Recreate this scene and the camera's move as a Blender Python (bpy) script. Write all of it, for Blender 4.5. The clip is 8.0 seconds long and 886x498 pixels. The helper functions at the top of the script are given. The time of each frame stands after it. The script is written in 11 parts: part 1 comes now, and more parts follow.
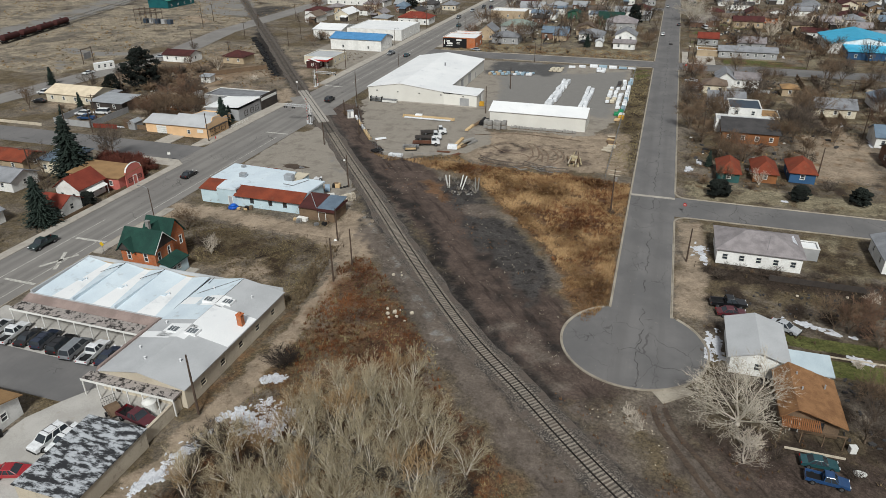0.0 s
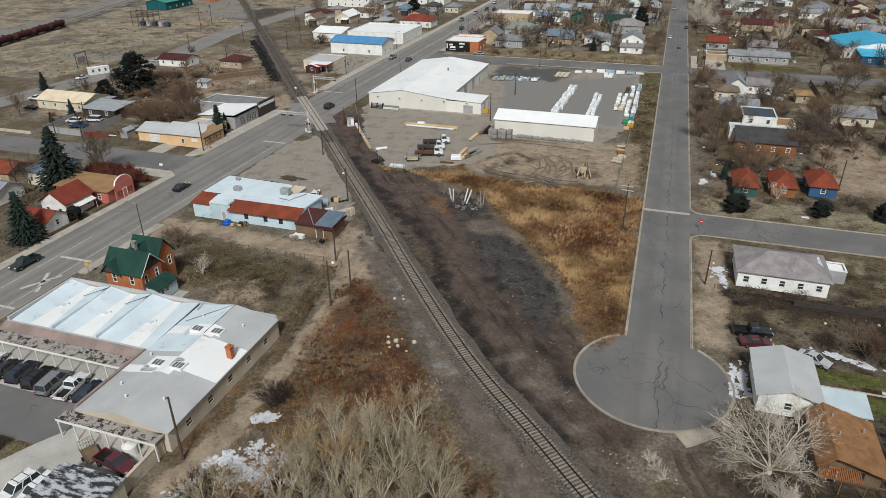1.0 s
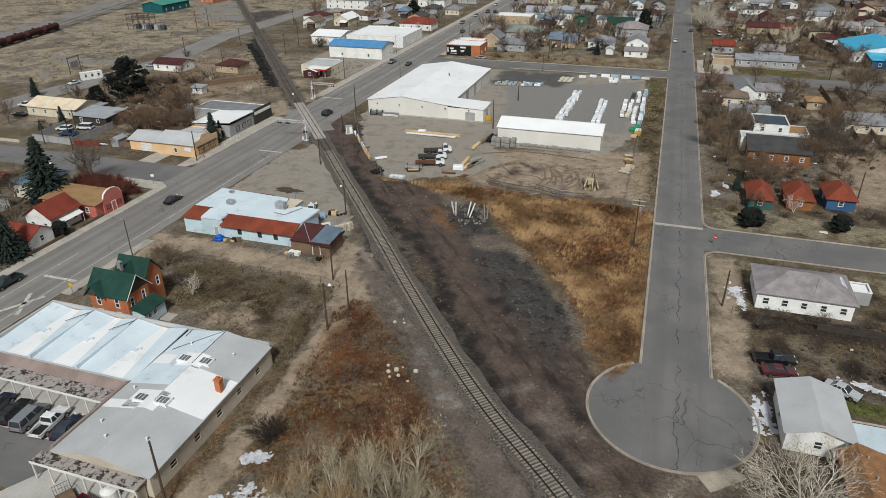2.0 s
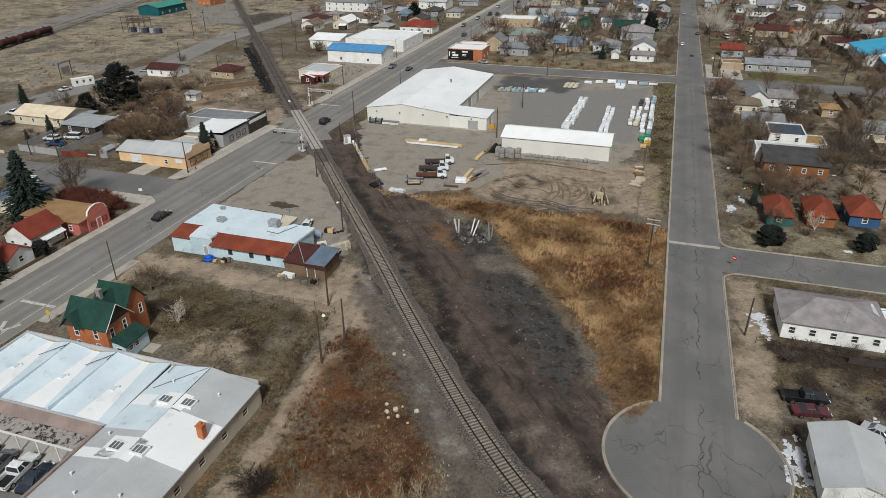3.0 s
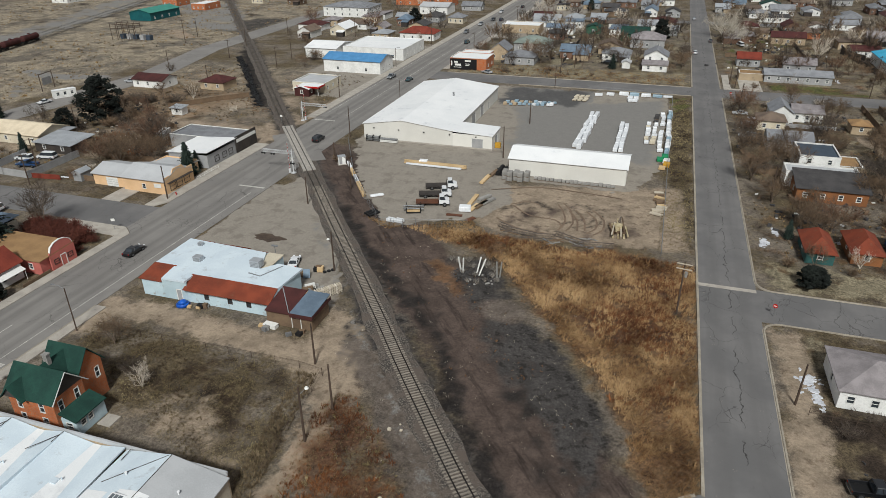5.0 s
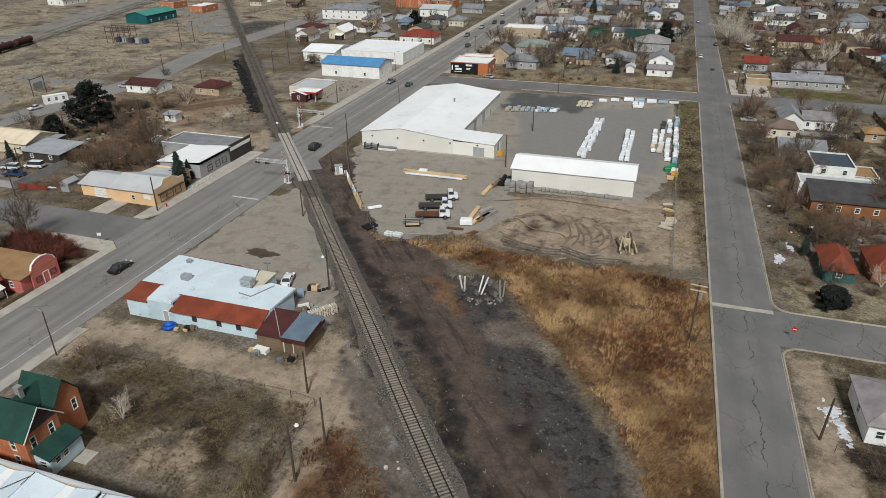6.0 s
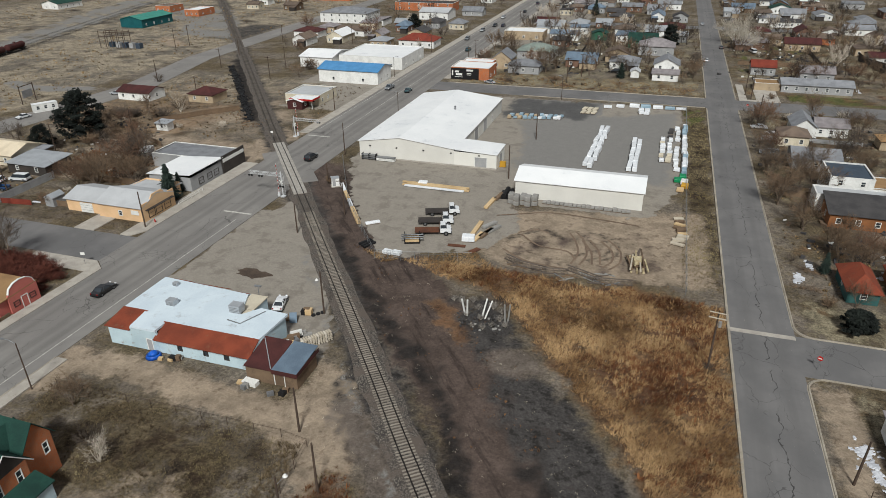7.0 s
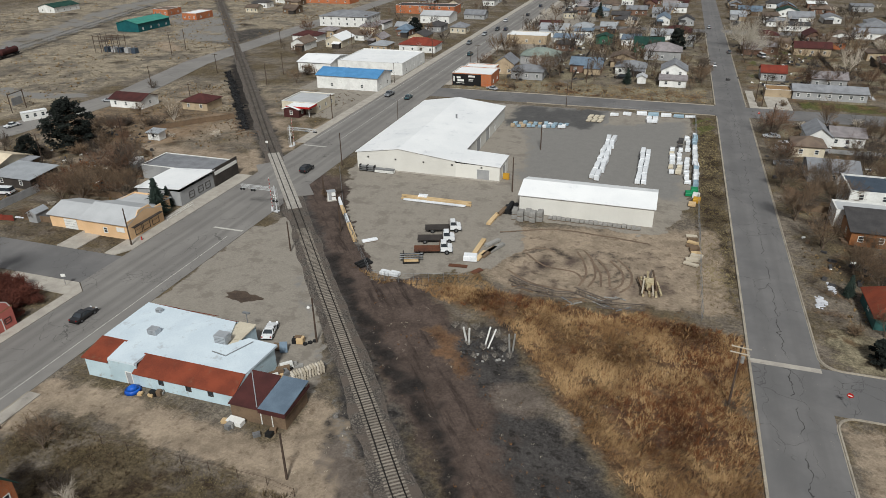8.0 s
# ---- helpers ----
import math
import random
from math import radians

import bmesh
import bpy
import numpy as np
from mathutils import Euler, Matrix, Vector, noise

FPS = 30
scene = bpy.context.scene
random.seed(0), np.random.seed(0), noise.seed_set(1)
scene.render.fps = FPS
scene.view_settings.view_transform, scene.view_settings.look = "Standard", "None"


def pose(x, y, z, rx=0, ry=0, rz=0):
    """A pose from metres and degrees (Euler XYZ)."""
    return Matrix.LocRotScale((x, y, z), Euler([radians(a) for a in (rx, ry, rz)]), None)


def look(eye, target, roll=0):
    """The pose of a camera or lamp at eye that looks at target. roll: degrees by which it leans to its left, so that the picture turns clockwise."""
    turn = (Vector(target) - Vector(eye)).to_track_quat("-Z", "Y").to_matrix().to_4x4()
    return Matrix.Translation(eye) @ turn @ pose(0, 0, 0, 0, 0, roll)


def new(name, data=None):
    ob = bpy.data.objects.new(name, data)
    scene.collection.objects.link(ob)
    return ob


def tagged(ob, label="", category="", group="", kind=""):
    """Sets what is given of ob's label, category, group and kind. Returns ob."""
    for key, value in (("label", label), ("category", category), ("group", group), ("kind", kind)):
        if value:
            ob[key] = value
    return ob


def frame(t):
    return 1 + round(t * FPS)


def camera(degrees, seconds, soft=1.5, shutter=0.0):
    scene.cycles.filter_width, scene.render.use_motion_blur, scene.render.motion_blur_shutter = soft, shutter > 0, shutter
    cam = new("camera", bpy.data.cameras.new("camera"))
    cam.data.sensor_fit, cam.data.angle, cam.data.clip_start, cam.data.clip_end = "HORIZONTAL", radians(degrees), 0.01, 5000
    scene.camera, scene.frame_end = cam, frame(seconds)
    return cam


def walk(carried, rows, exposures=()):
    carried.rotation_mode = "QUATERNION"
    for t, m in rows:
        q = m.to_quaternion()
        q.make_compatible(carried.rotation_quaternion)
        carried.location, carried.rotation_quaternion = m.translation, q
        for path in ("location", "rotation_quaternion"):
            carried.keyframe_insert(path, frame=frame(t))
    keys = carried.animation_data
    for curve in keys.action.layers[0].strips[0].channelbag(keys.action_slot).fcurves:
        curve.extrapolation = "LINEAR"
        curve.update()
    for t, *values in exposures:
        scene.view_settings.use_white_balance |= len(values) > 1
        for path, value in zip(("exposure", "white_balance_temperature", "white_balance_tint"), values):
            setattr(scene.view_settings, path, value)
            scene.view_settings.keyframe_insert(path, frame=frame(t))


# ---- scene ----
# ---- camera ----
cam = camera(67.0, 8.0, soft=0.62)
PATH = [
    (0, (2.547, -148.949, 60.057), (2.002, -147.26, 59.136), -0.4),
    (0.5, (1.86, -147.111, 60.222), (1.314, -145.422, 59.3), -0.4),
    (1, (-0.331, -141.518, 60.223), (-0.88, -139.83, 59.302), -0.4),
    (1.5, (-1.728, -138.235, 60.243), (-2.276, -136.545, 59.323), -0.4),
    (3, (-5.787, -127.191, 60.4), (-6.338, -125.502, 59.481), -0.5),
    (3.5, (-7.047, -123.675, 60.396), (-7.599, -121.985, 59.479), -0.5),
    (4, (-7.631, -121.869, 60.583), (-8.183, -120.18, 59.664), -0.5),
    (4.5, (-9.392, -116.642, 60.538), (-9.945, -114.954, 59.621), -0.5),
    (6, (-12.943, -105.982, 60.429), (-13.499, -104.291, 59.516), -0.5),
    (6.5, (-14.046, -102.447, 60.58), (-14.603, -100.757, 59.668), -0.6),
    (7, (-15.337, -99.002, 60.521), (-15.894, -97.311, 59.611), -0.7),
    (7.5, (-16.446, -95.062, 60.375), (-17.007, -93.37, 59.467), -0.7),
    (8, (-17.501, -91.472, 60.613), (-18.064, -89.781, 59.706), -0.8),
]
walk(cam, [(t, look(eye, target, roll)) for t, eye, target, roll in PATH], [(0, 0.0), (1.5, -0.01), (3, -0.07), (4.5, -0.07), (6, -0.02), (8, -0.03)])

# ---- light ----
world = bpy.data.worlds.new("overcast_sky")
scene.world = world
world.use_nodes = True
wn = world.node_tree
sky = wn.nodes.new("ShaderNodeTexSky")
sky.sky_type = "NISHITA"
sky.sun_disc = False
sky.sun_elevation, sky.sun_rotation = radians(43), radians(165)
sky.air_density, sky.dust_density, sky.ozone_density = 1.0, 4.0, 1.0
pale = wn.nodes.new("ShaderNodeMix")
pale.data_type = "RGBA"
pale.inputs[0].default_value = 0.72
pale.inputs[7].default_value = (8.9, 9.1, 9.5, 1)
wn.links.new(sky.outputs["Color"], pale.inputs[6])
wn.links.new(pale.outputs[2], wn.nodes["Background"].inputs["Color"])
wn.nodes["Background"].inputs["Strength"].default_value = 0.039
sun = new("sun", bpy.data.lights.new("sun", "SUN"))
sun.data.energy, sun.data.angle, sun.data.color = 3.6, radians(9), (0.985, 1.0, 0.97)
sun.matrix_world = look((0, 0, 62), (-17, 62, 0))

# ---- materials ----
def lin(r, g, b):
    """Linear colour from display values 0 to 255."""
    return tuple((c / 255 / 12.92) if c <= 10 else ((c / 255 + 0.055) / 1.055) ** 2.4 for c in (r, g, b)) + (1,)


class Tree:
    """Short hand for a material's nodes."""

    def __init__(self, name):
        self.m = bpy.data.materials.new(name)
        self.m.use_nodes = True
        self.t = self.m.node_tree
        self.b = self.t.nodes["Principled BSDF"]

    def n(self, kind, **sets):
        node = self.t.nodes.new("ShaderNode" + kind)
        if "operation" in sets:
            node.operation = sets["operation"]
        if "data_type" in sets:
            node.data_type = sets["data_type"]
        if "blend_type" in sets:
            node.blend_type = sets["blend_type"]
        if "attribute_name" in sets:
            node.attribute_name = sets["attribute_name"]
        if "feature" in sets:
            node.feature = sets["feature"]
        if "interpolation_type" in sets:
            node.interpolation_type = sets["interpolation_type"]
        return node

    def link(self, a, b):
        self.t.links.new(a, b)

    def place(self):
        return self.n("TexCoord").outputs["Object"]

    def noise(self, scale, detail=4, rough=0.6, at=None, stretch=None):
        at = at or self.place()
        if stretch:
            mp = self.n("Mapping")
            mp.inputs["Scale"].default_value = stretch
            self.link(at, mp.inputs["Vector"])
            at = mp.outputs["Vector"]
        node = self.n("TexNoise")
        node.inputs["Scale"].default_value, node.inputs["Detail"].default_value, node.inputs["Roughness"].default_value = scale, detail, rough
        self.link(at, node.inputs["Vector"])
        return node.outputs["Fac"]

    def step(self, value, low, high, a=0.0, b=1.0):
        node = self.n("MapRange", interpolation_type="SMOOTHSTEP")
        for key, v in (("From Min", low), ("From Max", high), ("To Min", a), ("To Max", b)):
            node.inputs[key].default_value = v
        self.link(value, node.inputs["Value"])
        return node.outputs["Result"]

    def math(self, op, a, b=None):
        node = self.n("Math", operation=op)
        for slot, v in zip(node.inputs, (a, b)):
            if v is None:
                continue
            if isinstance(v, (int, float)):
                slot.default_value = v
            else:
                self.link(v, slot)
        return node.outputs[0]

    def mix(self, fac, a, b, blend="MIX"):
        node = self.n("Mix", data_type="RGBA", blend_type=blend)
        for key, v in (("Factor", fac), ("A", a), ("B", b)):
            slot = node.inputs[{"Factor": 0, "A": 6, "B": 7}[key]]
            if isinstance(v, (int, float, tuple)):
                slot.default_value = v
            else:
                self.link(v, slot)
        return node.outputs[2]

    def attr(self, name):
        return self.n("Attribute", attribute_name=name).outputs["Fac"]

    def bump(self, height, strength=0.3, distance=0.05):
        node = self.n("Bump")
        node.inputs["Strength"].default_value, node.inputs["Distance"].default_value = strength, distance
        self.link(height, node.inputs["Height"])
        self.link(node.outputs["Normal"], self.b.inputs["Normal"])

    def vary(self, colour, amount):
        """A little lighter or darker from object to object."""
        v = self.step(self.n("ObjectInfo").outputs["Random"], 0, 1, 1 - amount, 1 + amount)
        hsv = self.n("HueSaturation")
        self.link(v, hsv.inputs["Value"])
        self.link(colour, hsv.inputs["Color"])
        return hsv.outputs["Color"]

    def done(self, colour, rough=0.85, metal=0.0, spec=0.3):
        if isinstance(colour, tuple):
            self.b.inputs["Base Color"].default_value = colour
        else:
            self.link(colour, self.b.inputs["Base Color"])
        if isinstance(rough, (int, float)):
            self.b.inputs["Roughness"].default_value = rough
        else:
            self.link(rough, self.b.inputs["Roughness"])
        self.b.inputs["Metallic"].default_value = metal
        self.b.inputs["Specular IOR Level"].default_value = spec
        return self.m


def plain(name, c1, c2, rough=0.85, metal=0.0, fine=6.0, large=0.35, bump=0.2, jitter=0.06, spec=0.3, stain=None, stretch=None):
    """A surface with grain and larger patches between two colours, and stains of a third."""
    m = Tree(name)
    f = m.noise(fine, 5, 0.65, stretch=stretch)
    g = m.noise(large, 3, 0.55)
    both = m.math("ADD", m.math("MULTIPLY", f, 0.45), m.math("MULTIPLY", g, 0.55))
    col = m.mix(m.step(both, 0.38, 0.62), c1, c2)
    if stain:
        s = m.noise(large * 2.2, 6, 0.7)
        col = m.mix(m.step(s, 0.56, 0.7, 0, 0.75), col, stain)
    if jitter:
        col = m.vary(col, jitter)
    if bump:
        m.bump(f, bump, 0.03)
    return m.done(col, rough, metal, spec)


MATS = {}
MATS["wall_white"] = plain("white_paint", lin(226, 226, 223), lin(206, 206, 203), 0.7, stain=lin(196, 193, 186), large=0.5)
MATS["wall_cream"] = plain("cream_paint", lin(205, 196, 176), lin(188, 178, 158), 0.75, stain=lin(160, 150, 130))
MATS["wall_buff"] = plain("buff_stucco", lin(222, 186, 146), lin(208, 172, 132), 0.85, bump=0.35, fine=12)
MATS["wall_blue"] = plain("pale_blue_paint", lin(186, 205, 212), lin(170, 190, 198), 0.75, stain=lin(140, 130, 122))
MATS["wall_teal"] = plain("teal_paint", lin(54, 94, 92), lin(42, 78, 76), 0.75)
MATS["wall_darkteal"] = plain("dark_teal_sheet", lin(24, 92, 96), lin(18, 78, 84), 0.6, stretch=(6, 6, 0.2))
MATS["wall_umber"] = plain("brown_brick_paint", lin(126, 98, 82), lin(104, 80, 68), 0.9, fine=10, stain=lin(88, 70, 60))
MATS["wall_royal"] = plain("blue_paint", lin(52, 88, 124), lin(42, 74, 106), 0.75)
MATS["wall_pink"] = plain("pink_stucco", lin(186, 108, 98), lin(170, 94, 86), 0.9, bump=0.4, fine=12)
MATS["wall_tan"] = plain("tan_paint", lin(176, 158, 132), lin(158, 140, 116), 0.8, stain=lin(130, 118, 100))
MATS["wall_grey"] = plain("grey_siding", lin(160, 160, 160), lin(142, 143, 144), 0.75, stretch=(1, 1, 8))
MATS["wall_green"] = plain("green_siding", lin(52, 98, 78), lin(42, 84, 66), 0.75)
MATS["wall_wood"] = plain("weathered_boards", lin(120, 100, 80), lin(92, 76, 62), 0.9, stretch=(6, 6, 0.5))
MATS["wall_orange"] = plain("orange_render", lin(146, 96, 60), lin(122, 80, 50), 0.85)
MATS["wall_metal"] = plain("pale_sheet_metal", lin(216, 214, 207), lin(206, 204, 197), 0.55, 0.0, stretch=(6, 6, 0.2), large=0.15, bump=0.15)
MATS["trim_white"] = plain("white_trim", lin(222, 222, 218), lin(206, 206, 202), 0.6, bump=0.05)
MATS["trim_dark"] = plain("dark_trim", lin(66, 60, 56), lin(52, 48, 46), 0.7)
MATS["roof_white"] = plain("white_membrane", lin(230, 231, 231), lin(219, 221, 222), 0.6, large=0.12, bump=0.08, stain=lin(196, 199, 202), jitter=0)
MATS["roof_paleblue"] = plain("coated_white_roof", lin(206, 218, 225), lin(192, 205, 214), 0.6, large=0.25, bump=0.1, stain=lin(170, 177, 182), jitter=0)
MATS["roof_grey"] = plain("grey_rolled_roofing", lin(178, 180, 182), lin(164, 166, 168), 0.8, large=0.2, bump=0.1, jitter=0.03)
MATS["roof_tin"] = plain("galvanised_sheet", lin(176, 180, 184), lin(158, 162, 166), 0.45, 0.35, stretch=(7, 0.4, 1), bump=0.25)
MATS["roof_bluetin"] = plain("blue_grey_sheet", lin(116, 134, 150), lin(98, 114, 130), 0.45, 0.2, stretch=(7, 0.4, 1), bump=0.25)
MATS["roof_paletin"] = plain("pale_blue_white_sheet", lin(196, 210, 216), lin(178, 194, 202), 0.45, 0.1, stretch=(7, 0.4, 1), bump=0.25)
MATS["roof_sage"] = plain("pale_sage_shingle", lin(132, 142, 134), lin(110, 120, 114), 0.9, fine=7, bump=0.4)
MATS["roof_red"] = plain("red_shingle", lin(128, 58, 44), lin(104, 46, 36), 0.9, fine=9, bump=0.4, jitter=0.1)
MATS["roof_maroon"] = plain("maroon_shingle", lin(78, 42, 40), lin(60, 33, 32), 0.9, fine=9, bump=0.4, jitter=0.1)
MATS["roof_rust"] = plain("rusted_red_shingle", lin(128, 62, 42), lin(104, 50, 35), 0.9, fine=9, bump=0.4, stain=lin(112, 78, 60))
MATS["roof_green"] = plain("green_shingle", lin(32, 68, 59), lin(23, 51, 45), 0.9, fine=9, bump=0.4, jitter=0.05)
MATS["roof_cream"] = plain("faded_cream_shingle", lin(214, 200, 176), lin(194, 180, 156), 0.9, fine=7, bump=0.3, jitter=0)
MATS["roof_plum"] = plain("weathered_mauve_shingle", lin(146, 130, 124), lin(122, 108, 103), 0.9, fine=9, bump=0.4, jitter=0)
MATS["court"] = plain("pale_court_concrete", lin(178, 175, 170), lin(160, 157, 152), 0.9, fine=5, large=0.25, bump=0.15, stain=lin(152, 146, 137), jitter=0)
MATS["roof_tan"] = plain("tan_shingle", lin(150, 120, 84), lin(130, 102, 72), 0.9, fine=9, bump=0.4)
MATS["roof_ochre"] = plain("ochre_old_shingle", lin(148, 110, 76), lin(122, 88, 60), 0.95, fine=6, bump=0.6, stain=lin(104, 74, 50), large=0.6)
MATS["roof_brown"] = plain("brown_shingle", lin(110, 96, 84), lin(88, 76, 68), 0.9, fine=9, bump=0.4, jitter=0.18)
MATS["roof_slate"] = plain("grey_shingle", lin(132, 134, 138), lin(110, 112, 116), 0.9, fine=9, bump=0.4, jitter=0.12)
MATS["roof_mauve"] = plain("faded_grey_shingle", lin(142, 136, 137), lin(118, 113, 114), 0.9, fine=7, bump=0.4, large=0.5)
MATS["roof_dark"] = plain("dark_rolled_roofing", lin(72, 70, 70), lin(56, 55, 56), 0.9, fine=9, bump=0.3, jitter=0.1)
MATS["roof_navy"] = plain("dark_blue_grey_membrane", lin(66, 78, 90), lin(54, 64, 76), 0.7)
MATS["roof_teal"] = plain("teal_sheet_roof", lin(66, 142, 128), lin(56, 126, 114), 0.55, 0.1, stretch=(7, 0.4, 1))
MATS["roof_sky"] = plain("bright_blue_sheet_roof", lin(66, 176, 212), lin(54, 160, 198), 0.5, 0.1, stretch=(7, 0.4, 1))
MATS["roof_blue"] = plain("blue_sheet_roof", lin(84, 142, 190), lin(70, 126, 172), 0.5, 0.1, stretch=(7, 0.4, 1))
MATS["concrete"] = plain("concrete", lin(172, 166, 156), lin(152, 146, 138), 0.9, fine=9, large=0.4, bump=0.2, stain=lin(132, 126, 118))
MATS["kerb"] = plain("kerb_concrete", lin(164, 156, 142), lin(136, 128, 116), 0.9, fine=5, large=0.3, stain=lin(120, 110, 98))
MATS["panel_grey"] = plain("worn_grey_panel", lin(168, 163, 155), lin(146, 141, 134), 0.9, fine=7, large=0.8, stain=lin(92, 88, 84))
MATS["block"] = plain("painted_block", lin(190, 180, 162), lin(172, 162, 146), 0.9, stain=lin(140, 130, 116))
MATS["steel"] = plain("galvanised_steel", lin(150, 152, 154), lin(126, 128, 130), 0.5, 0.6)
MATS["rail"] = plain("worn_rail_steel", lin(44, 40, 38), lin(32, 29, 27), 0.6, 0.2)
MATS["silver"] = plain("silver_painted_steel", lin(206, 208, 209), lin(184, 186, 188), 0.5)
MATS["rust"] = plain("rusty_steel", lin(112, 72, 52), lin(84, 56, 44), 0.85, 0.2)
MATS["pole"] = plain("creosoted_pole", lin(84, 70, 60), lin(62, 52, 46), 0.95, stretch=(8, 8, 0.6))
MATS["tie"] = plain("weathered_sleeper", lin(146, 138, 127), lin(106, 99, 90), 0.95, fine=9, stretch=(1, 8, 8), jitter=0.16)
MATS["tie_dark"] = plain("oily_dark_sleeper", lin(104, 97, 90), lin(74, 69, 64), 0.95, fine=9, stretch=(1, 8, 8), jitter=0.16)
MATS["lumber"] = plain("fresh_lumber", lin(204, 178, 138), lin(182, 154, 114), 0.8, stretch=(1, 9, 9))
MATS["wrap"] = plain("white_plastic_wrap", lin(228, 230, 232), lin(204, 208, 212), 0.4, fine=3, bump=0.4, jitter=0.08, spec=0.5)
MATS["wrap_blue"] = plain("blue_grey_wrap", lin(150, 172, 184), lin(124, 148, 164), 0.45, jitter=0.14)
MATS["tarp"] = plain("blue_tarpaulin", lin(28, 96, 196), lin(20, 76, 166), 0.45, fine=3, bump=0.5)
MATS["stone"] = plain("grey_block", lin(150, 148, 144), lin(124, 122, 118), 0.9)
MATS["snow"] = plain("old_snow", lin(206, 208, 213), lin(172, 174, 180), 0.7, fine=3, bump=0.4, jitter=0)
MATS["tyre"] = plain("tyre_rubber", lin(34, 34, 35), lin(26, 26, 27), 0.85)
MATS["rim"] = plain("alloy_rim", lin(150, 152, 154), lin(120, 122, 126), 0.35, 0.8)
MATS["chrome"] = plain("chrome_trim", lin(170, 172, 176), lin(150, 152, 156), 0.2, 0.9)
MATS["lamp_white"] = plain("headlamp_lens", lin(220, 222, 224), lin(206, 208, 210), 0.15, spec=0.6)
MATS["lamp_red"] = plain("tail_lamp_lens", lin(150, 22, 18), lin(120, 16, 14), 0.2, spec=0.6)
MATS["bark"] = plain("grey_bark", lin(218, 210, 197), lin(182, 172, 157), 0.95, stretch=(6, 6, 1))
MATS["bark_dark"] = plain("dark_bark", lin(112, 98, 84), lin(84, 72, 62), 0.95, stretch=(6, 6, 1))
MATS["twig_pale"] = plain("pale_bare_twigs", lin(172, 155, 132), lin(120, 104, 86), 0.95, fine=1.5, bump=0, jitter=0.08)
MATS["twig_grey"] = plain("grey_bare_twigs", lin(196, 186, 172), lin(162, 152, 138), 0.95, fine=1.5, bump=0, jitter=0.1)
MATS["twig_brown"] = plain("brown_bare_twigs", lin(122, 102, 82), lin(84, 70, 57), 0.95, fine=1.5, bump=0, jitter=0.15)
MATS["twig_rust"] = plain("russet_twigs", lin(118, 92, 74), lin(88, 68, 56), 0.95, fine=1.5, bump=0, jitter=0.12)
MATS["rut_soil"] = plain("pressed_brown_soil", lin(122, 104, 88), lin(102, 86, 73), 0.9, fine=3, bump=0.4, jitter=0)
MATS["mud"] = plain("wet_rutted_mud", lin(88, 75, 64), lin(64, 54, 47), 0.8, fine=3, bump=0.5, jitter=0)
MATS["old_steel"] = plain("weathered_grey_steel", lin(112, 102, 94), lin(82, 74, 68), 0.8, 0.2)
MATS["twig_red"] = plain("dark_red_hedge_twigs", lin(104, 58, 46), lin(72, 42, 36), 0.95, fine=1.5, bump=0, jitter=0.1)
MATS["twig_town"] = plain("grey_brown_town_twigs", lin(94, 84, 75), lin(60, 53, 48), 0.95, fine=1.5, bump=0, jitter=0.2)
MATS["twig_olive"] = plain("olive_tan_twigs", lin(176, 164, 138), lin(136, 124, 102), 0.95, fine=1.5, bump=0, jitter=0.12)
MATS["twig_fawn"] = plain("fawn_twigs", lin(176, 150, 114), lin(132, 108, 78), 0.95, fine=1.5, bump=0, jitter=0.14)
MATS["twig_ash"] = plain("ash_grey_twigs", lin(146, 140, 132), lin(108, 102, 96), 0.95, fine=1.5, bump=0, jitter=0.1)
MATS["twig_silver"] = plain("silver_grey_twigs", lin(192, 184, 170), lin(150, 142, 128), 0.95, fine=1.5, bump=0, jitter=0.05)
MATS["twig_umber"] = plain("umber_brush", lin(92, 70, 50), lin(54, 41, 31), 0.95, fine=1.5, bump=0, jitter=0.2)
MATS["twig_black"] = plain("blackish_brush", lin(62, 54, 48), lin(38, 33, 30), 0.95, fine=1.5, bump=0, jitter=0.1)
MATS["needles"] = plain("blue_green_needles", lin(42, 54, 47), lin(24, 34, 30), 0.9, fine=2, bump=0, jitter=0.12)
MATS["needles_dark"] = plain("dark_green_needles", lin(32, 38, 33), lin(18, 22, 20), 0.9, fine=2, bump=0, jitter=0.12)
MATS["paint_white"] = plain("road_paint", lin(200, 198, 190), lin(150, 147, 142), 0.8, fine=5, large=2, jitter=0)
MATS["black"] = plain("black_plastic", lin(30, 30, 31), lin(24, 24, 25), 0.6)
MATS["sign_black"] = plain("black_sign_board", lin(28, 28, 30), lin(22, 22, 24), 0.6)
MATS["sign_red"] = plain("red_sign", lin(176, 34, 30), lin(160, 28, 26), 0.5)
MATS["sign_yellow"] = plain("yellow_sign", lin(206, 172, 40), lin(190, 156, 34), 0.5)
MATS["green_plastic"] = plain("green_plastic", lin(20, 140, 90), lin(16, 120, 76), 0.5)
MATS["yellow_paint"] = plain("worn_yellow_paint", lin(196, 150, 50), lin(170, 128, 44), 0.6)
MATS["crane"] = plain("pale_machine_paint", lin(188, 176, 144), lin(150, 134, 104), 0.7, stain=lin(104, 84, 64), large=1)


def glass_material():
    m = Tree("window_glass")
    f = m.noise(0.8, 2, 0.5)
    return m.done(m.mix(f, lin(34, 38, 42), lin(62, 68, 74)), 0.08, 0, 0.6)


MATS["skylight"] = plain("clouded_skylight_glass", lin(112, 118, 122), lin(84, 90, 95), 0.2, spec=0.5, bump=0)


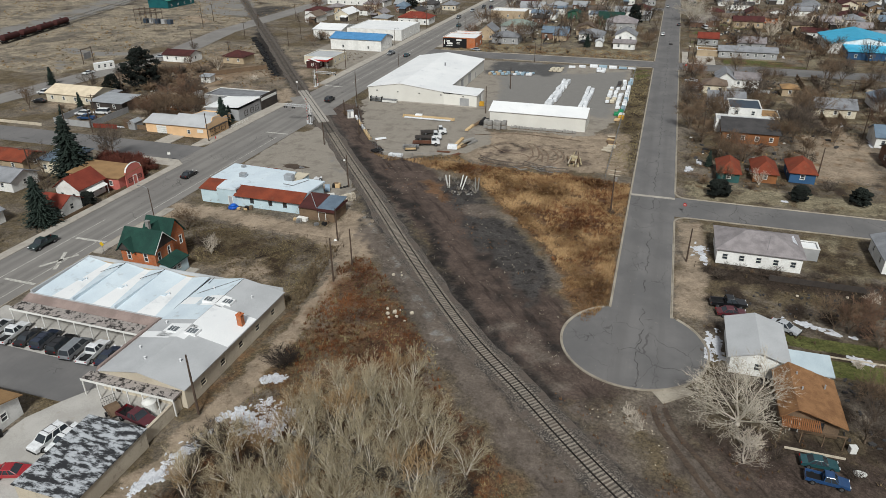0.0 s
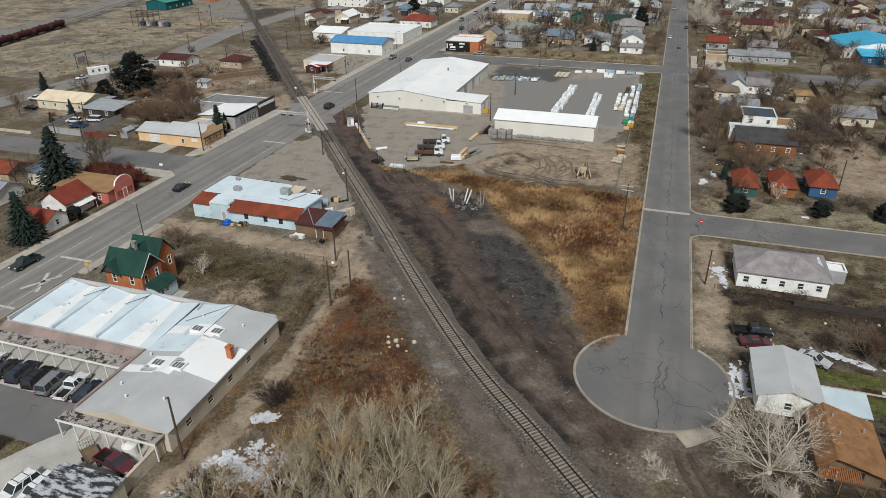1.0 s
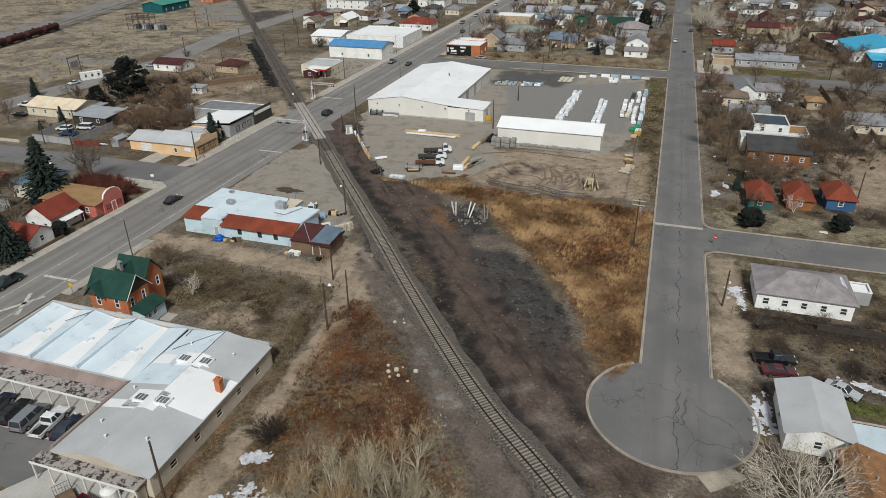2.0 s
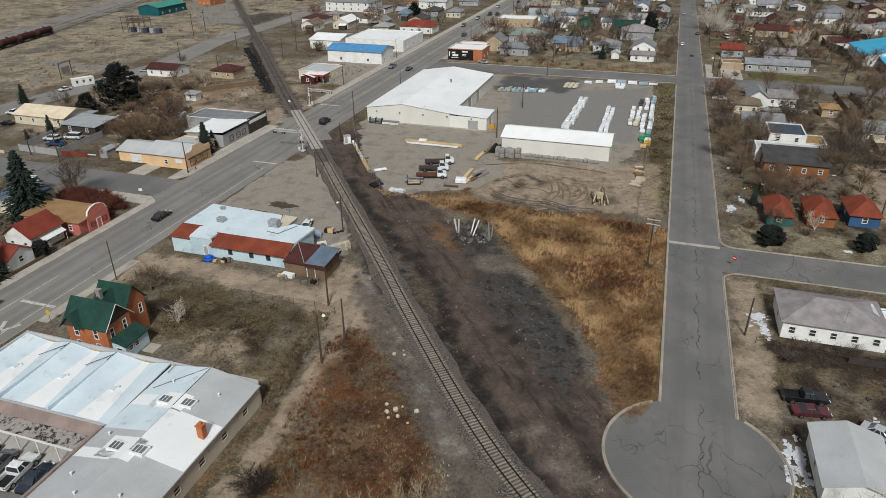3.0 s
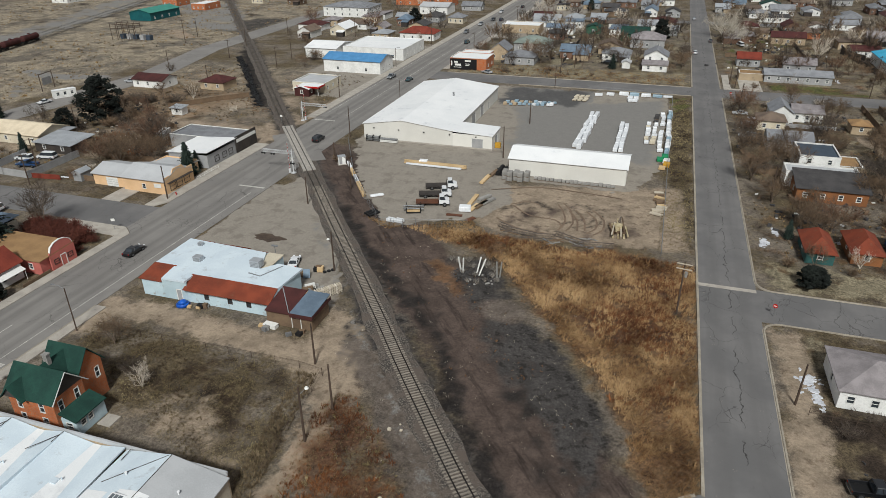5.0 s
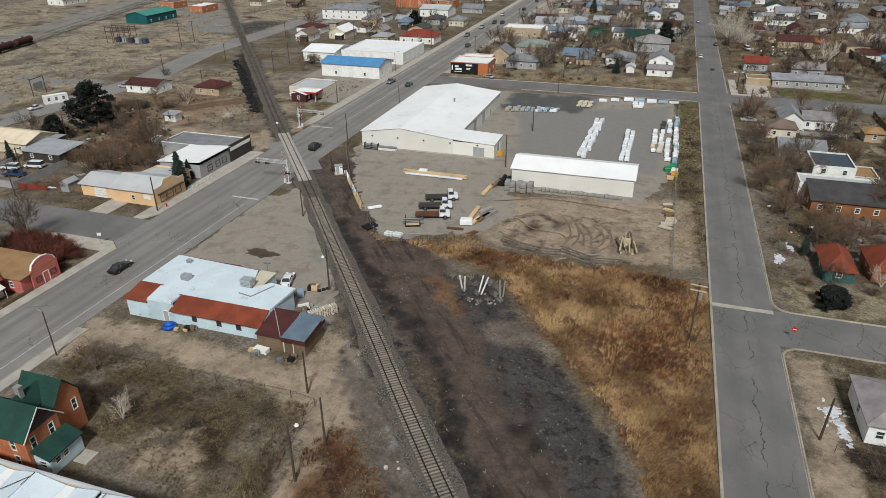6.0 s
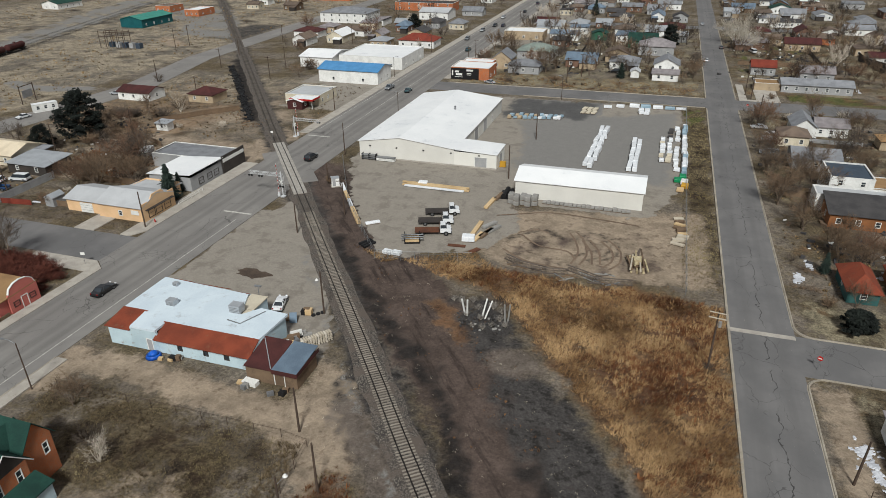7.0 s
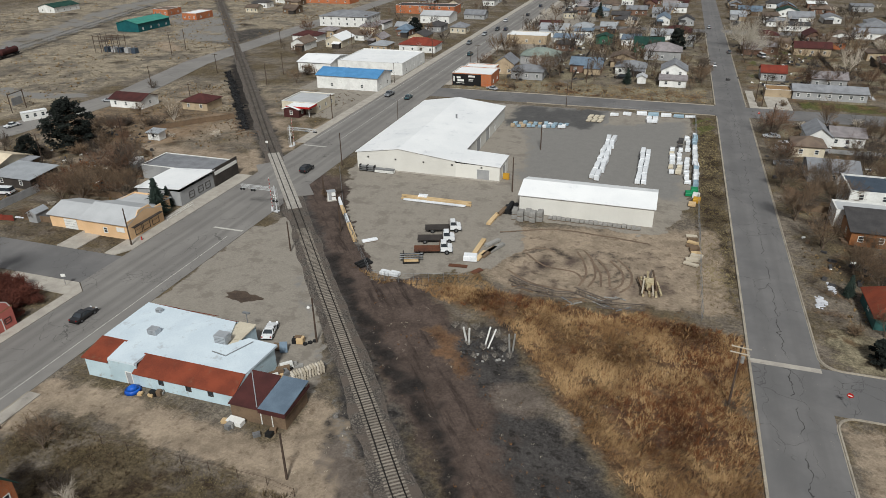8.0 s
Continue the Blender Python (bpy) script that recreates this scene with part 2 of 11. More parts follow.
def paint(name, c):
    m = Tree(name)
    d = m.noise(2.5, 4, 0.6)
    dark = tuple(v * 0.8 for v in c[:3]) + (1,)
    m.b.inputs["Coat Weight"].default_value = 0.6
    m.b.inputs["Coat Roughness"].default_value = 0.1
    return m.done(m.mix(m.step(d, 0.35, 0.7), c, dark), 0.35, 0, 0.5)


MATS["glass"] = glass_material()
for key, c in {"car_white": (222, 224, 226), "car_black": (24, 25, 28), "car_navy": (34, 44, 62), "car_grey": (120, 124, 128), "car_silver": (176, 180, 184),
               "car_red": (156, 30, 40), "car_maroon": (86, 34, 42), "car_green": (26, 46, 46), "car_blue": (36, 70, 112), "car_teal": (40, 78, 84), "car_tan": (168, 158, 140)}.items():
    MATS[key] = paint(key.replace("car_", "") + "_car_paint", lin(*c))


def brick_material():
    m = Tree("red_brick")
    b = m.n("TexBrick")
    b.inputs["Scale"].default_value = 1.0
    b.inputs["Brick Width"].default_value, b.inputs["Row Height"].default_value, b.inputs["Mortar Size"].default_value = 0.22, 0.075, 0.012
    b.inputs["Color1"].default_value, b.inputs["Color2"].default_value, b.inputs["Mortar"].default_value = lin(198, 106, 56), lin(168, 84, 44), lin(150, 122, 98)
    at = m.place()
    sep, com = m.n("SeparateXYZ"), m.n("CombineXYZ")
    m.link(at, sep.inputs[0])
    m.link(m.math("ADD", sep.outputs[0], sep.outputs[1]), com.inputs[0])
    m.link(sep.outputs[2], com.inputs[1])
    m.link(com.outputs[0], b.inputs["Vector"])
    col = m.mix(m.step(m.noise(0.5, 4), 0.45, 0.7, 0, 0.35), b.outputs["Color"], lin(128, 74, 50))
    m.bump(b.outputs["Fac"], 0.3, -0.01)
    return m.done(col, 0.9)


MATS["brick"] = brick_material()


def asphalt_material(name, c1, c2, crack=1.0, lanes=0.15, wheels=(), seam=None, worn=0.5):
    """Old asphalt: pale and dark patches, long cracks, tar seams, fine aggregate."""
    m = Tree(name)
    at = m.place()
    warp = m.n("TexNoise")
    warp.inputs["Scale"].default_value, warp.inputs["Detail"].default_value = 0.35, 5
    m.link(at, warp.inputs["Vector"])
    add = m.n("VectorMath", operation="MULTIPLY_ADD")
    m.link(warp.outputs["Color"], add.inputs[0])
    add.inputs[1].default_value = (3.2, 3.2, 0)
    m.link(at, add.inputs[2])
    cells = m.n("TexVoronoi", feature="DISTANCE_TO_EDGE")
    cells.inputs["Scale"].default_value = 0.13
    long = m.n("Mapping")
    long.inputs["Scale"].default_value = (1.5, 0.75, 1)
    m.link(add.outputs[0], long.inputs["Vector"])
    m.link(long.outputs["Vector"], cells.inputs["Vector"])
    line = m.step(cells.outputs["Distance"], 0.003, 0.007, 0.85, 0)
    some = m.step(m.noise(0.06, 2), 0.42, 0.56)
    small = m.n("TexVoronoi", feature="DISTANCE_TO_EDGE")
    small.inputs["Scale"].default_value = 0.55
    m.link(add.outputs[0], small.inputs["Vector"])
    line2 = m.math("MULTIPLY", m.step(small.outputs["Distance"], 0.012, 0.03, 1, 0), m.step(m.noise(0.11, 3), 0.58, 0.66))
    cracks = m.math("MULTIPLY", m.math("MAXIMUM", m.math("MULTIPLY", line, some), line2), crack)
    if seam is not None:
        xyz = m.n("SeparateXYZ")
        m.link(add.outputs[0], xyz.inputs[0])
        split = m.step(m.math("ABSOLUTE", m.math("SUBTRACT", xyz.outputs[0], seam + 1.6)), 0.03, 0.09, 0.8, 0)
        split = m.math("MULTIPLY", split, m.step(m.noise(0.16, 3, stretch=(0.1, 1, 1)), 0.42, 0.5))
        cracks = m.math("MAXIMUM", cracks, split)
    base = m.mix(m.step(m.noise(0.09, 5, 0.6), 0.35, 0.65), c1, c2)
    base = m.mix(m.math("MULTIPLY", m.step(m.noise(0.5, 5, 0.7), 0.5, 0.75), 0.35), base, tuple(v * 0.72 for v in c1[:3]) + (1,))
    lane = m.noise(0.5, 3, 0.6, stretch=(1, 0.02, 1))
    base = m.mix(m.step(lane, 0.4, 0.66, 0, lanes), base, tuple(v * 0.7 for v in c1[:3]) + (1,))
    if wheels:
        sep = m.n("SeparateXYZ")
        m.link(at, sep.inputs[0])
        sway = m.math("MULTIPLY", m.math("SUBTRACT", m.noise(0.03, 2), 0.5), 1.2)
        wear = 0.0
        for x0, wide in wheels:
            d = m.math("ABSOLUTE", m.math("ADD", m.math("SUBTRACT", sep.outputs[0], x0), sway))
            wear = m.math("MAXIMUM", m.step(d, wide * 0.3, wide, 1, 0), wear)
        patchy = m.step(m.noise(0.6, 5, 0.7, stretch=(1, 0.06, 1)), 0.3, 0.65, 0.45, 1)
        base = m.mix(m.math("MULTIPLY", m.math("MULTIPLY", wear, patchy), worn), base, tuple(v * 0.55 for v in c1[:3]) + (1,))
    grain = m.noise(9, 3, 0.7)
    base = m.mix(m.step(grain, 0.3, 0.7, 0, 0.3), base, tuple(min(1, v * 1.3) for v in c2[:3]) + (1,))
    col = m.mix(cracks, base, lin(44, 42, 41))
    m.bump(m.math("SUBTRACT", grain, cracks), 0.2, 0.02)
    return m.done(col, 0.9)


MATS["asphalt"] = asphalt_material("old_asphalt", lin(115, 113, 112), lin(98, 97, 97), 0.55, 0.3, ((2.4, 1.6), (7.4, 1.6)), 5.2, 0.28)
MATS["asphalt_main"] = asphalt_material("worn_highway_asphalt", lin(132, 129, 125), lin(118, 115, 112), 0.5, 0.4, ((-111.2, 1.2), (-108.6, 1.1), (-104.2, 1.2), (-101.8, 1.1)), None, 0.7)


def ground_material():
    """Bare plains soil with zones of dry grass, weeds, cinders, gravel, yard surfacing and lawn."""
    m = Tree("town_ground")
    fine, mid, big = m.noise(3.0, 6, 0.75), m.noise(0.55, 5, 0.7), m.noise(0.07, 4, 0.6)
    turn = m.n("Mapping")
    turn.inputs["Rotation"].default_value = (0, 0, radians(-38))
    m.link(m.place(), turn.inputs["Vector"])
    drag = m.noise(0.7, 6, 0.68, at=turn.outputs["Vector"], stretch=(1, 0.13, 1))
    blot = m.noise(0.24, 6, 0.72)
    rag = m.math("SUBTRACT", m.math("ADD", m.math("MULTIPLY", fine, 0.5), m.math("MULTIPLY", mid, 0.9)), 0.7)
    edge = m.math("MULTIPLY", rag, 1.15)
    grain = m.math("ADD", m.math("MULTIPLY", fine, 0.6), m.math("MULTIPLY", mid, 0.4))

    def zone(name, col, a, b, hard=0.18, c=None, by=None, lo=0.5, hi=0.62):
        f = m.math("ADD", m.attr(name), edge)
        tone = m.mix(m.step(grain, 0.36, 0.64), a, b)
        if c:
            tone = m.mix(m.step(by or blot, lo, hi, 0, 0.85), tone, c)
        return m.mix(m.step(f, 0.5 - hard, 0.5 + hard), col, tone)

    soil = m.mix(m.step(mid, 0.35, 0.65), lin(124, 113, 101), lin(150, 139, 124))
    dead = m.mix(m.step(fine, 0.35, 0.65), lin(94, 82, 63), lin(132, 117, 90))
    col = m.mix(m.step(m.math("ADD", big, m.math("MULTIPLY", rag, 0.5)), 0.4, 0.6), soil, dead)
    col = m.mix(m.step(m.noise(0.8, 6, 0.75), 0.57, 0.7, 0, 0.7), col, lin(74, 62, 49))
    col = zone("prairie", col, lin(152, 140, 120), lin(194, 179, 154), 0.3, lin(124, 116, 106), m.noise(0.06, 8, 0.75), 0.47, 0.57)
    scrub = m.math("MULTIPLY", m.step(m.attr("prairie"), 0.3, 0.6), m.step(m.noise(0.35, 6, 0.75), 0.58, 0.66))
    col = m.mix(m.math("MULTIPLY", scrub, 0.75), col, lin(74, 64, 50))
    # dark litter, deepened to carry the shade under trees and brush as well
    col = zone("litter", col, lin(54, 46, 39), lin(82, 69, 58), 0.3)
    col = zone("lawn", col, lin(84, 73, 53), lin(118, 103, 78), 0.3, lin(60, 46, 36), None, 0.47, 0.58)
    col = zone("sward", col, lin(138, 129, 106), lin(172, 160, 132), 0.3, lin(118, 92, 64), m.noise(0.15, 6, 0.7), 0.54, 0.66)
    col = zone("green", col, lin(88, 96, 48), lin(116, 116, 66), 0.12)
    col = zone("tan", col, lin(156, 139, 118), lin(175, 157, 136), 0.25, lin(126, 109, 91), mid, 0.52, 0.66)
    col = zone("brown", col, lin(86, 73, 66), lin(106, 91, 83), 0.28, lin(59, 50, 46), drag, 0.5, 0.68)
    col = zone("straw", col, lin(114, 87, 61), lin(147, 116, 83), 0.35, lin(92, 66, 47))
    col = zone("weed", col, lin(96, 68, 50), lin(126, 93, 68), 0.35, lin(76, 55, 43))
    col = zone("gravel", col, lin(67, 64, 63), lin(95, 91, 88), 0.34, lin(48, 45, 43), mid, 0.5, 0.62)
    col = zone("cinder", col, lin(40, 37, 36), lin(62, 57, 54), 0.36)
    col = zone("dirt", col, lin(110, 99, 90), lin(127, 116, 106), 0.34, lin(90, 80, 73), m.noise(0.3, 6, 0.7, at=turn.outputs["Vector"], stretch=(1, 0.3, 1)), 0.5, 0.66)
    col = zone("yard", col, lin(146, 139, 128), lin(161, 153, 142), 0.12, lin(134, 126, 116), None, 0.5, 0.62)
    col = zone("pave", col, lin(130, 128, 124), lin(142, 139, 135), 0.16)
    col = zone("tar", col, lin(82, 81, 81), lin(100, 99, 98), 0.25)
    hard = m.math("MAXIMUM", m.attr("yard"), m.attr("pave"))
    rough = m.n("Mix", data_type="FLOAT")
    bare = m.math("MAXIMUM", m.math("MULTIPLY", m.attr("tan"), 0.72), m.math("MULTIPLY", m.math("MAXIMUM", m.attr("dirt"), m.attr("brown")), 0.6))
    m.link(m.step(m.math("MAXIMUM", hard, bare), 0.2, 0.8), rough.inputs[0])
    m.link(m.step(m.noise(2.0, 8, 0.88), 0.33, 0.67, 0.4, 1.4), rough.inputs[2])
    m.link(m.step(m.noise(2.2, 8, 0.8), 0.3, 0.7, 1.1, 1.22), rough.inputs[3])
    speck = rough.outputs[0]
    calm = m.n("Mix", data_type="FLOAT")
    m.link(m.step(hard, 0.3, 0.7), calm.inputs[0])
    m.link(m.step(m.noise(0.22, 6, 0.75), 0.3, 0.7, 0.66, 1.24), calm.inputs[2])
    calm.inputs[3].default_value = 1.0
    streak = calm.outputs[0]
    tone = m.math("MULTIPLY", speck, streak)
    hsv = m.n("HueSaturation")
    hsv.inputs["Saturation"].default_value = 0.94
    m.link(m.math("MULTIPLY", tone, 0.7), hsv.inputs["Value"])
    m.link(col, hsv.inputs["Color"])
    m.bump(m.math("ADD", fine, mid), 0.6, 0.14)
    return m.done(hsv.outputs["Color"], 0.95, 0, 0.15)


MATS["ground"] = ground_material()


def ballast_material():
    m = Tree("crushed_ballast")
    v = m.n("TexVoronoi")
    v.inputs["Scale"].default_value = 5
    m.link(m.place(), v.inputs["Vector"])
    col = m.mix(m.step(v.outputs["Distance"], 0.1, 0.7), lin(122, 115, 107), lin(60, 56, 53))
    col = m.mix(m.step(m.noise(0.35, 5), 0.4, 0.65), col, lin(92, 83, 76))
    m.bump(v.outputs["Distance"], 0.6, 0.05)
    return m.done(col, 0.95)


MATS["ballast"] = ballast_material()


def snowy_roof_material():
    """Black rolled roofing with melting streaks of snow."""
    m = Tree("black_roof_with_melting_snow")
    n1 = m.noise(0.75, 9, 0.72, stretch=(0.7, 1.7, 1))
    col = m.mix(m.step(n1, 0.45, 0.57), lin(44, 45, 48), m.mix(m.noise(4, 4), lin(190, 194, 198), lin(150, 154, 160)))
    m.bump(n1, 0.3, 0.05)
    return m.done(col, 0.8)


MATS["roof_snowy"] = snowy_roof_material()


def patchy_snow_material():
    m = Tree("patchy_roof_gravel")
    n1 = m.noise(1.2, 6, 0.75)
    col = m.mix(m.step(n1, 0.5, 0.56), m.mix(m.noise(3, 4), lin(128, 121, 117), lin(172, 165, 160)), lin(46, 43, 42))
    return m.done(col, 0.9)


MATS["roof_patchy"] = patchy_snow_material()


# ---- mesh tools ----
class Shape:
    """Collects faces for one mesh."""

    def __init__(self):
        self.v, self.f = [], []

    def add(self, verts, faces, m=None):
        k = len(self.v)
        self.v += [tuple(m @ Vector(p)) for p in verts] if m is not None else [tuple(p) for p in verts]
        self.f += [tuple(k + i for i in face) for face in faces]
        return self

    def box(self, x0, y0, z0, x1, y1, z1, m=None):
        p = [(x, y, z) for z in (z0, z1) for x, y in ((x0, y0), (x1, y0), (x1, y1), (x0, y1))]
        return self.add(p, [(3, 2, 1, 0), (4, 5, 6, 7), (0, 1, 5, 4), (1, 2, 6, 5), (2, 3, 7, 6), (3, 0, 4, 7)], m)

    def prism(self, poly, z0, z1, m=None, top=None):
        """A polygon (anticlockwise) raised from z0 to z1; top: another outline for its upper end."""
        n = len(poly)
        p = [(x, y, z0) for x, y in poly] + [(x, y, z1) for x, y in (top or poly)]
        f = [tuple(reversed(range(n))), tuple(range(n, 2 * n))] + [(i, (i + 1) % n, n + (i + 1) % n, n + i) for i in range(n)]
        return self.add(p, f, m)

    def side(self, prof, x0, x1, inset=None, m=None):
        """A profile in y and z, drawn out along x; inset: per point, how far its ends draw in."""
        n = len(prof)
        inset = inset or [0] * n
        p = [(x0 + i, y, z) for (y, z), i in zip(prof, inset)] + [(x1 - i, y, z) for (y, z), i in zip(prof, inset)]
        f = [tuple(range(n)), tuple(reversed(range(n, 2 * n)))] + [(i, n + i, n + (i + 1) % n, (i + 1) % n) for i in range(n)]
        return self.add(p, f, m)

    def rod(self, a, b, r0, r1=None, n=8, cap=True):
        a, b = Vector(a), Vector(b)
        r1 = r0 if r1 is None else r1
        way = (b - a).normalized()
        u = way.orthogonal().normalized()
        w = way.cross(u)
        p = [c + (u * math.cos(2 * math.pi * i / n) + w * math.sin(2 * math.pi * i / n)) * r for c, r in ((a, r0), (b, r1)) for i in range(n)]
        f = [(i, (i + 1) % n, n + (i + 1) % n, n + i) for i in range(n)]
        if cap:
            f += [tuple(reversed(range(n))), tuple(range(n, 2 * n))]
        return self.add(p, f)

    def mesh(self, name, material, smooth=False):
        me = bpy.data.meshes.new(name)
        me.from_pydata(self.v, [], self.f)
        me.materials.append(MATS[material])
        if smooth:
            me.shade_smooth()
        me.update()
        return me


def part(name, shape, material, parent, label="", smooth=False):
    me = shape if isinstance(shape, bpy.types.Mesh) else shape.mesh(name, material, smooth)
    ob = new(name, me)
    ob.parent = parent
    return tagged(ob, label)


def thing(name, label, category, m=None, group="", kind=""):
    ob = new(name)
    ob.empty_display_size = 0.3
    ob.matrix_basis = m if m is not None else Matrix()
    return tagged(ob, label, category, group, kind)


def solid(name, shape, material, label, category, m=None, group="", kind="", smooth=False):
    """A thing of one mesh."""
    ob = new(name, shape if isinstance(shape, bpy.types.Mesh) else shape.mesh(name, material, smooth))
    ob.matrix_basis = m if m is not None else Matrix()
    return tagged(ob, label, category, group, kind)


# ---- plan ----
ROAD_W = (0.0, 9.7)            # residential street, west and east kerb
SIDE = (-9.9, 0.6)              # side street, south and north kerb
MAIN = (-115.0, -97.8)          # highway, west and east edge
CROSS = (137.0, 149.5)          # farther cross street
CUL = (4.3, -60.3, 10.8)        # turning circle: centre and radius
FARW = (-222.5, -210.5)         # street west of the tracks
TRACK = [(35.5, -118), (18.5, -103), (2.4, -88.6), (-9.9, -76.0), (-18.6, -67.3), (-27.5, -56.8), (-40.55, -39.8), (-49.3, -27.9), (-60.6, -12.9), (-74.3, 5.2), (-90.3, 26.6), (-110.4, 52.9), (-132.2, 81.4), (-175.7, 139.8), (-257.0, 248.5), (-330, 346), (-400, 440)]


def smooth_line(points, step):
    """Even steps along a curve through points, with its directions."""
    p = np.array(points, float)
    p = np.vstack([2 * p[0] - p[1], p, 2 * p[-1] - p[-2]])
    out = []
    for a, b, c, d in zip(p, p[1:], p[2:], p[3:]):
        for s in np.linspace(0, 1, 40, endpoint=False):
            out.append(0.5 * (2 * b + (c - a) * s + (2 * a - 5 * b + 4 * c - d) * s * s + (3 * b - a - 3 * c + d) * s ** 3))
    out = np.array(out)
    far = np.r_[0, np.cumsum(np.hypot(*np.diff(out, axis=0).T))]
    s = np.arange(0, far[-1], step)
    q = np.c_[np.interp(s, far, out[:, 0]), np.interp(s, far, out[:, 1])]
    way = np.gradient(q, axis=0)
    return q, way / np.hypot(*way.T)[:, None]


RAIL, RAIL_WAY = smooth_line(TRACK, 0.55)


# ---- ground ----
def off_line(line, x, y):
    """Distance of points from a polyline, and how far along its nearest part lies."""
    best = np.full(x.shape, 1e9)
    for (ax, ay), (bx, by) in zip(line, line[1:]):
        dx, dy = bx - ax, by - ay
        s = np.clip(((x - ax) * dx + (y - ay) * dy) / (dx * dx + dy * dy), 0, 1)
        best = np.minimum(best, np.hypot(x - ax - s * dx, y - ay - s * dy))
    return best


def inside(poly, x, y, soft=1.5):
    """1 inside a polygon, 0 outside, a ramp of soft metres between."""
    odd = np.zeros(x.shape, bool)
    for (ax, ay), (bx, by) in zip(poly, poly[1:] + poly[:1]):
        cut = (ay > y) != (by > y)
        odd ^= cut & (x < (bx - ax) * (y - ay) / (by - ay + 1e-12) + ax)
    d = off_line(poly + poly[:1], x, y)
    return np.clip(0.5 + np.where(odd, d, -d) / (2 * soft), 0, 1)


def band(line, width, x, y, soft=1.5):
    return np.clip(0.5 + (width / 2 - off_line(line, x, y)) / (2 * soft), 0, 1)


def wander(x, y, size, seed):
    """Smooth noise between -1 and 1 from a few waves."""
    r = np.random.RandomState(seed)
    out = 0
    for k in range(14):
        a, f = r.uniform(0, 2 * np.pi), r.uniform(0.4, 2.2) / size
        out = out + np.sin(2 * np.pi * f * (x * np.cos(a) + y * np.sin(a)) + r.uniform(0, 7))
    return out / 5


def rect(x0, y0, x1, y1):
    return [(x0, y0), (x1, y0), (x1, y1), (x0, y1)]


FIELD = [(-52, 8), (-47, 9.2), (-38.6, 8.9), (-31, 8.3), (-22.4, 6.8), (-16.3, 8.6), (-10, 7.6), (-0.6, 6), (-0.6, -49.5), (-3.5, -57), (-6, -54), (-8.2, -47), (-10.6, -40), (-13.9, -33.4), (-18.0, -27.7), (-22.3, -21.9), (-25.4, -17.4), (-28.8, -13.2), (-31.0, -9.7), (-35.2, -3.8), (-40.5, 0.4), (-45, 2.2), (-49, 3.1)]
WEEDS = [(-49.5, -51), (-47.3, -45.4), (-42, -49.5), (-37, -55), (-31, -63.5), (-24.5, -70), (-21, -78), (-11, -88), (-7, -94), (-12, -106), (-44, -106), (-45, -90), (-46, -75)]
CINDERS = [(-42, -9), (-39.7, -15.5), (-34.6, -22), (-30.6, -31), (-26, -37), (-17.4, -47.5), (-12.5, -55), (-9.7, -47.5), (-12.5, -40), (-15.7, -33), (-19.2, -29), (-22.6, -24), (-26.3, -19.5), (-30.5, -13.5), (-33, -8), (-36, -4), (-41, -3)]
YARD = [(-93, 57), (-79, 29), (-63, 6.5), (-45, 15.5), (-40, 27), (-44, 40), (-14, 40), (-8, 60), (-8, 133), (-94, 133)]
BARLOT = [(-97.6, 17), (-93, 27), (-77.5, 9), (-61.5, -17), (-58.5, -27), (-70, -26), (-97.6, -26)]
GRASSLOT = [(-95, -41), (-54, -43.5), (-49.5, -60), (-51, -67), (-78, -57), (-90, -56)]


def arc(cx, cy, r, a0, a1, n):
    return [(cx + r * math.cos(radians(a0 + (a1 - a0) * i / n)), cy + r * math.sin(radians(a0 + (a1 - a0) * i / n))) for i in range(n + 1)]


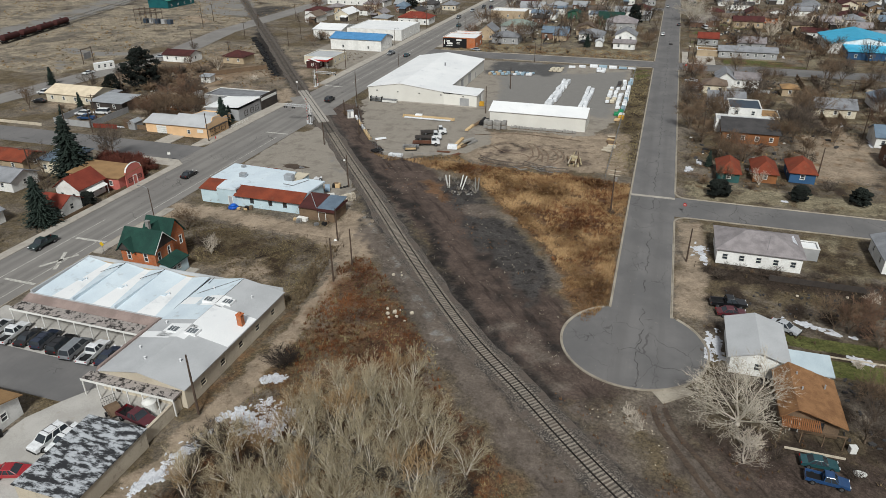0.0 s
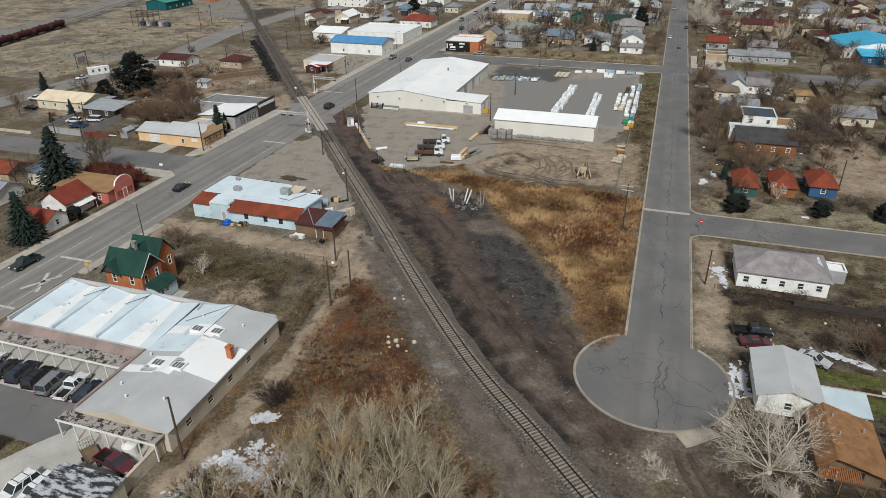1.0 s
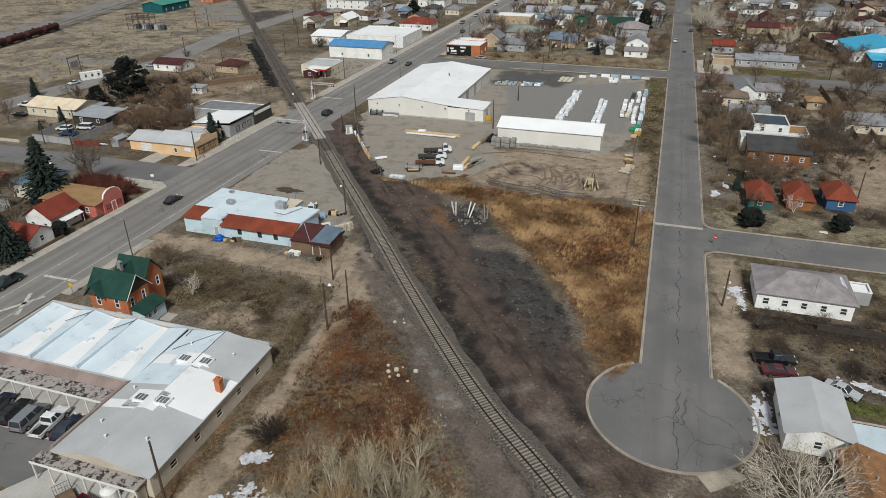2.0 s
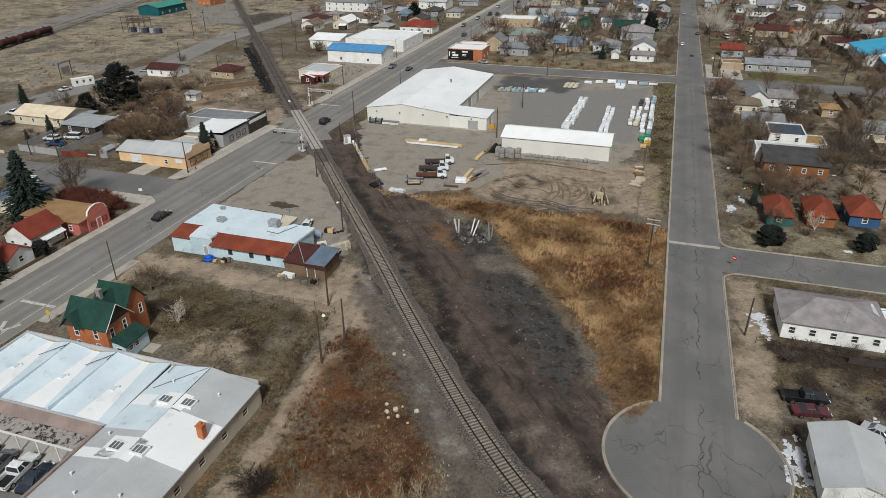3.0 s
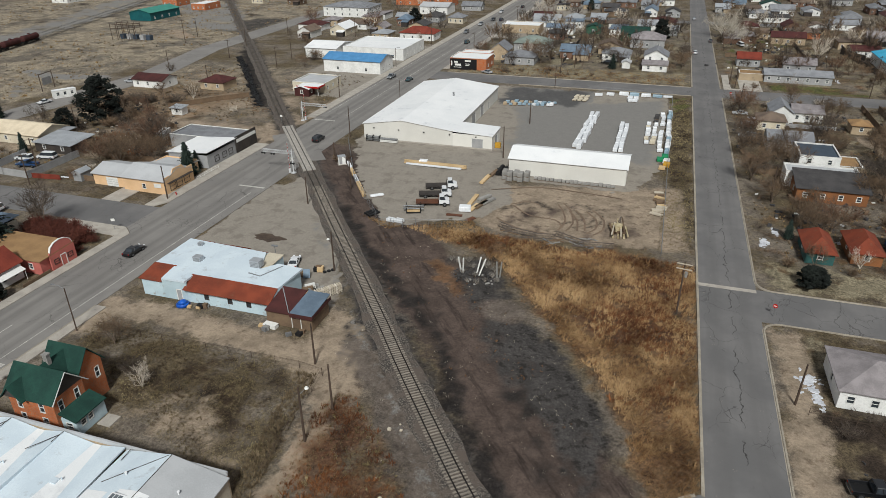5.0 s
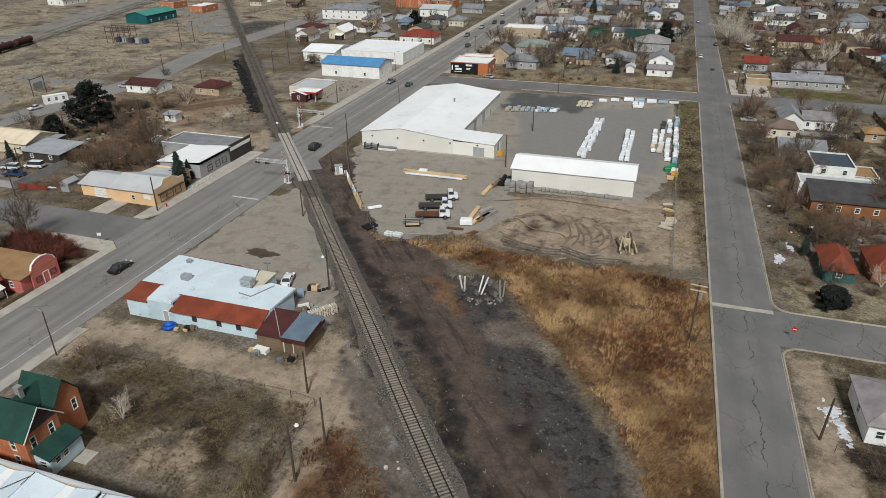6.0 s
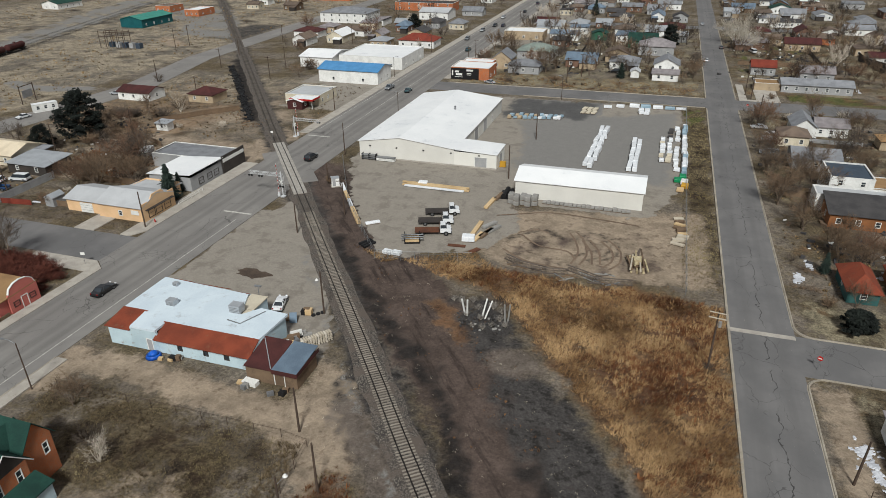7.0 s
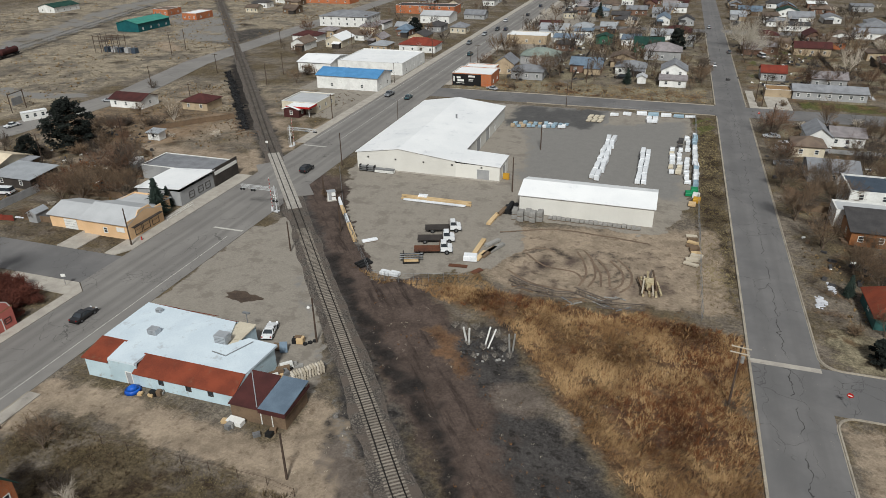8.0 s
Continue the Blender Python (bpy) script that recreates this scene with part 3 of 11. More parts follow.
def build_ground():
    xs = np.r_[[-4000, -2000, -1200, -800, -600, -500], np.arange(-440, -132, 3), np.arange(-132, 46, 0.8), np.arange(46, 190, 3), [220, 300, 450, 700, 1200, 2500]]
    ys = np.r_[[-2000, -900, -400, -220, -160], np.arange(-130, 72, 0.8), np.arange(72, 470, 3), [520, 650, 900, 1400, 2400, 4500]]
    x, y = np.meshgrid(xs, ys)
    ny, nx = x.shape
    wx, wy = x + 0.8 * wander(x, y, 9, 3) + 0.7 * wander(x, y, 2.6, 13), y + 0.8 * wander(x, y, 9, 4) + 0.7 * wander(x, y, 2.6, 14)
    z = 0.05 * wander(x, y, 14, 5) - 0.06
    z = np.where((np.abs(x) < 600) & (y < 500), np.minimum(z, -0.004), -0.05)
    w = {}
    w["prairie"] = np.maximum(inside(rect(-460, 60, -226, 460), wx, wy, 3), inside(rect(-206, 62, -140, 140), wx, wy, 4) * 0.6)
    # litter, with under-tree shade painted in: grove, broad tree, yards
    w["litter"] = np.maximum.reduce([inside([(-45, -110), (-46, -96), (-38, -85), (-30, -82), (-20, -83), (-11, -87), (-9, -95), (-12, -112)], wx, wy, 3) * 1.0, inside(rect(14, -92, 34, -74), wx, wy, 4) * (0.8 + 0.3 * wander(x, y, 7, 31)), inside(rect(20, -96, 60, -74), wx, wy, 4) * (0.7 + 0.3 * wander(x, y, 7, 81)), inside(rect(14, -36, 60, -30.5), wx, wy, 1) * 0.95,
                                     inside(rect(12, 10, 130, 134), wx, wy, 3) * (0.28 + 0.45 * wander(x, y, 11, 32)), inside(rect(12, 152, 150, 430), wx, wy, 4) * (0.18 + 0.38 * wander(x, y, 13, 33)), inside(rect(-95, 152, -2, 430), wx, wy, 4) * (0.18 + 0.35 * wander(x, y, 13, 34)), inside(rect(-205, 14, -121, 130), wx, wy, 4) * (0.04 + 0.5 * wander(x, y, 13, 35)),
                                     inside(GRASSLOT, wx, wy, 3) * (0.2 + 0.7 * np.exp(-((x + 62) ** 2 / 90 + (y + 50) ** 2 / 20)) + 0.45 * wander(x, y, 10, 36)), inside(rect(-450, 62, -226, 450), wx, wy, 5) * (0.02 + 0.45 * wander(x, y, 26, 37)), inside(rect(14, -78, 60, -12), wx, wy, 3) * (0.45 + 0.45 * wander(x, y, 9, 38)), band([(7.5, -73), (9.2, -78), (12.5, -84), (17, -91), (24, -99)], 1.6, wx, wy, 0.9), band([(9.5, -73), (11.6, -78), (14.6, -83), (19, -89)], 1.0, wx, wy, 0.7) * 0.8])
    w["lawn"] = np.maximum.reduce([inside(GRASSLOT, wx, wy, 3) * (0.55 + 0.35 * wander(x, y, 9, 8)), inside(rect(-6.5, 12, -0.4, 132), wx, wy, 1) * 0.75, inside(rect(12, 1.5, 60, 11), wx, wy, 2) * 0.75,
                                   inside(rect(14, -28, 60, -10), wx, wy, 2) * 0.55, inside(rect(-160, 1, -116, 13), wx, wy, 1.5) * 0.5, inside(rect(27, 153, 52, 163), wx, wy, 0.5), inside(rect(12, 200, 60, 300), wx, wy, 3) * (0.5 + 0.4 * wander(x, y, 25, 21)), inside(rect(12, 60, 120, 130), wx, wy, 3) * (0.35 + 0.3 * wander(x, y, 20, 22))])
    w["green"] = np.maximum.reduce([inside(rect(27, 152.6, 52, 163.6), x, y, 0.8) * (0.7 + 0.2 * wander(x, y, 6, 71)), inside(rect(-7.4, 112, -1, 134), wx, wy, 1) * (0.5 + 0.35 * wander(x, y, 6, 72)), inside(rect(13, 196, 20, 232), wx, wy, 1.5) * (0.45 + 0.3 * wander(x, y, 8, 73)), inside(rect(26, 240, 50, 264), wx, wy, 2) * (0.45 + 0.3 * wander(x, y, 8, 74)), inside(rect(26.3, -53.7, 44, -50.4), x, y, 0.5), inside(rect(31.5, -60, 44, -55.8), x, y, 0.5) * 0.9, inside(rect(28, 152.8, 60, 155), wx, wy, 0.8) * 0.7])
    w["tan"] = np.maximum.reduce([band([(-50, -38), (-49.3, -47), (-47.7, -57.4), (-46.6, -76), (-47.5, -95), (-50, -116)], 3.8, wx, wy, 0.7), band([(-97, -36.5), (-80, -37.5), (-62, -39.5), (-50, -40)], 5.5, wx, wy, 1.5),
                                  inside([(-60, -42), (-58, -27), (-50, -29), (-44, -44), (-49, -50)], wx, wy, 2.5), inside(rect(10.6, -50, 15.5, -12), wx, wy, 1.5) * 0.9,
                                  inside(rect(-98, -46, -93, -34), wx, wy, 1.5), inside(rect(-206, 14, -118, 130), wx, wy, 4) * (0.4 + 0.4 * wander(x, y, 11, 91)), band([(-170, 58), (-152, 78), (-136, 92)], 12, wx, wy, 4) * 0.75, band([(-146, 48), (-161, 49.3), (-157.5, 58.6), (-158, 80), (-159.3, 93.6)], 7, wx, wy, 2.5) * 0.9, inside(rect(40, 22, 58, 60), wx, wy, 3) * 0.8, inside([(-79, -61), (-70, -52), (-63, -53), (-54, -60), (-51, -66), (-62, -63), (-72, -61)], wx, wy, 3) * (0.55 + 0.35 * wander(x, y, 7, 92)),
                                  inside(rect(-150, 44, -118, 62), wx, wy, 2) * 0.8, inside(rect(-119, 28, -116, 130), wx, wy, 1), inside([(-46, 36), (-45, 14), (-40, 10), (-20, 9), (-1, 12), (-3, 46), (-14, 43)], wx, wy, 2) * 0.85, band([(-268, 205), (-250, 190)], 9, wx, wy, 2), band([(60, 40), (52, 75), (46, 100)], 4, wx, wy, 1) * 0.9])
    w["brown"] = np.maximum.reduce([band([(-97, 45), (-60, 1.6), (-45, -15), (-32, -30), (-21, -45), (-13, -59), (-4, -69)], 17, wx, wy, 3) * 0.95, band([(-10, -64), (4, -80), (22, -99)], 12, wx, wy, 4) * (0.28 + 0.35 * wander(x, y, 8, 51)),
                                    inside(rect(12, -102, 50, -76), wx, wy, 4) * 0.6, inside([(-44, 34), (-43, 15), (-38, 11), (-20, 10), (-6, 13), (-9, 30), (-24, 34)], wx, wy, 4) * (0.3 + 0.25 * wander(x, y, 9, 61)), band([(-36, -54), (-27, -64), (-12, -80), (0, -94)], 4, wx, wy, 3) * 0.5])
    w["straw"] = np.maximum.reduce([inside(FIELD, wx, wy, 1.8), band([(-47, -6), (-43, -11.5), (-39.8, -14.8)], 3.0, wx, wy, 1.6) * 0.9, inside(WEEDS, wx, wy, 3) * (0.55 + 0.35 * wander(x, y, 10, 9)), band([(-50.6, -68), (-50.4, -80), (-50.4, -92)], 1.6, wx, wy, 1.0) * 0.8, inside(rect(-95, 151, -1.5, 172), wx, wy, 2) * (0.2 + 0.4 * wander(x, y, 12, 41)), inside(rect(-206, 60, -150, 100), wx, wy, 4) * 0.5, inside([(-14, -86), (-8, -92), (-9, -104), (-15, -100)], wx, wy, 2) * 0.75, inside(rect(12, 152, 130, 300), wx, wy, 4) * (0.2 + 0.5 * wander(x, y, 9, 42)), inside(rect(12, 14, 120, 132), wx, wy, 4) * (0.15 + 0.45 * wander(x, y, 8, 43))])
    w["weed"] = np.maximum.reduce([band([(-47, -6), (-43, -11.5), (-39.8, -14.8)], 2.4, wx, wy, 1.6) * 0.85, inside(FIELD, wx, wy, 2) * np.clip(0.12 + 0.8 * np.exp(-((x + 6) ** 2 / 40 + (y + 3) ** 2 / 26)) + 0.95 * np.exp(-((x + 9) ** 2 / 60 + (y + 17.5) ** 2 / 34)) + 0.5 * np.exp(-((y - 6) ** 2) / 6) + 0.4 * wander(x, y, 8, 11), 0, 1),
                                   inside(WEEDS, wx, wy, 3) * np.clip(0.3 + 0.6 * np.exp(-((x + 45) ** 2 + (y + 53) ** 2) / 80) + 0.6 * np.exp(-((x + 31) ** 2 + (y + 69) ** 2) / 60) + 0.6 * np.exp(-((x + 9) ** 2 + (y + 93) ** 2) / 14) + 0.45 * wander(x, y, 9, 12), 0, 1), inside(rect(-60, 151, -1.5, 162), wx, wy, 1) * (0.25 + 0.45 * wander(x, y, 7, 44))])
    w["gravel"] = np.maximum.reduce([band([(-300, 40), (-318, 130), (-335, 200), (-392, 360)], 7, wx, wy, 3) * (0.6 + 0.4 * wander(x, y, 14, 62)), inside(rect(-250, 210, -226, 260), wx, wy, 5) * 0.7, band(TRACK, 7.0, wx, wy, 2) * 0.9, inside(CINDERS, wx, wy, 1.6) * (0.9 + 0.25 * wander(x, y, 7, 45)),
                                     inside([(-46, -3), (-36, 0.5), (-32, -11), (-38, -17)], wx, wy, 3) * (0.55 + 0.4 * wander(x, y, 6, 46)), band([(-54, -31), (-45, -43), (-30, -63), (-16, -78)], 3, wx, wy, 1.5) * 0.7])
    w["cinder"] = np.maximum.reduce([band([(-75, 12), (-60.8, -6.2), (-49.6, -17.9), (-41.7, -26), (-36.3, -35.5), (-31.8, -43.9), (-21.8, -58.9), (-14.9, -67.5), (-6, -76)], 2.7, wx, wy, 1.5) * (0.92 + 0.2 * wander(x, y, 8, 47)), np.exp(-((x + 46.3) ** 2 / 9 + (y + 20.4) ** 2 / 5)) * 0.95, band([(-25, -38), (-18, -51), (-13, -58), (-6, -66)], 4.5, wx, wy, 2.5) * (0.55 + 0.4 * wander(x, y, 6, 48)),
                                     band([(-198, 165), (-172, 128), (-140, 84)], 6, wx, wy, 2) * 0.95, band([(-286, 40), (-303, 104), (-318.5, 160), (-376, 330)], 4, wx, wy, 2) * (0.6 + 0.35 * wander(x, y, 12, 63)), band([(-328, 100), (-353.5, 182), (-377, 241), (-396, 307), (-412, 380)], 4, wx, wy, 2.5) * (0.6 + 0.35 * wander(x, y, 12, 64)),
                                     np.maximum(band(arc(-83.8, -5.8, 2.2, 0, 360, 20), 1.3, wx, wy, 0.8), 0.62 * inside(rect(-86, -8, -82, -4), wx, wy, 0.8)) * 0.95, band(arc(-25.5, 23, 6.5, -75, 80, 12), 0.6, x, y, 0.5) * 0.75, band(arc(-27.2, 23, 6.5, -75, 80, 12), 0.6, x, y, 0.5) * 0.75, band(arc(-31, 23, 6.5, -60, 80, 12), 0.6, x, y, 0.5) * 0.62, band([(-41, 22), (-38, 26.5), (-33, 27.5), (-30.5, 25)], 1.2, wx, wy, 0.9) * 0.75, band([(-44, 15), (-34, 16), (-26, 13)], 1.0, wx, wy, 0.8) * 0.55,
                                     band([(-45, 10.5), (-32, 8.8), (-15, 9.5), (-7, 12)], 0.8, wx, wy, 1.0) * 0.6, band([(-94, 60), (-80, 31), (-64, 8)], 2.2, wx, wy, 1.4) * 0.6])
    w["yard"] = np.maximum.reduce([inside(YARD, wx, wy, 0.8), inside(BARLOT, wx, wy, 0.9), inside(rect(-97.6, -96, -53, -81), x, y, 0.4), inside(rect(-66, -114, -53, -92), x, y, 0.6), inside(rect(-140, 100, -116, 134), wx, wy, 0.6) * 0.9,
                                   inside(rect(-150, 134, -116, 200), wx, wy, 0.6) * 0.8, inside(rect(-97, 230, -60, 420), wx, wy, 2) * 0.7])
    w["pave"] = np.maximum.reduce([band([(-262, 103), (-250, 98.5), (-238, 98.5), (-224, 103)], 7, wx, wy, 1.5) * 0.9, band([(-249, 87), (-241, 78), (-232, 68)], 5, wx, wy, 3) * (0.55 + 0.5 * wander(x, y, 8, 68)), band([(px - 3.1, py - 2.3) for px, py in TRACK[4:10]], 2.4, wx, wy, 1.2) * (0.5 + 0.2 * wander(x, y, 9, 67)), band([(-312, 60), (-335, 160), (-357, 228), (-380, 292), (-410, 380)], 30, wx, wy, 5) * (0.62 + 0.3 * wander(x, y, 16, 65)), inside([(-302, 262), (-268, 212), (-232, 212), (-262, 268), (-300, 312), (-345, 318), (-345, 286)], wx, wy, 6) * (0.65 + 0.3 * wander(x, y, 14, 66)), inside([(-91, -97), (-69, -97), (-66.5, -93), (-69, -89.3), (-91, -88.9)], x, y, 0.3) * 0.9, inside(rect(-62, 112, -33, 133), wx, wy, 0.8), inside([(-50, 62), (-9, 60), (-9, 128), (-40, 114), (-58, 106), (-52, 90)], wx, wy, 4) * 0.85])
    w["tar"] = inside([(-64, 108), (-36, 111), (-33, 133), (-64, 133)], wx, wy, 2.5) * (0.85 + 0.3 * wander(x, y, 12, 58))
    w["sward"] = np.maximum.reduce([inside(rect(12, 1.5, 62, 12), wx, wy, 2) * (0.7 + 0.3 * wander(x, y, 8, 95)), inside(rect(14, -30, 60, -10), wx, wy, 2) * (0.3 + 0.35 * wander(x, y, 7, 96)), inside(rect(12, 60, 120, 132), wx, wy, 3) * (0.3 + 0.5 * wander(x, y, 14, 97)), inside(rect(12, 152, 130, 300), wx, wy, 4) * (0.4 + 0.5 * wander(x, y, 16, 98)), inside(rect(-95, 151, -1.5, 300), wx, wy, 4) * (0.35 + 0.5 * wander(x, y, 15, 99)), inside(rect(-95, 151, -1.5, 170), wx, wy, 3) * (0.7 + 0.4 * wander(x, y, 10, 94))])
    w["dirt"] = np.maximum.reduce([band([(-50, -36), (-45, -41), (-37.5, -49.5), (-26, -65), (-17, -75.5), (-10, -83), (-1, -93)], 5.5, wx, wy, 1.6) * 0.85, inside([(-16, -80), (-9, -84), (2, -96), (8, -104), (-9, -104), (-5, -94), (-10, -87)], wx, wy, 2) * 0.85,
                                   np.clip(1.6 - np.sqrt((x + 30.7) ** 2 / 17 + (y + 19) ** 2 / 8.5), 0, 1) * (0.9 + 0.2 * wander(x, y, 4, 55)), band([(8, -74), (11, -81), (16, -89), (22, -97)], 4.5, wx, wy, 1.5) * 0.75, band([(-14, -62), (-2, -77), (9, -92)], 6, wx, wy, 3) * (0.55 + 0.3 * wander(x, y, 7, 56))])
    w["cinder"] = np.clip(w["cinder"], 0, 1) * (1 - 0.8 * np.clip(w["dirt"], 0, 1) * (x < -20))
    w["gravel"] = np.clip(w["gravel"], 0, 1) * (1 - 0.85 * np.clip(1.6 - np.sqrt((x + 30.7) ** 2 / 17 + (y + 19) ** 2 / 8.5), 0, 1))
    keep = 1 - np.clip(w["yard"], 0, 1)
    for key in ("straw", "weed", "gravel", "cinder", "dirt"):
        if key != "cinder":
            w[key] = w[key] * keep
    me = bpy.data.meshes.new("ground")
    i = np.arange(nx * ny).reshape(ny, nx)
    faces = np.stack([i[:-1, :-1], i[:-1, 1:], i[1:, 1:], i[1:, :-1]], -1).reshape(-1, 4)
    me.from_pydata(np.c_[x.ravel(), y.ravel(), z.ravel()].tolist(), [], faces.tolist())
    for key, v in w.items():
        at = me.attributes.new(key, "FLOAT", "POINT")
        at.data.foreach_set("value", np.clip(v, 0, 1).astype(np.float32).ravel())
    me.materials.append(MATS["ground"])
    me.shade_smooth()
    me.update()
    solid("ground", me, None, "bare soil and dead grass of a plains town in early spring", "ground", kind="structure")


build_ground()


# ---- streets ----
def slab(name, polys, material, label, top=0.03, deep=0.25):
    s = Shape()
    for poly in polys:
        s.prism(poly, -deep, top)
    return solid(name, s, material, label, "road" if "road" in name else "pavement", kind="structure")


cx, cy, cr = CUL
aW, aE = math.degrees(math.acos((ROAD_W[0] - cx) / cr)), math.degrees(math.acos((ROAD_W[1] - cx) / cr))
yW, yE = cy + cr * math.sin(radians(aW)), cy + cr * math.sin(radians(aE))
disc = arc(cx, cy, cr, aW, 360 + aE, 56)
slab("road_residential", [disc, [(ROAD_W[0], yW), (ROAD_W[1], yE), (ROAD_W[1], 620), (ROAD_W[0], 620)]], "asphalt", "cracked grey asphalt street ending in a turning circle")
slab("road_side_east", [[(ROAD_W[1], SIDE[0]), (420, SIDE[0]), (420, SIDE[1]), (ROAD_W[1], SIDE[1])]], "asphalt", "grey asphalt side street between yards")
slab("road_side_west", [[(-420, SIDE[0] - 0.6), (MAIN[0], SIDE[0] - 0.6), (MAIN[0], SIDE[1] - 0.4), (-420, SIDE[1] - 0.4)]], "asphalt", "grey asphalt side street joining the highway")
slab("road_main", [[(-112.0, -420), (MAIN[1], -420), (MAIN[1], 640), (MAIN[0], 640), (MAIN[0], -10.5), (-112.0, -13)]], "asphalt_main", "wide worn asphalt highway crossing the railway")
slab("road_cross", [[(MAIN[1], CROSS[0]), (ROAD_W[0], CROSS[0]), (ROAD_W[0], CROSS[1]), (MAIN[1], CROSS[1])], [(ROAD_W[1], CROSS[0]), (420, CROSS[0]), (420, CROSS[1]), (ROAD_W[1], CROSS[1])]], "asphalt", "grey asphalt cross street")
slab("road_north", [[(MAIN[1], 303), (ROAD_W[0], 303), (ROAD_W[0], 313), (MAIN[1], 313)], [(ROAD_W[1], 303), (420, 303), (420, 313), (ROAD_W[1], 313)]], "asphalt", "grey asphalt street farther off")
slab("road_far_west", [[(FARW[0], 12), (FARW[1], 12), (FARW[1] + 10, 110), (FARW[1] - 2, 165), (FARW[1] - 6, 420), (FARW[0] - 6, 420), (FARW[0] - 3, 165), (FARW[0] + 8, 110)]], "asphalt_main", "long grey street beside the rail yard")
slab("concrete_drain", [[(7.4, -70.8), (11.6, -68.6), (13.2, -69.6), (9.0, -73.2)]], "kerb", "concrete drain apron at the turning circle", 0.05)
slab("pavement_court", [[(-97.5, -88.9), (-69.02, -89.28), (-66.5, -92.98), (-66.5, -92.0), (-53, -92.0), (-53, -80), (-97.5, -80)], [(-69, -97), (-66.5, -93.02), (-66.48, -92.02), (-53, -92.02), (-53, -94.6), (-60, -116), (-72, -116), (-71, -101)]], "court", "pale concrete of a motel court", 0.03)
slab("road_court", [[(-97.5, -97), (-69.02, -97), (-66.52, -93), (-69.02, -89.3), (-97.5, -88.92)]], "asphalt", "grey asphalt drive through a motel court", 0.034)
slab("pavement_joint", [[(ROAD_W[0] + 0.1, -0.6), (ROAD_W[1], -0.6), (ROAD_W[1], 0.5), (ROAD_W[0] + 0.1, 0.5)]], "concrete", "pale concrete gutter across the street", 0.038)
slab("pavement_west", [rect(-114.3, -420, -112.02, -14.82), rect(-119.4, SIDE[1] + 3, MAIN[0] - 0.02, 47), rect(-118.4, 75, MAIN[0] - 0.02, 420)], "concrete", "pale concrete pavement beside the highway", 0.14)
slab("pavement_corner", [[(-130, -14.8), (-112.02, -14.8), (-112.02, -13.1), (-115.1, -10.7), (-130, -10.7)], rect(-131.5, 0.35, -126.3, 7.6), [(-119.42, 0.35), (-117, 0.35), (-115.1, 3.58), (-119.42, 3.58)]], "concrete", "concrete corner pavement and driveway", 0.12)
slab("pavement_east", [rect(-97.78, -60, -95.6, -38), rect(-97.78, 155, -95.2, 420)], "concrete", "worn concrete pavement along the highway", 0.13)
slab("pavement_cross", [rect(16.5, CROSS[1] + 0.1, 24, 172), rect(10.9, CROSS[1] + 0.1, 13.4, 174), rect(13.42, CROSS[1] + 0.1, 16.48, CROSS[1] + 2)], "concrete", "pale concrete drive and path by the cross street", 0.08)


def kerb(name, line, label, closed=False, width=0.24, high=0.15):
    """A kerb with its gutter along a line; the kerb lies to the line's left."""
    p = np.array(line, float)
    t = np.gradient(p, axis=0)
    t /= np.hypot(*t.T)[:, None]
    nrm = np.c_[-t[:, 1], t[:, 0]]
    s = Shape()
    prof = [(-0.16, -0.1), (-0.16, 0.036), (-0.03, 0.042), (0.0, high - 0.02), (0.04, high), (width, high), (width, -0.1)]
    k = len(prof)
    for q, n in zip(p, nrm):
        s.v += [(q[0] + n[0] * d, q[1] + n[1] * d, z) for d, z in prof]
    for i in range(len(p) - 1):
        s.f += [(i * k + j, i * k + (j + 1) % k, (i + 1) * k + (j + 1) % k, (i + 1) * k + j) for j in range(k)]
    s.f += [tuple(range(k)), tuple(reversed(range((len(p) - 1) * k, len(p) * k)))]
    return solid(name, s, "kerb", label, "kerb", kind="structure")


def run(a, b, n=24):
    return [(a[0] + (b[0] - a[0]) * i / n, a[1] + (b[1] - a[1]) * i / n) for i in range(n + 1)]


kerb("kerb_circle", list(reversed(disc))[1:-1], "low concrete kerb round the turning circle")
kerb("kerb_street_west", run((ROAD_W[0], yW - 0.3), (ROAD_W[0], CROSS[0] - 1)), "long concrete kerb along the weedy field")
kerb("kerb_street_east", list(reversed(run((ROAD_W[1], yE - 0.3), (ROAD_W[1], SIDE[0] - 3)) + arc(ROAD_W[1] + 3, SIDE[0] - 3, 3, 180, 90, 8)[1:] + run((ROAD_W[1] + 3.2, SIDE[0]), (120, SIDE[0]))[1:])), "concrete kerb round a street corner")
kerb("kerb_street_north", list(reversed(run((120, SIDE[1]), (ROAD_W[1] + 3, SIDE[1])) + arc(ROAD_W[1] + 3, SIDE[1] + 3, 3, 270, 180, 8)[1:] + run((ROAD_W[1], SIDE[1] + 3.2), (ROAD_W[1], CROSS[0] - 1))[1:])), "concrete kerb along front yards")
kerb("kerb_far_west", run((ROAD_W[0], CROSS[1] + 1), (ROAD_W[0], 302)), "concrete kerb far up the street")
kerb("kerb_far_east", list(reversed(run((ROAD_W[1], CROSS[1] + 1), (ROAD_W[1], 302)))), "concrete kerb far up the street")
kerb("kerb_cross_south", list(reversed(run((-62, CROSS[0]), (ROAD_W[0] - 0.5, CROSS[0])))), "concrete kerb beside the lumber yard")
kerb("kerb_cross_north", run((-94, CROSS[1]), (ROAD_W[0] - 0.5, CROSS[1])), "concrete kerb of the cross street")
kerb("kerb_highway_east", list(reversed(run((MAIN[1], -120), (MAIN[1], -38)))), "concrete kerb along the highway")

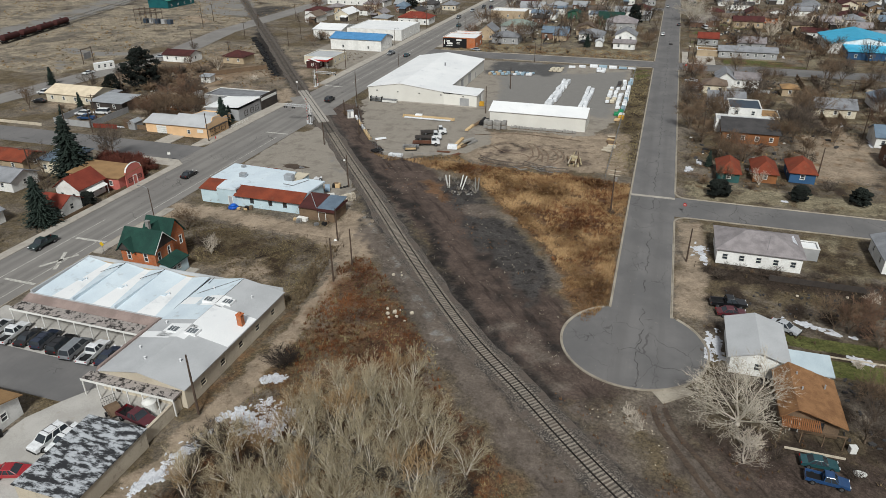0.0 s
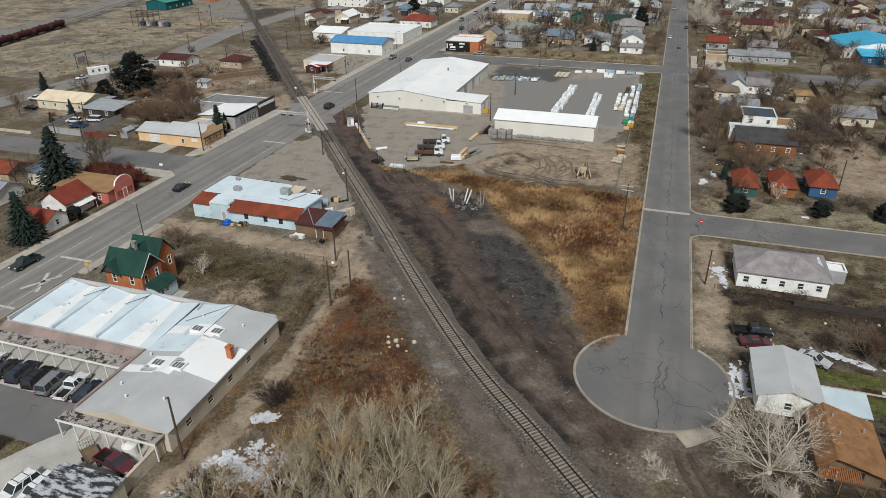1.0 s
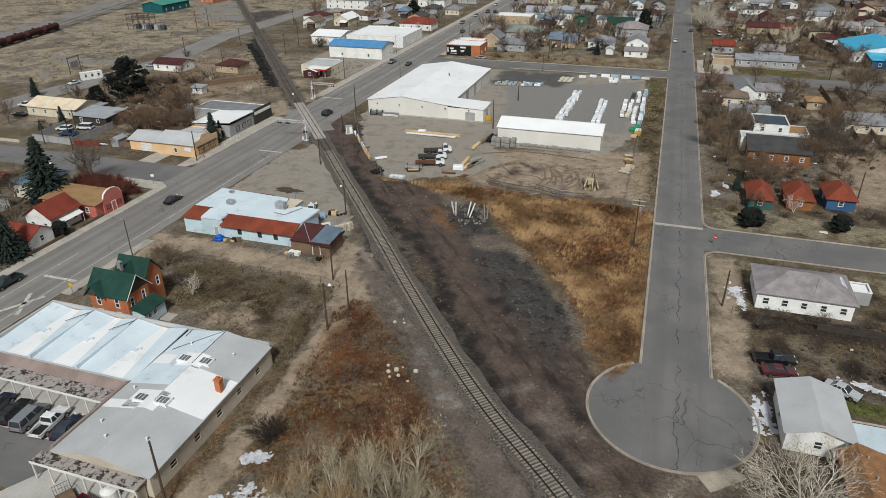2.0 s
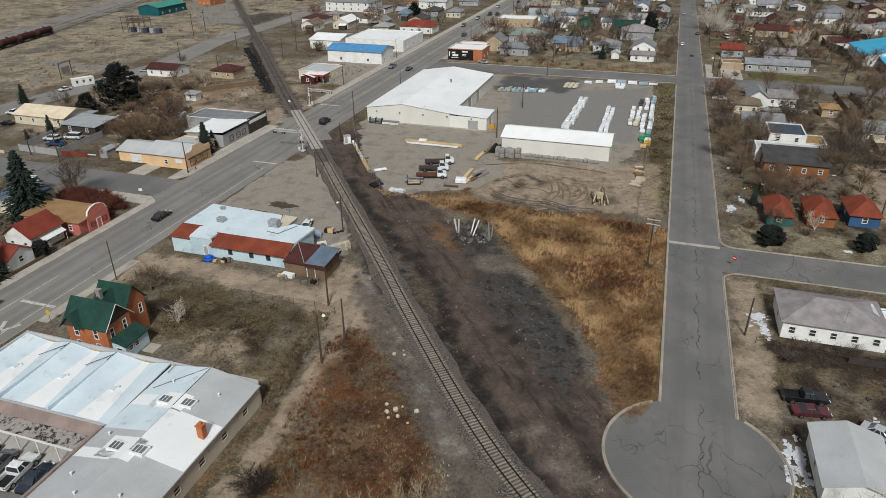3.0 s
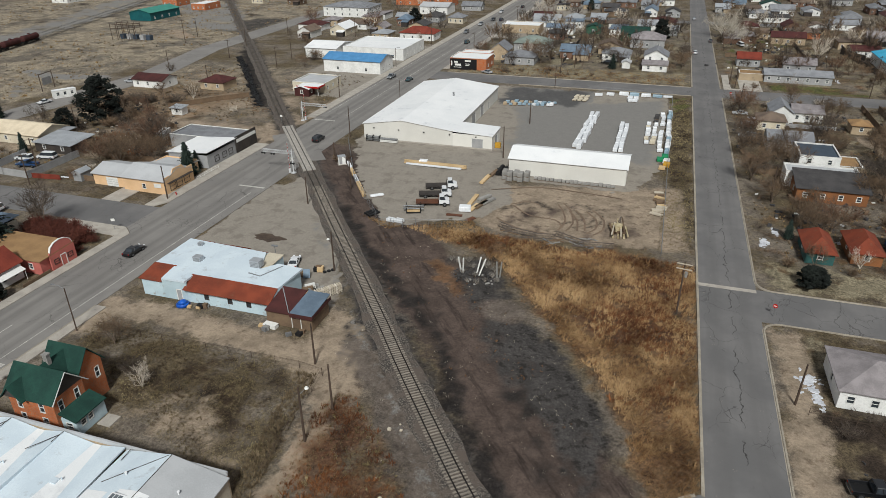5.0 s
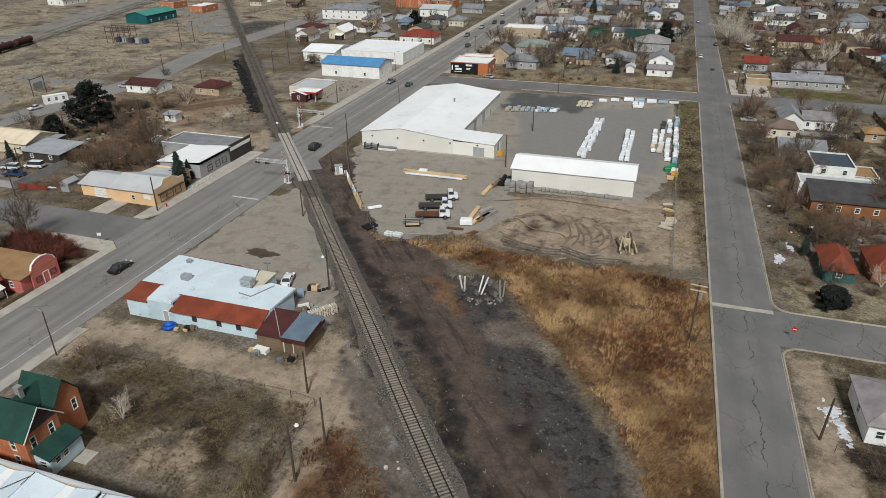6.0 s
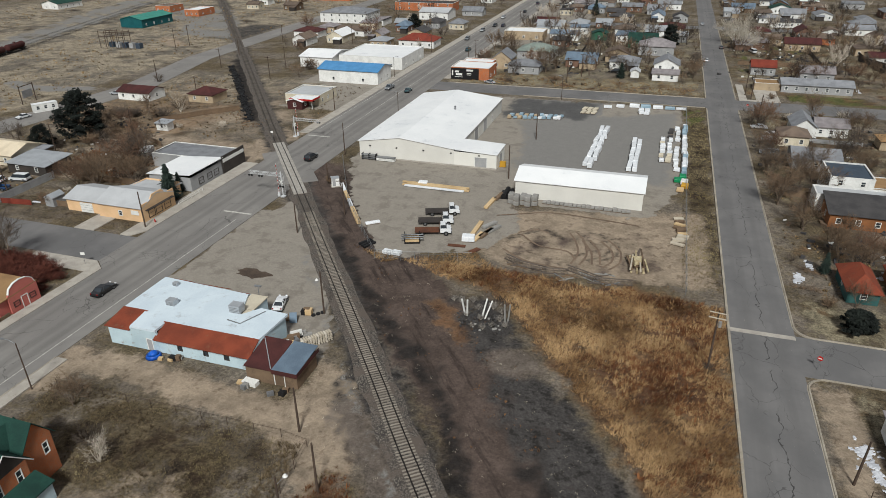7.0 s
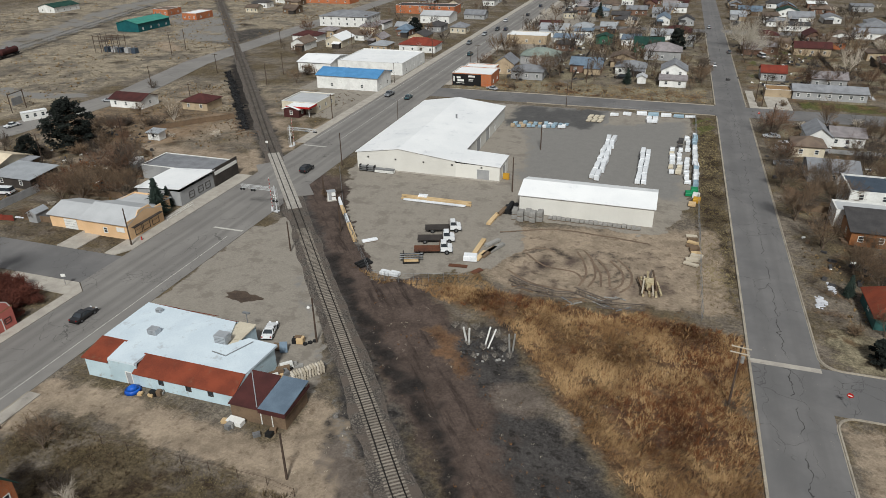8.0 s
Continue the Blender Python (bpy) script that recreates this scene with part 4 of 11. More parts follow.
def ribbon(line, wide, top=0.006, seed=0):
    """A narrow uneven strip laid along a curve."""
    q, way = smooth_line(line, 0.4)
    s = Shape()
    rr = np.random.RandomState(seed)
    w = wide / 2 * (0.75 + 0.5 * rr.rand(len(q), 2))
    for (x, y), (a, b), (u, v) in zip(q, way, w):
        s.v += [(x - b * u, y + a * u, top), (x + b * v, y - a * v, top)]
    s.f = [(2 * k, 2 * k + 1, 2 * k + 3, 2 * k + 2) for k in range(len(q) - 1)]
    return s


for k, line in enumerate(([(-39.7, 25.1), (-36.3, 27.6), (-33.3, 26.6)], [(-28.3, 29), (-26.3, 25.6), (-24.9, 19.3), (-25.8, 14.2)], [(-29.4, 28), (-27.8, 24.6), (-26.6, 19.3), (-27.4, 14.2)], [(-25.1, 25.9), (-22.8, 21.3), (-21.9, 15.3)], [(-26.4, 25.2), (-24.2, 20.6), (-23.4, 15)], [(-21.5, 27), (-18.8, 22.5), (-18.5, 17.6), (-20.2, 14.1)], [(-22.8, 26), (-20.3, 21.9), (-20, 17.6), (-21.6, 14.6)],
                          [(-39, 24.6), (-34.4, 20.4), (-28.8, 19.5), (-26.6, 16.3)], [(-46.1, 32.4), (-35.4, 36.9), (-24.7, 36.6), (-15.7, 35.4)], [(-41.1, 17.1), (-36.1, 13.5), (-31.2, 12.5), (-27.8, 12.4)], [(7.6, -74), (8.8, -78), (11.4, -82.5), (15, -88.4), (20, -95)], [(9.2, -74), (10.6, -78), (13.2, -82), (17, -87.4), (22, -93.6)])):
    solid("wheel_rut", ribbon(line, 0.42 if k < 10 else 0.75, 0.006 + 0.002 * k, k), "rut_soil" if k < 10 else "mud", "muddy wheel rut pressed into bare ground", "rut", kind="structure")

blot = Shape()
spread = [(3.4 * math.cos(a) * (1 + 0.16 * math.sin(3 * a + 1) + 0.09 * math.sin(7 * a)), 1.55 * math.sin(a) * (1 + 0.2 * math.sin(4 * a) + 0.1 * math.sin(9 * a))) for a in [0.14 * i for i in range(45)]]
blot.prism([(-83.4 + u, -6.2 + v) for u, v in spread], -0.05, 0.012)
solid("oil_stain", blot, "mud", "dark wet patch on a gravel lot", "stain", kind="structure")

marks = Shape()
for poly in (rect(-105.6, -56.2, -98.4, -55.5), rect(-105.6, 17.0, -98.5, 17.6), rect(-114.4, 73.0, -107.2, 73.6), [(-103.2, -67.6), (-102.6, -67.9), (-99.2, -61.8), (-99.8, -61.5)], [(-99.6, -67.9), (-99.0, -67.6), (-102.4, -61.5), (-103.0, -61.8)],
             rect(-105.4, -73.4, -98.4, -72.8), rect(-106.45, -200, -106.3, -47), rect(-106.45, 80, -106.3, 420), rect(-100.3, -120, -100.16, 14), rect(-113.9, 80, -113.78, 420)):
    marks.prism(poly, 0.02, 0.036)
solid("road_marking", marks, "paint_white", "worn white stop bars, crossing mark and lane lines", "road marking", kind="structure")

# ---- railway ----
near = int(np.argmin(np.hypot(RAIL[:, 0] - 22, RAIL[:, 1] + 105)))
railway = thing("railway_track", "single railway track with weathered sleepers on grey ballast", "railway track", kind="structure")
nrm = np.c_[-RAIL_WAY[:, 1], RAIL_WAY[:, 0]]
s = Shape()
for k, (q, n) in enumerate(zip(RAIL[::4], nrm[::4])):
    s.v += [(q[0] + n[0] * d, q[1] + n[1] * d, z) for d, z in ((-2.9, -0.1), (-1.75, 0.055), (1.75, 0.055), (2.9, -0.1))]
    if k:
        s.f += [((k - 1) * 4 + j, (k - 1) * 4 + j + 1, k * 4 + j + 1, k * 4 + j) for j in range(3)]
part("ballast", s, "ballast", railway)
for side in (-1, 1):
    s = Shape()
    prof = [(-0.07, 0.1), (-0.07, 0.115), (-0.012, 0.13), (-0.06, 0.23), (-0.06, 0.262), (0.06, 0.262), (0.06, 0.23), (0.012, 0.13), (0.07, 0.115), (0.07, 0.1)]
    for k, (q, n) in enumerate(zip(RAIL[::3], nrm[::3])):
        s.v += [(q[0] + n[0] * (d + side * 0.7525), q[1] + n[1] * (d + side * 0.7525), z) for d, z in prof]
        if k:
            s.f += [((k - 1) * 10 + j, (k - 1) * 10 + (j + 1) % 10, k * 10 + (j + 1) % 10, k * 10 + j) for j in range(10)]
    part("rail", s, "rail", railway, "worn steel rail")


def crossing(q):
    return MAIN[0] - 4.5 < q[0] < MAIN[1] + 4.5


s = Shape()
for q, w in zip(RAIL[::5], RAIL_WAY[::5]):
    if crossing(q) and crossing(q + w * 2.75):
        m = Matrix.Translation((*(q + w * 1.37), 0)) @ Matrix.Rotation(math.atan2(w[1], w[0]), 4, "Z")
        for lo, hi in ((-1.62, -0.86), (-0.64, 0.64), (0.86, 1.62)):
            s.box(-1.35, lo, 0.02, 1.35, hi, 0.252, m)
part("crossing_panel", s, "panel_grey", railway, "pale concrete crossing panels between the rails")
s = Shape()
inx = [k for k in range(len(RAIL)) if MAIN[0] < RAIL[k][0] < MAIN[1]]
for side in (-1, 1):
    for a, b in zip(inx[::4], inx[4::4]):
        pa, pb, na, nb = RAIL[a], RAIL[b], nrm[a] * side, nrm[b] * side
        v = [(*(pa + na * 1.63), 0.25), (*(pb + nb * 1.63), 0.25), (*(pb + nb * 5.5), 0.02), (*(pa + na * 5.5), 0.02)]
        s.add(v + [(x, y, -0.05) for x, y, _ in v], [(0, 1, 2, 3) if side < 0 else (3, 2, 1, 0), (0, 4, 5, 1), (1, 5, 6, 2), (2, 6, 7, 3), (3, 7, 4, 0)])
part("road_ramp", s, "asphalt_main", railway, "asphalt ramps up to the rails")

# ---- buildings ----
WALL_T = 0.22


def wall_panel(s, length, height, holes, m):
    """A wall of cells along x, its outer face at y = 0, with holes (x0, z0, x1, z1) through it."""
    cx = sorted({0.0, length, *[h[0] for h in holes], *[h[2] for h in holes]})
    cz = sorted({0.0, height, *[h[1] for h in holes], *[h[3] for h in holes]})
    for a, b in zip(cx, cx[1:]):
        lo = None
        for c, d in zip(cz, cz[1:]):
            full = not any(h[0] - 1e-6 <= a and b <= h[2] + 1e-6 and h[1] - 1e-6 <= c and d <= h[3] + 1e-6 for h in holes)
            if full:
                lo = c if lo is None else lo
                end = d
            if lo is not None and (not full or d == cz[-1]):
                s.box(a, 0, lo, b, WALL_T, end, m)
                lo = None


def window_unit(parent, w, h, m, trim="trim_white", bars=True, name="window"):
    """A framed window whose outer wall face is y = 0, its lower left corner at the origin."""
    f = Shape()
    t = 0.06
    f.box(-0.06, -0.04, -0.06, w + 0.06, 0.08, t, m).box(-0.06, -0.04, h - t, w + 0.06, 0.08, h + 0.06, m)
    f.box(-0.06, -0.04, t, t, 0.08, h - t, m).box(w - t, -0.04, t, w + 0.06, 0.08, h - t, m)
    if bars:
        f.box(t, -0.01, h / 2 - 0.03, w - t, 0.07, h / 2 + 0.03, m)
    win = part(name, f, trim, parent)
    part("pane", Shape().box(t, 0.085, t, w - t, 0.1, h - t, m), "glass", win)
    return win


def door_unit(parent, w, h, m, mat="trim_white", name="door"):
    d = Shape().box(0.05, 0.03, 0.02, w - 0.05, 0.1, h - 0.05, m)
    f = Shape().box(-0.08, -0.03, 0, 0.05, 0.1, h, m).box(w - 0.05, -0.03, 0, w + 0.08, 0.1, h, m).box(-0.08, -0.03, h - 0.05, w + 0.08, 0.1, h + 0.1, m)
    if w > 2:
        for k in range(1, 4):
            d.box(0.1, 0.015, h * k / 4 - 0.02, w - 0.1, 0.028, h * k / 4 + 0.02, m)
    ob = part(name, d, mat, parent)
    part("door_frame", f, "trim_white" if mat != "trim_white" else "trim_dark", ob)
    return ob


def gable_roof(w, d, h, rise, axis, over, thick=0.14):
    """Two slopes over a w x d plan; axis: the ridge's direction."""
    s = Shape()
    a, b = (w / 2, d / 2) if axis == "x" else (d / 2, w / 2)
    slope = rise / b
    e = b + over
    for side in (-1, 1):
        prof = [(0, h + rise + 0.02), (side * e, h - slope * over + 0.02), (side * e, h - slope * over + 0.02 + thick), (0, h + rise + 0.02 + thick)]
        p = [(x, y, z) for x in (-a - over, a + over) for y, z in prof]
        if axis == "y":
            p = [(-y, x, z) for x, y, z in p]
        s.add(p, [(0, 1, 2, 3), (7, 6, 5, 4), (0, 4, 5, 1), (1, 5, 6, 2), (2, 6, 7, 3), (3, 7, 4, 0)])
    return s


def hip_roof(w, d, h, rise, over, thick=0.14, ridge=None):
    s = Shape()
    a, b = w / 2 + over, d / 2 + over
    r = max(0.0, a - b) if ridge is None else ridge
    q = 0.0 if a >= b else b - a
    low = [(-a, -b), (a, -b), (a, b), (-a, b)]
    p = [(x, y, h - 0.05) for x, y in low] + [(x, y, h + thick - 0.05) for x, y in low] + [(-r, -q, h + rise + thick), (r, q, h + rise + thick)]
    s.add(p, [(3, 2, 1, 0), (0, 1, 5, 4), (1, 2, 6, 5), (2, 3, 7, 6), (3, 0, 4, 7)])
    if a >= b:
        s.f += [(4, 5, 9, 8), (5, 6, 9), (6, 7, 8, 9), (7, 4, 8)]
    else:
        s.f += [(4, 5, 8), (5, 6, 9, 8), (6, 7, 9), (7, 4, 8, 9)]
    return s


def house(name, label, x, y, w, d, h, roof="gable", axis="x", rise=1.5, over=0.45, wall="wall_white", top="roof_brown", rot=0, wins="S2E2W2N2", win=(0.95, 1.2), sill=0.95, doors=(), chimney=None,
          trim="trim_white", floors=1, category="house", group="houses", eave=0.0, gable_mat=None, cz=0.0):
    """A building on a w x d plan round (x, y). wins: a side and its number of windows, for each side; doors: (side, along, width, height, material)."""
    root = thing(name, label, category, pose(x, y, cz, 0, 0, rot), group)
    sides = {"S": (w, pose(-w / 2, -d / 2, 0)), "E": (d, pose(w / 2, -d / 2, 0, 0, 0, 90)), "N": (w, pose(w / 2, d / 2, 0, 0, 0, 180)), "W": (d, pose(-w / 2, d / 2, 0, 0, 0, -90))}
    count = {wins[i]: int(wins[i + 1]) for i in range(0, len(wins), 2)}
    shell = Shape()
    units = []
    for key, (length, m) in sides.items():
        inset = WALL_T if key in "EW" else 0
        mm = m @ pose(inset, 0, 0)
        ln = length - 2 * inset
        holes = []
        for side, along, dw, dh, dm in doors:
            if side == key:
                holes.append((along, 0.0, along + dw, dh))
                units.append(("d", dw, dh, mm @ pose(along, 0, 0), dm))
        for level in range(floors):
            z = sill + level * h / floors
            if z + win[1] > h - 0.1:
                z = h - 0.15 - win[1]
            for i in range(count.get(key, 0)):
                a = ln * (i + 0.5) / count[key] - win[0] / 2
                if any(a < e[2] + 0.25 and a + win[0] > e[0] - 0.25 and z < e[3] + 0.2 and z + win[1] > e[1] for e in holes):
                    continue
                holes.append((a, z, a + win[0], z + win[1]))
                units.append(("w", *win, mm @ pose(a, 0, z), trim))
        wall_panel(shell, ln, h, holes, mm)
    if roof == "gable":
        g = shell if gable_mat is None else Shape()
        b, a = (d / 2, w / 2) if axis == "x" else (w / 2, d / 2)
        for end in (-1, 1):
            p = [(end * a, -b, h), (end * a, b, h), (end * a, 0, h + rise), (end * (a - WALL_T), -b, h), (end * (a - WALL_T), b, h), (end * (a - WALL_T), 0, h + rise)]
            if axis == "y":
                p = [(-q, r, z) for r, q, z in p]
            f = [(0, 1, 2), (5, 4, 3), (0, 3, 4, 1), (1, 4, 5, 2), (2, 5, 3, 0)]
            g.add(p, f if end > 0 else [tuple(reversed(t)) for t in f])
        if gable_mat:
            part("gable", g, gable_mat, root)
    part("wall", shell, wall, root)
    if roof == "gable":
        part("roof", gable_roof(w, d, h, rise, axis, over), top, root)
    elif roof == "hip":
        part("roof", hip_roof(w, d, h, rise, over), top, root)
    elif roof == "shed":
        s = Shape()
        a, b, z0, z1 = w / 2 + over, d / 2 + over, h + 0.02, h + rise
        if axis == "x":
            p = [(-a, -b, z0), (a, -b, z0), (a, b, z1), (-a, b, z1)]
        else:
            p = [(-a, -b, z0), (a, -b, z1), (a, b, z1), (-a, b, z0)]
        s.add(p + [(q, r, z + 0.14) for q, r, z in p], [(3, 2, 1, 0), (4, 5, 6, 7), (0, 1, 5, 4), (1, 2, 6, 5), (2, 3, 7, 6), (3, 0, 4, 7)])
        part("roof", s, top, root)
    else:
        r = Shape().box(-w / 2 + WALL_T, -d / 2 + WALL_T, h - 0.35, w / 2 - WALL_T, d / 2 - WALL_T, h - 0.2)
        part("roof", r, top, root)
        c = Shape()
        for q in ((-w / 2 - 0.04, -d / 2 - 0.04, w / 2 + 0.04, -d / 2 + 0.28), (-w / 2 - 0.04, d / 2 - 0.28, w / 2 + 0.04, d / 2 + 0.04), (-w / 2 - 0.04, -d / 2 + 0.28, -w / 2 + 0.28, d / 2 - 0.28), (w / 2 - 0.28, -d / 2 + 0.28, w / 2 + 0.04, d / 2 - 0.28)):
            c.box(q[0], q[1], h, q[2], q[3], h + 0.1)
        part("parapet_cap", c, trim if trim != "trim_dark" else "concrete", root)
    for kind, uw, uh, m, mat in units:
        if kind == "w":
            window_unit(root, uw, uh, m, mat)
        else:
            door_unit(root, uw, uh, m, mat, "garage_door" if uw > 2 else "door")
    if chimney:
        px, py, pz, mat = chimney
        s = Shape().box(px - 0.35, py - 0.35, h - 0.3, px + 0.35, py + 0.35, pz - 0.15).box(px - 0.42, py - 0.42, pz - 0.15, px + 0.42, py + 0.42, pz)
        s.rod((px, py, pz), (px, py, pz + 0.3), 0.14, n=8)
        part("chimney", s, mat, root, "masonry chimney")
    return root


def span(x0, x1, y0, y1):
    return (x0 + x1) / 2, (y0 + y1) / 2, x1 - x0, y1 - y0


# big white warehouse of the lumber yard
def warehouse():
    root = thing("warehouse", "large white sheet-metal warehouse with a low white roof", "warehouse", pose(-72.0, 86.5, 0), "commercial buildings")
    w0, w1, d0, d1, h, ridge = -19.2, 7.6, -26.5, 27.0, 4.4, 6.2
    mid = -7.5
    s = Shape()
    wall_panel(s, w1 - w0, h, [], pose(w0, d0, 0))
    wall_panel(s, d1 - d0 - 2 * WALL_T, h, [(14, 0, 15.2, 2.2), (20, 0, 24, 3.6), (30, 0, 34, 3.6), (40, 0, 41.2, 2.2)], pose(w1, d0 + WALL_T, 0, 0, 0, 90))
    wall_panel(s, w1 - w0, h, [], pose(w1, d1, 0, 0, 0, 180))
    wall_panel(s, d1 - d0 - 2 * WALL_T, h, [(20, 1.4, 22, 2.8), (26, 1.4, 28, 2.8), (34, 0, 36, 2.4)], pose(w0, d1 - WALL_T, 0, 0, 0, -90))
    for yy in (d0, d1 - WALL_T):
        s.prism([(w0, h), (w1, h), (mid, ridge)], 0, WALL_T, pose(0, yy, 0) @ Matrix(((1, 0, 0, 0), (0, 0, 1, 0), (0, 1, 0, 0), (0, 0, 0, 1))))
    part("wall", s, "wall_metal", root)
    r = Shape()
    for xa, za, xb, zb in ((w0 - 0.3, h, mid, ridge), (mid, ridge, w1 + 0.3, h)):
        p = [(xa, d0 - 0.25, za + 0.03), (xb, d0 - 0.25, zb + 0.03), (xb, d1 + 0.25, zb + 0.03), (xa, d1 + 0.25, za + 0.03)]
        r.add(p + [(x, y, z + 0.16) for x, y, z in p], [(3, 2, 1, 0), (4, 5, 6, 7), (0, 1, 5, 4), (1, 2, 6, 5), (2, 3, 7, 6), (3, 0, 4, 7)])
    part("roof", r, "roof_white", root)
    # lower wing to the east of the south front
    a0, a1, b0, b1, hh = w1 + 0.02, 19.0, -26.5, -17.5, 3.9
    s = Shape()
    wall_panel(s, a1 - a0, hh, [(5.6, 0, 8.8, 2.9)], pose(a0, b0, 0))
    wall_panel(s, b1 - b0 - 2 * WALL_T, hh, [(3, 0, 6, 3)], pose(a1, b0 + WALL_T, 0, 0, 0, 90))
    wall_panel(s, a1 - a0, hh, [], pose(a1, b1, 0, 0, 0, 180))
    part("wing_wall", s, "wall_metal", root)
    r = Shape()
    p = [(a0 - 0.02, b0 - 0.25, h + 0.02), (a1 + 0.25, b0 - 0.25, hh + 0.02), (a1 + 0.25, b1 + 0.25, hh + 0.02), (a0 - 0.02, b1 + 0.25, h + 0.02)]
    r.add(p + [(x, y, z + 0.16) for x, y, z in p], [(3, 2, 1, 0), (4, 5, 6, 7), (0, 1, 5, 4), (1, 2, 6, 5), (2, 3, 7, 6), (3, 0, 4, 7)])
    part("wing_roof", r, "roof_white", root)
    door_unit(root, 3.2, 2.9, pose(a0 + 5.6, b0, 0), "wall_grey", "loading_door")
    door_unit(root, 3, 3, pose(a1, b0 + WALL_T + 3, 0, 0, 0, 90), "wall_grey", "loading_door")
    for along, dw, dh in ((14, 1.2, 2.2), (20, 4, 3.6), (30, 4, 3.6), (40, 1.2, 2.2)):
        door_unit(root, dw, dh, pose(w1, d0 + WALL_T + along, 0, 0, 0, 90), "wall_grey", "loading_door" if dw > 2 else "door")
    for along in (20, 26):
        window_unit(root, 2, 1.4, pose(w0, d1 - WALL_T - along, 1.4, 0, 0, -90))
    door_unit(root, 2, 2.4, pose(w0, d1 - WALL_T - 34, 0, 0, 0, -90), "trim_white")
    for k in range(5):
        x = -16 + k * 7.6
        part("wall_lamp", Shape().box(x - 0.2, d0 - 0.22, 3.3, x + 0.2, d0 - 0.01, 3.55), "black", root)
    v = Shape().rod((-2, 6, 5.3), (-2, 6, 6.7), 0.25, n=10).rod((-2, 6, 6.7), (-2, 6, 6.9), 0.4, 0.1, n=10)
    part("roof_vent", v, "steel", root)
    f = Shape().box(w0 - 0.34, d0 - 0.29, h - 0.12, w0 - 0.305, d1 + 0.29, h + 0.21)
    part("gutter", f, "trim_white", root)
    b = Shape().box(w0, d0 - 0.05, -0.05, a1, d0 - 0.004, 0.35)
    part("base_course", b, "concrete", root)


warehouse()


def long_shed():
    root = thing("storage_shed", "long white metal storage shed in a dirt yard", "shed", pose(-30.2, 49.2, 0), "commercial buildings")
    w, d, h, rise = 28.6, 11.0, 4.2, 1.5
    s = Shape()
    wall_panel(s, w, h, [], pose(-w / 2, -d / 2, 0))
    wall_panel(s, w, h, [(3 + 5 * k, 0, 7 + 5 * k, 3.4) for k in range(5)], pose(w / 2, d / 2, 0, 0, 0, 180))
    for e, m in ((1, pose(w / 2, -d / 2 + WALL_T, 0, 0, 0, 90)), (-1, pose(-w / 2, d / 2 - WALL_T, 0, 0, 0, -90))):
        wall_panel(s, d - 2 * WALL_T, h, [], m)
        g = [(e * w / 2, -d / 2, h), (e * w / 2, d / 2, h), (e * w / 2, 0, h + rise)]
        s.add(g + [(x - e * WALL_T, y, z) for x, y, z in g], [(0, 1, 2), (5, 4, 3), (0, 3, 4, 1), (1, 4, 5, 2), (2, 5, 3, 0)])
    part("wall", s, "wall_metal", root)
    part("roof", gable_roof(w, d, h, rise, "x", 0.35), "roof_white", root)
    ribs = Shape()
    for k in range(29):
        x = -w / 2 + 0.5 + k
        ribs.box(x - 0.03, -d / 2 - 0.03, 0.1, x + 0.03, -d / 2 - 0.003, h - 0.05)
    part("wall_rib", ribs, "wall_metal", root)
    for k in range(5):
        door_unit(root, 4, 3.4, pose(w / 2 - 3 - 5 * k, d / 2, 0, 0, 0, 180), "wall_grey", "loading_door")


long_shed()


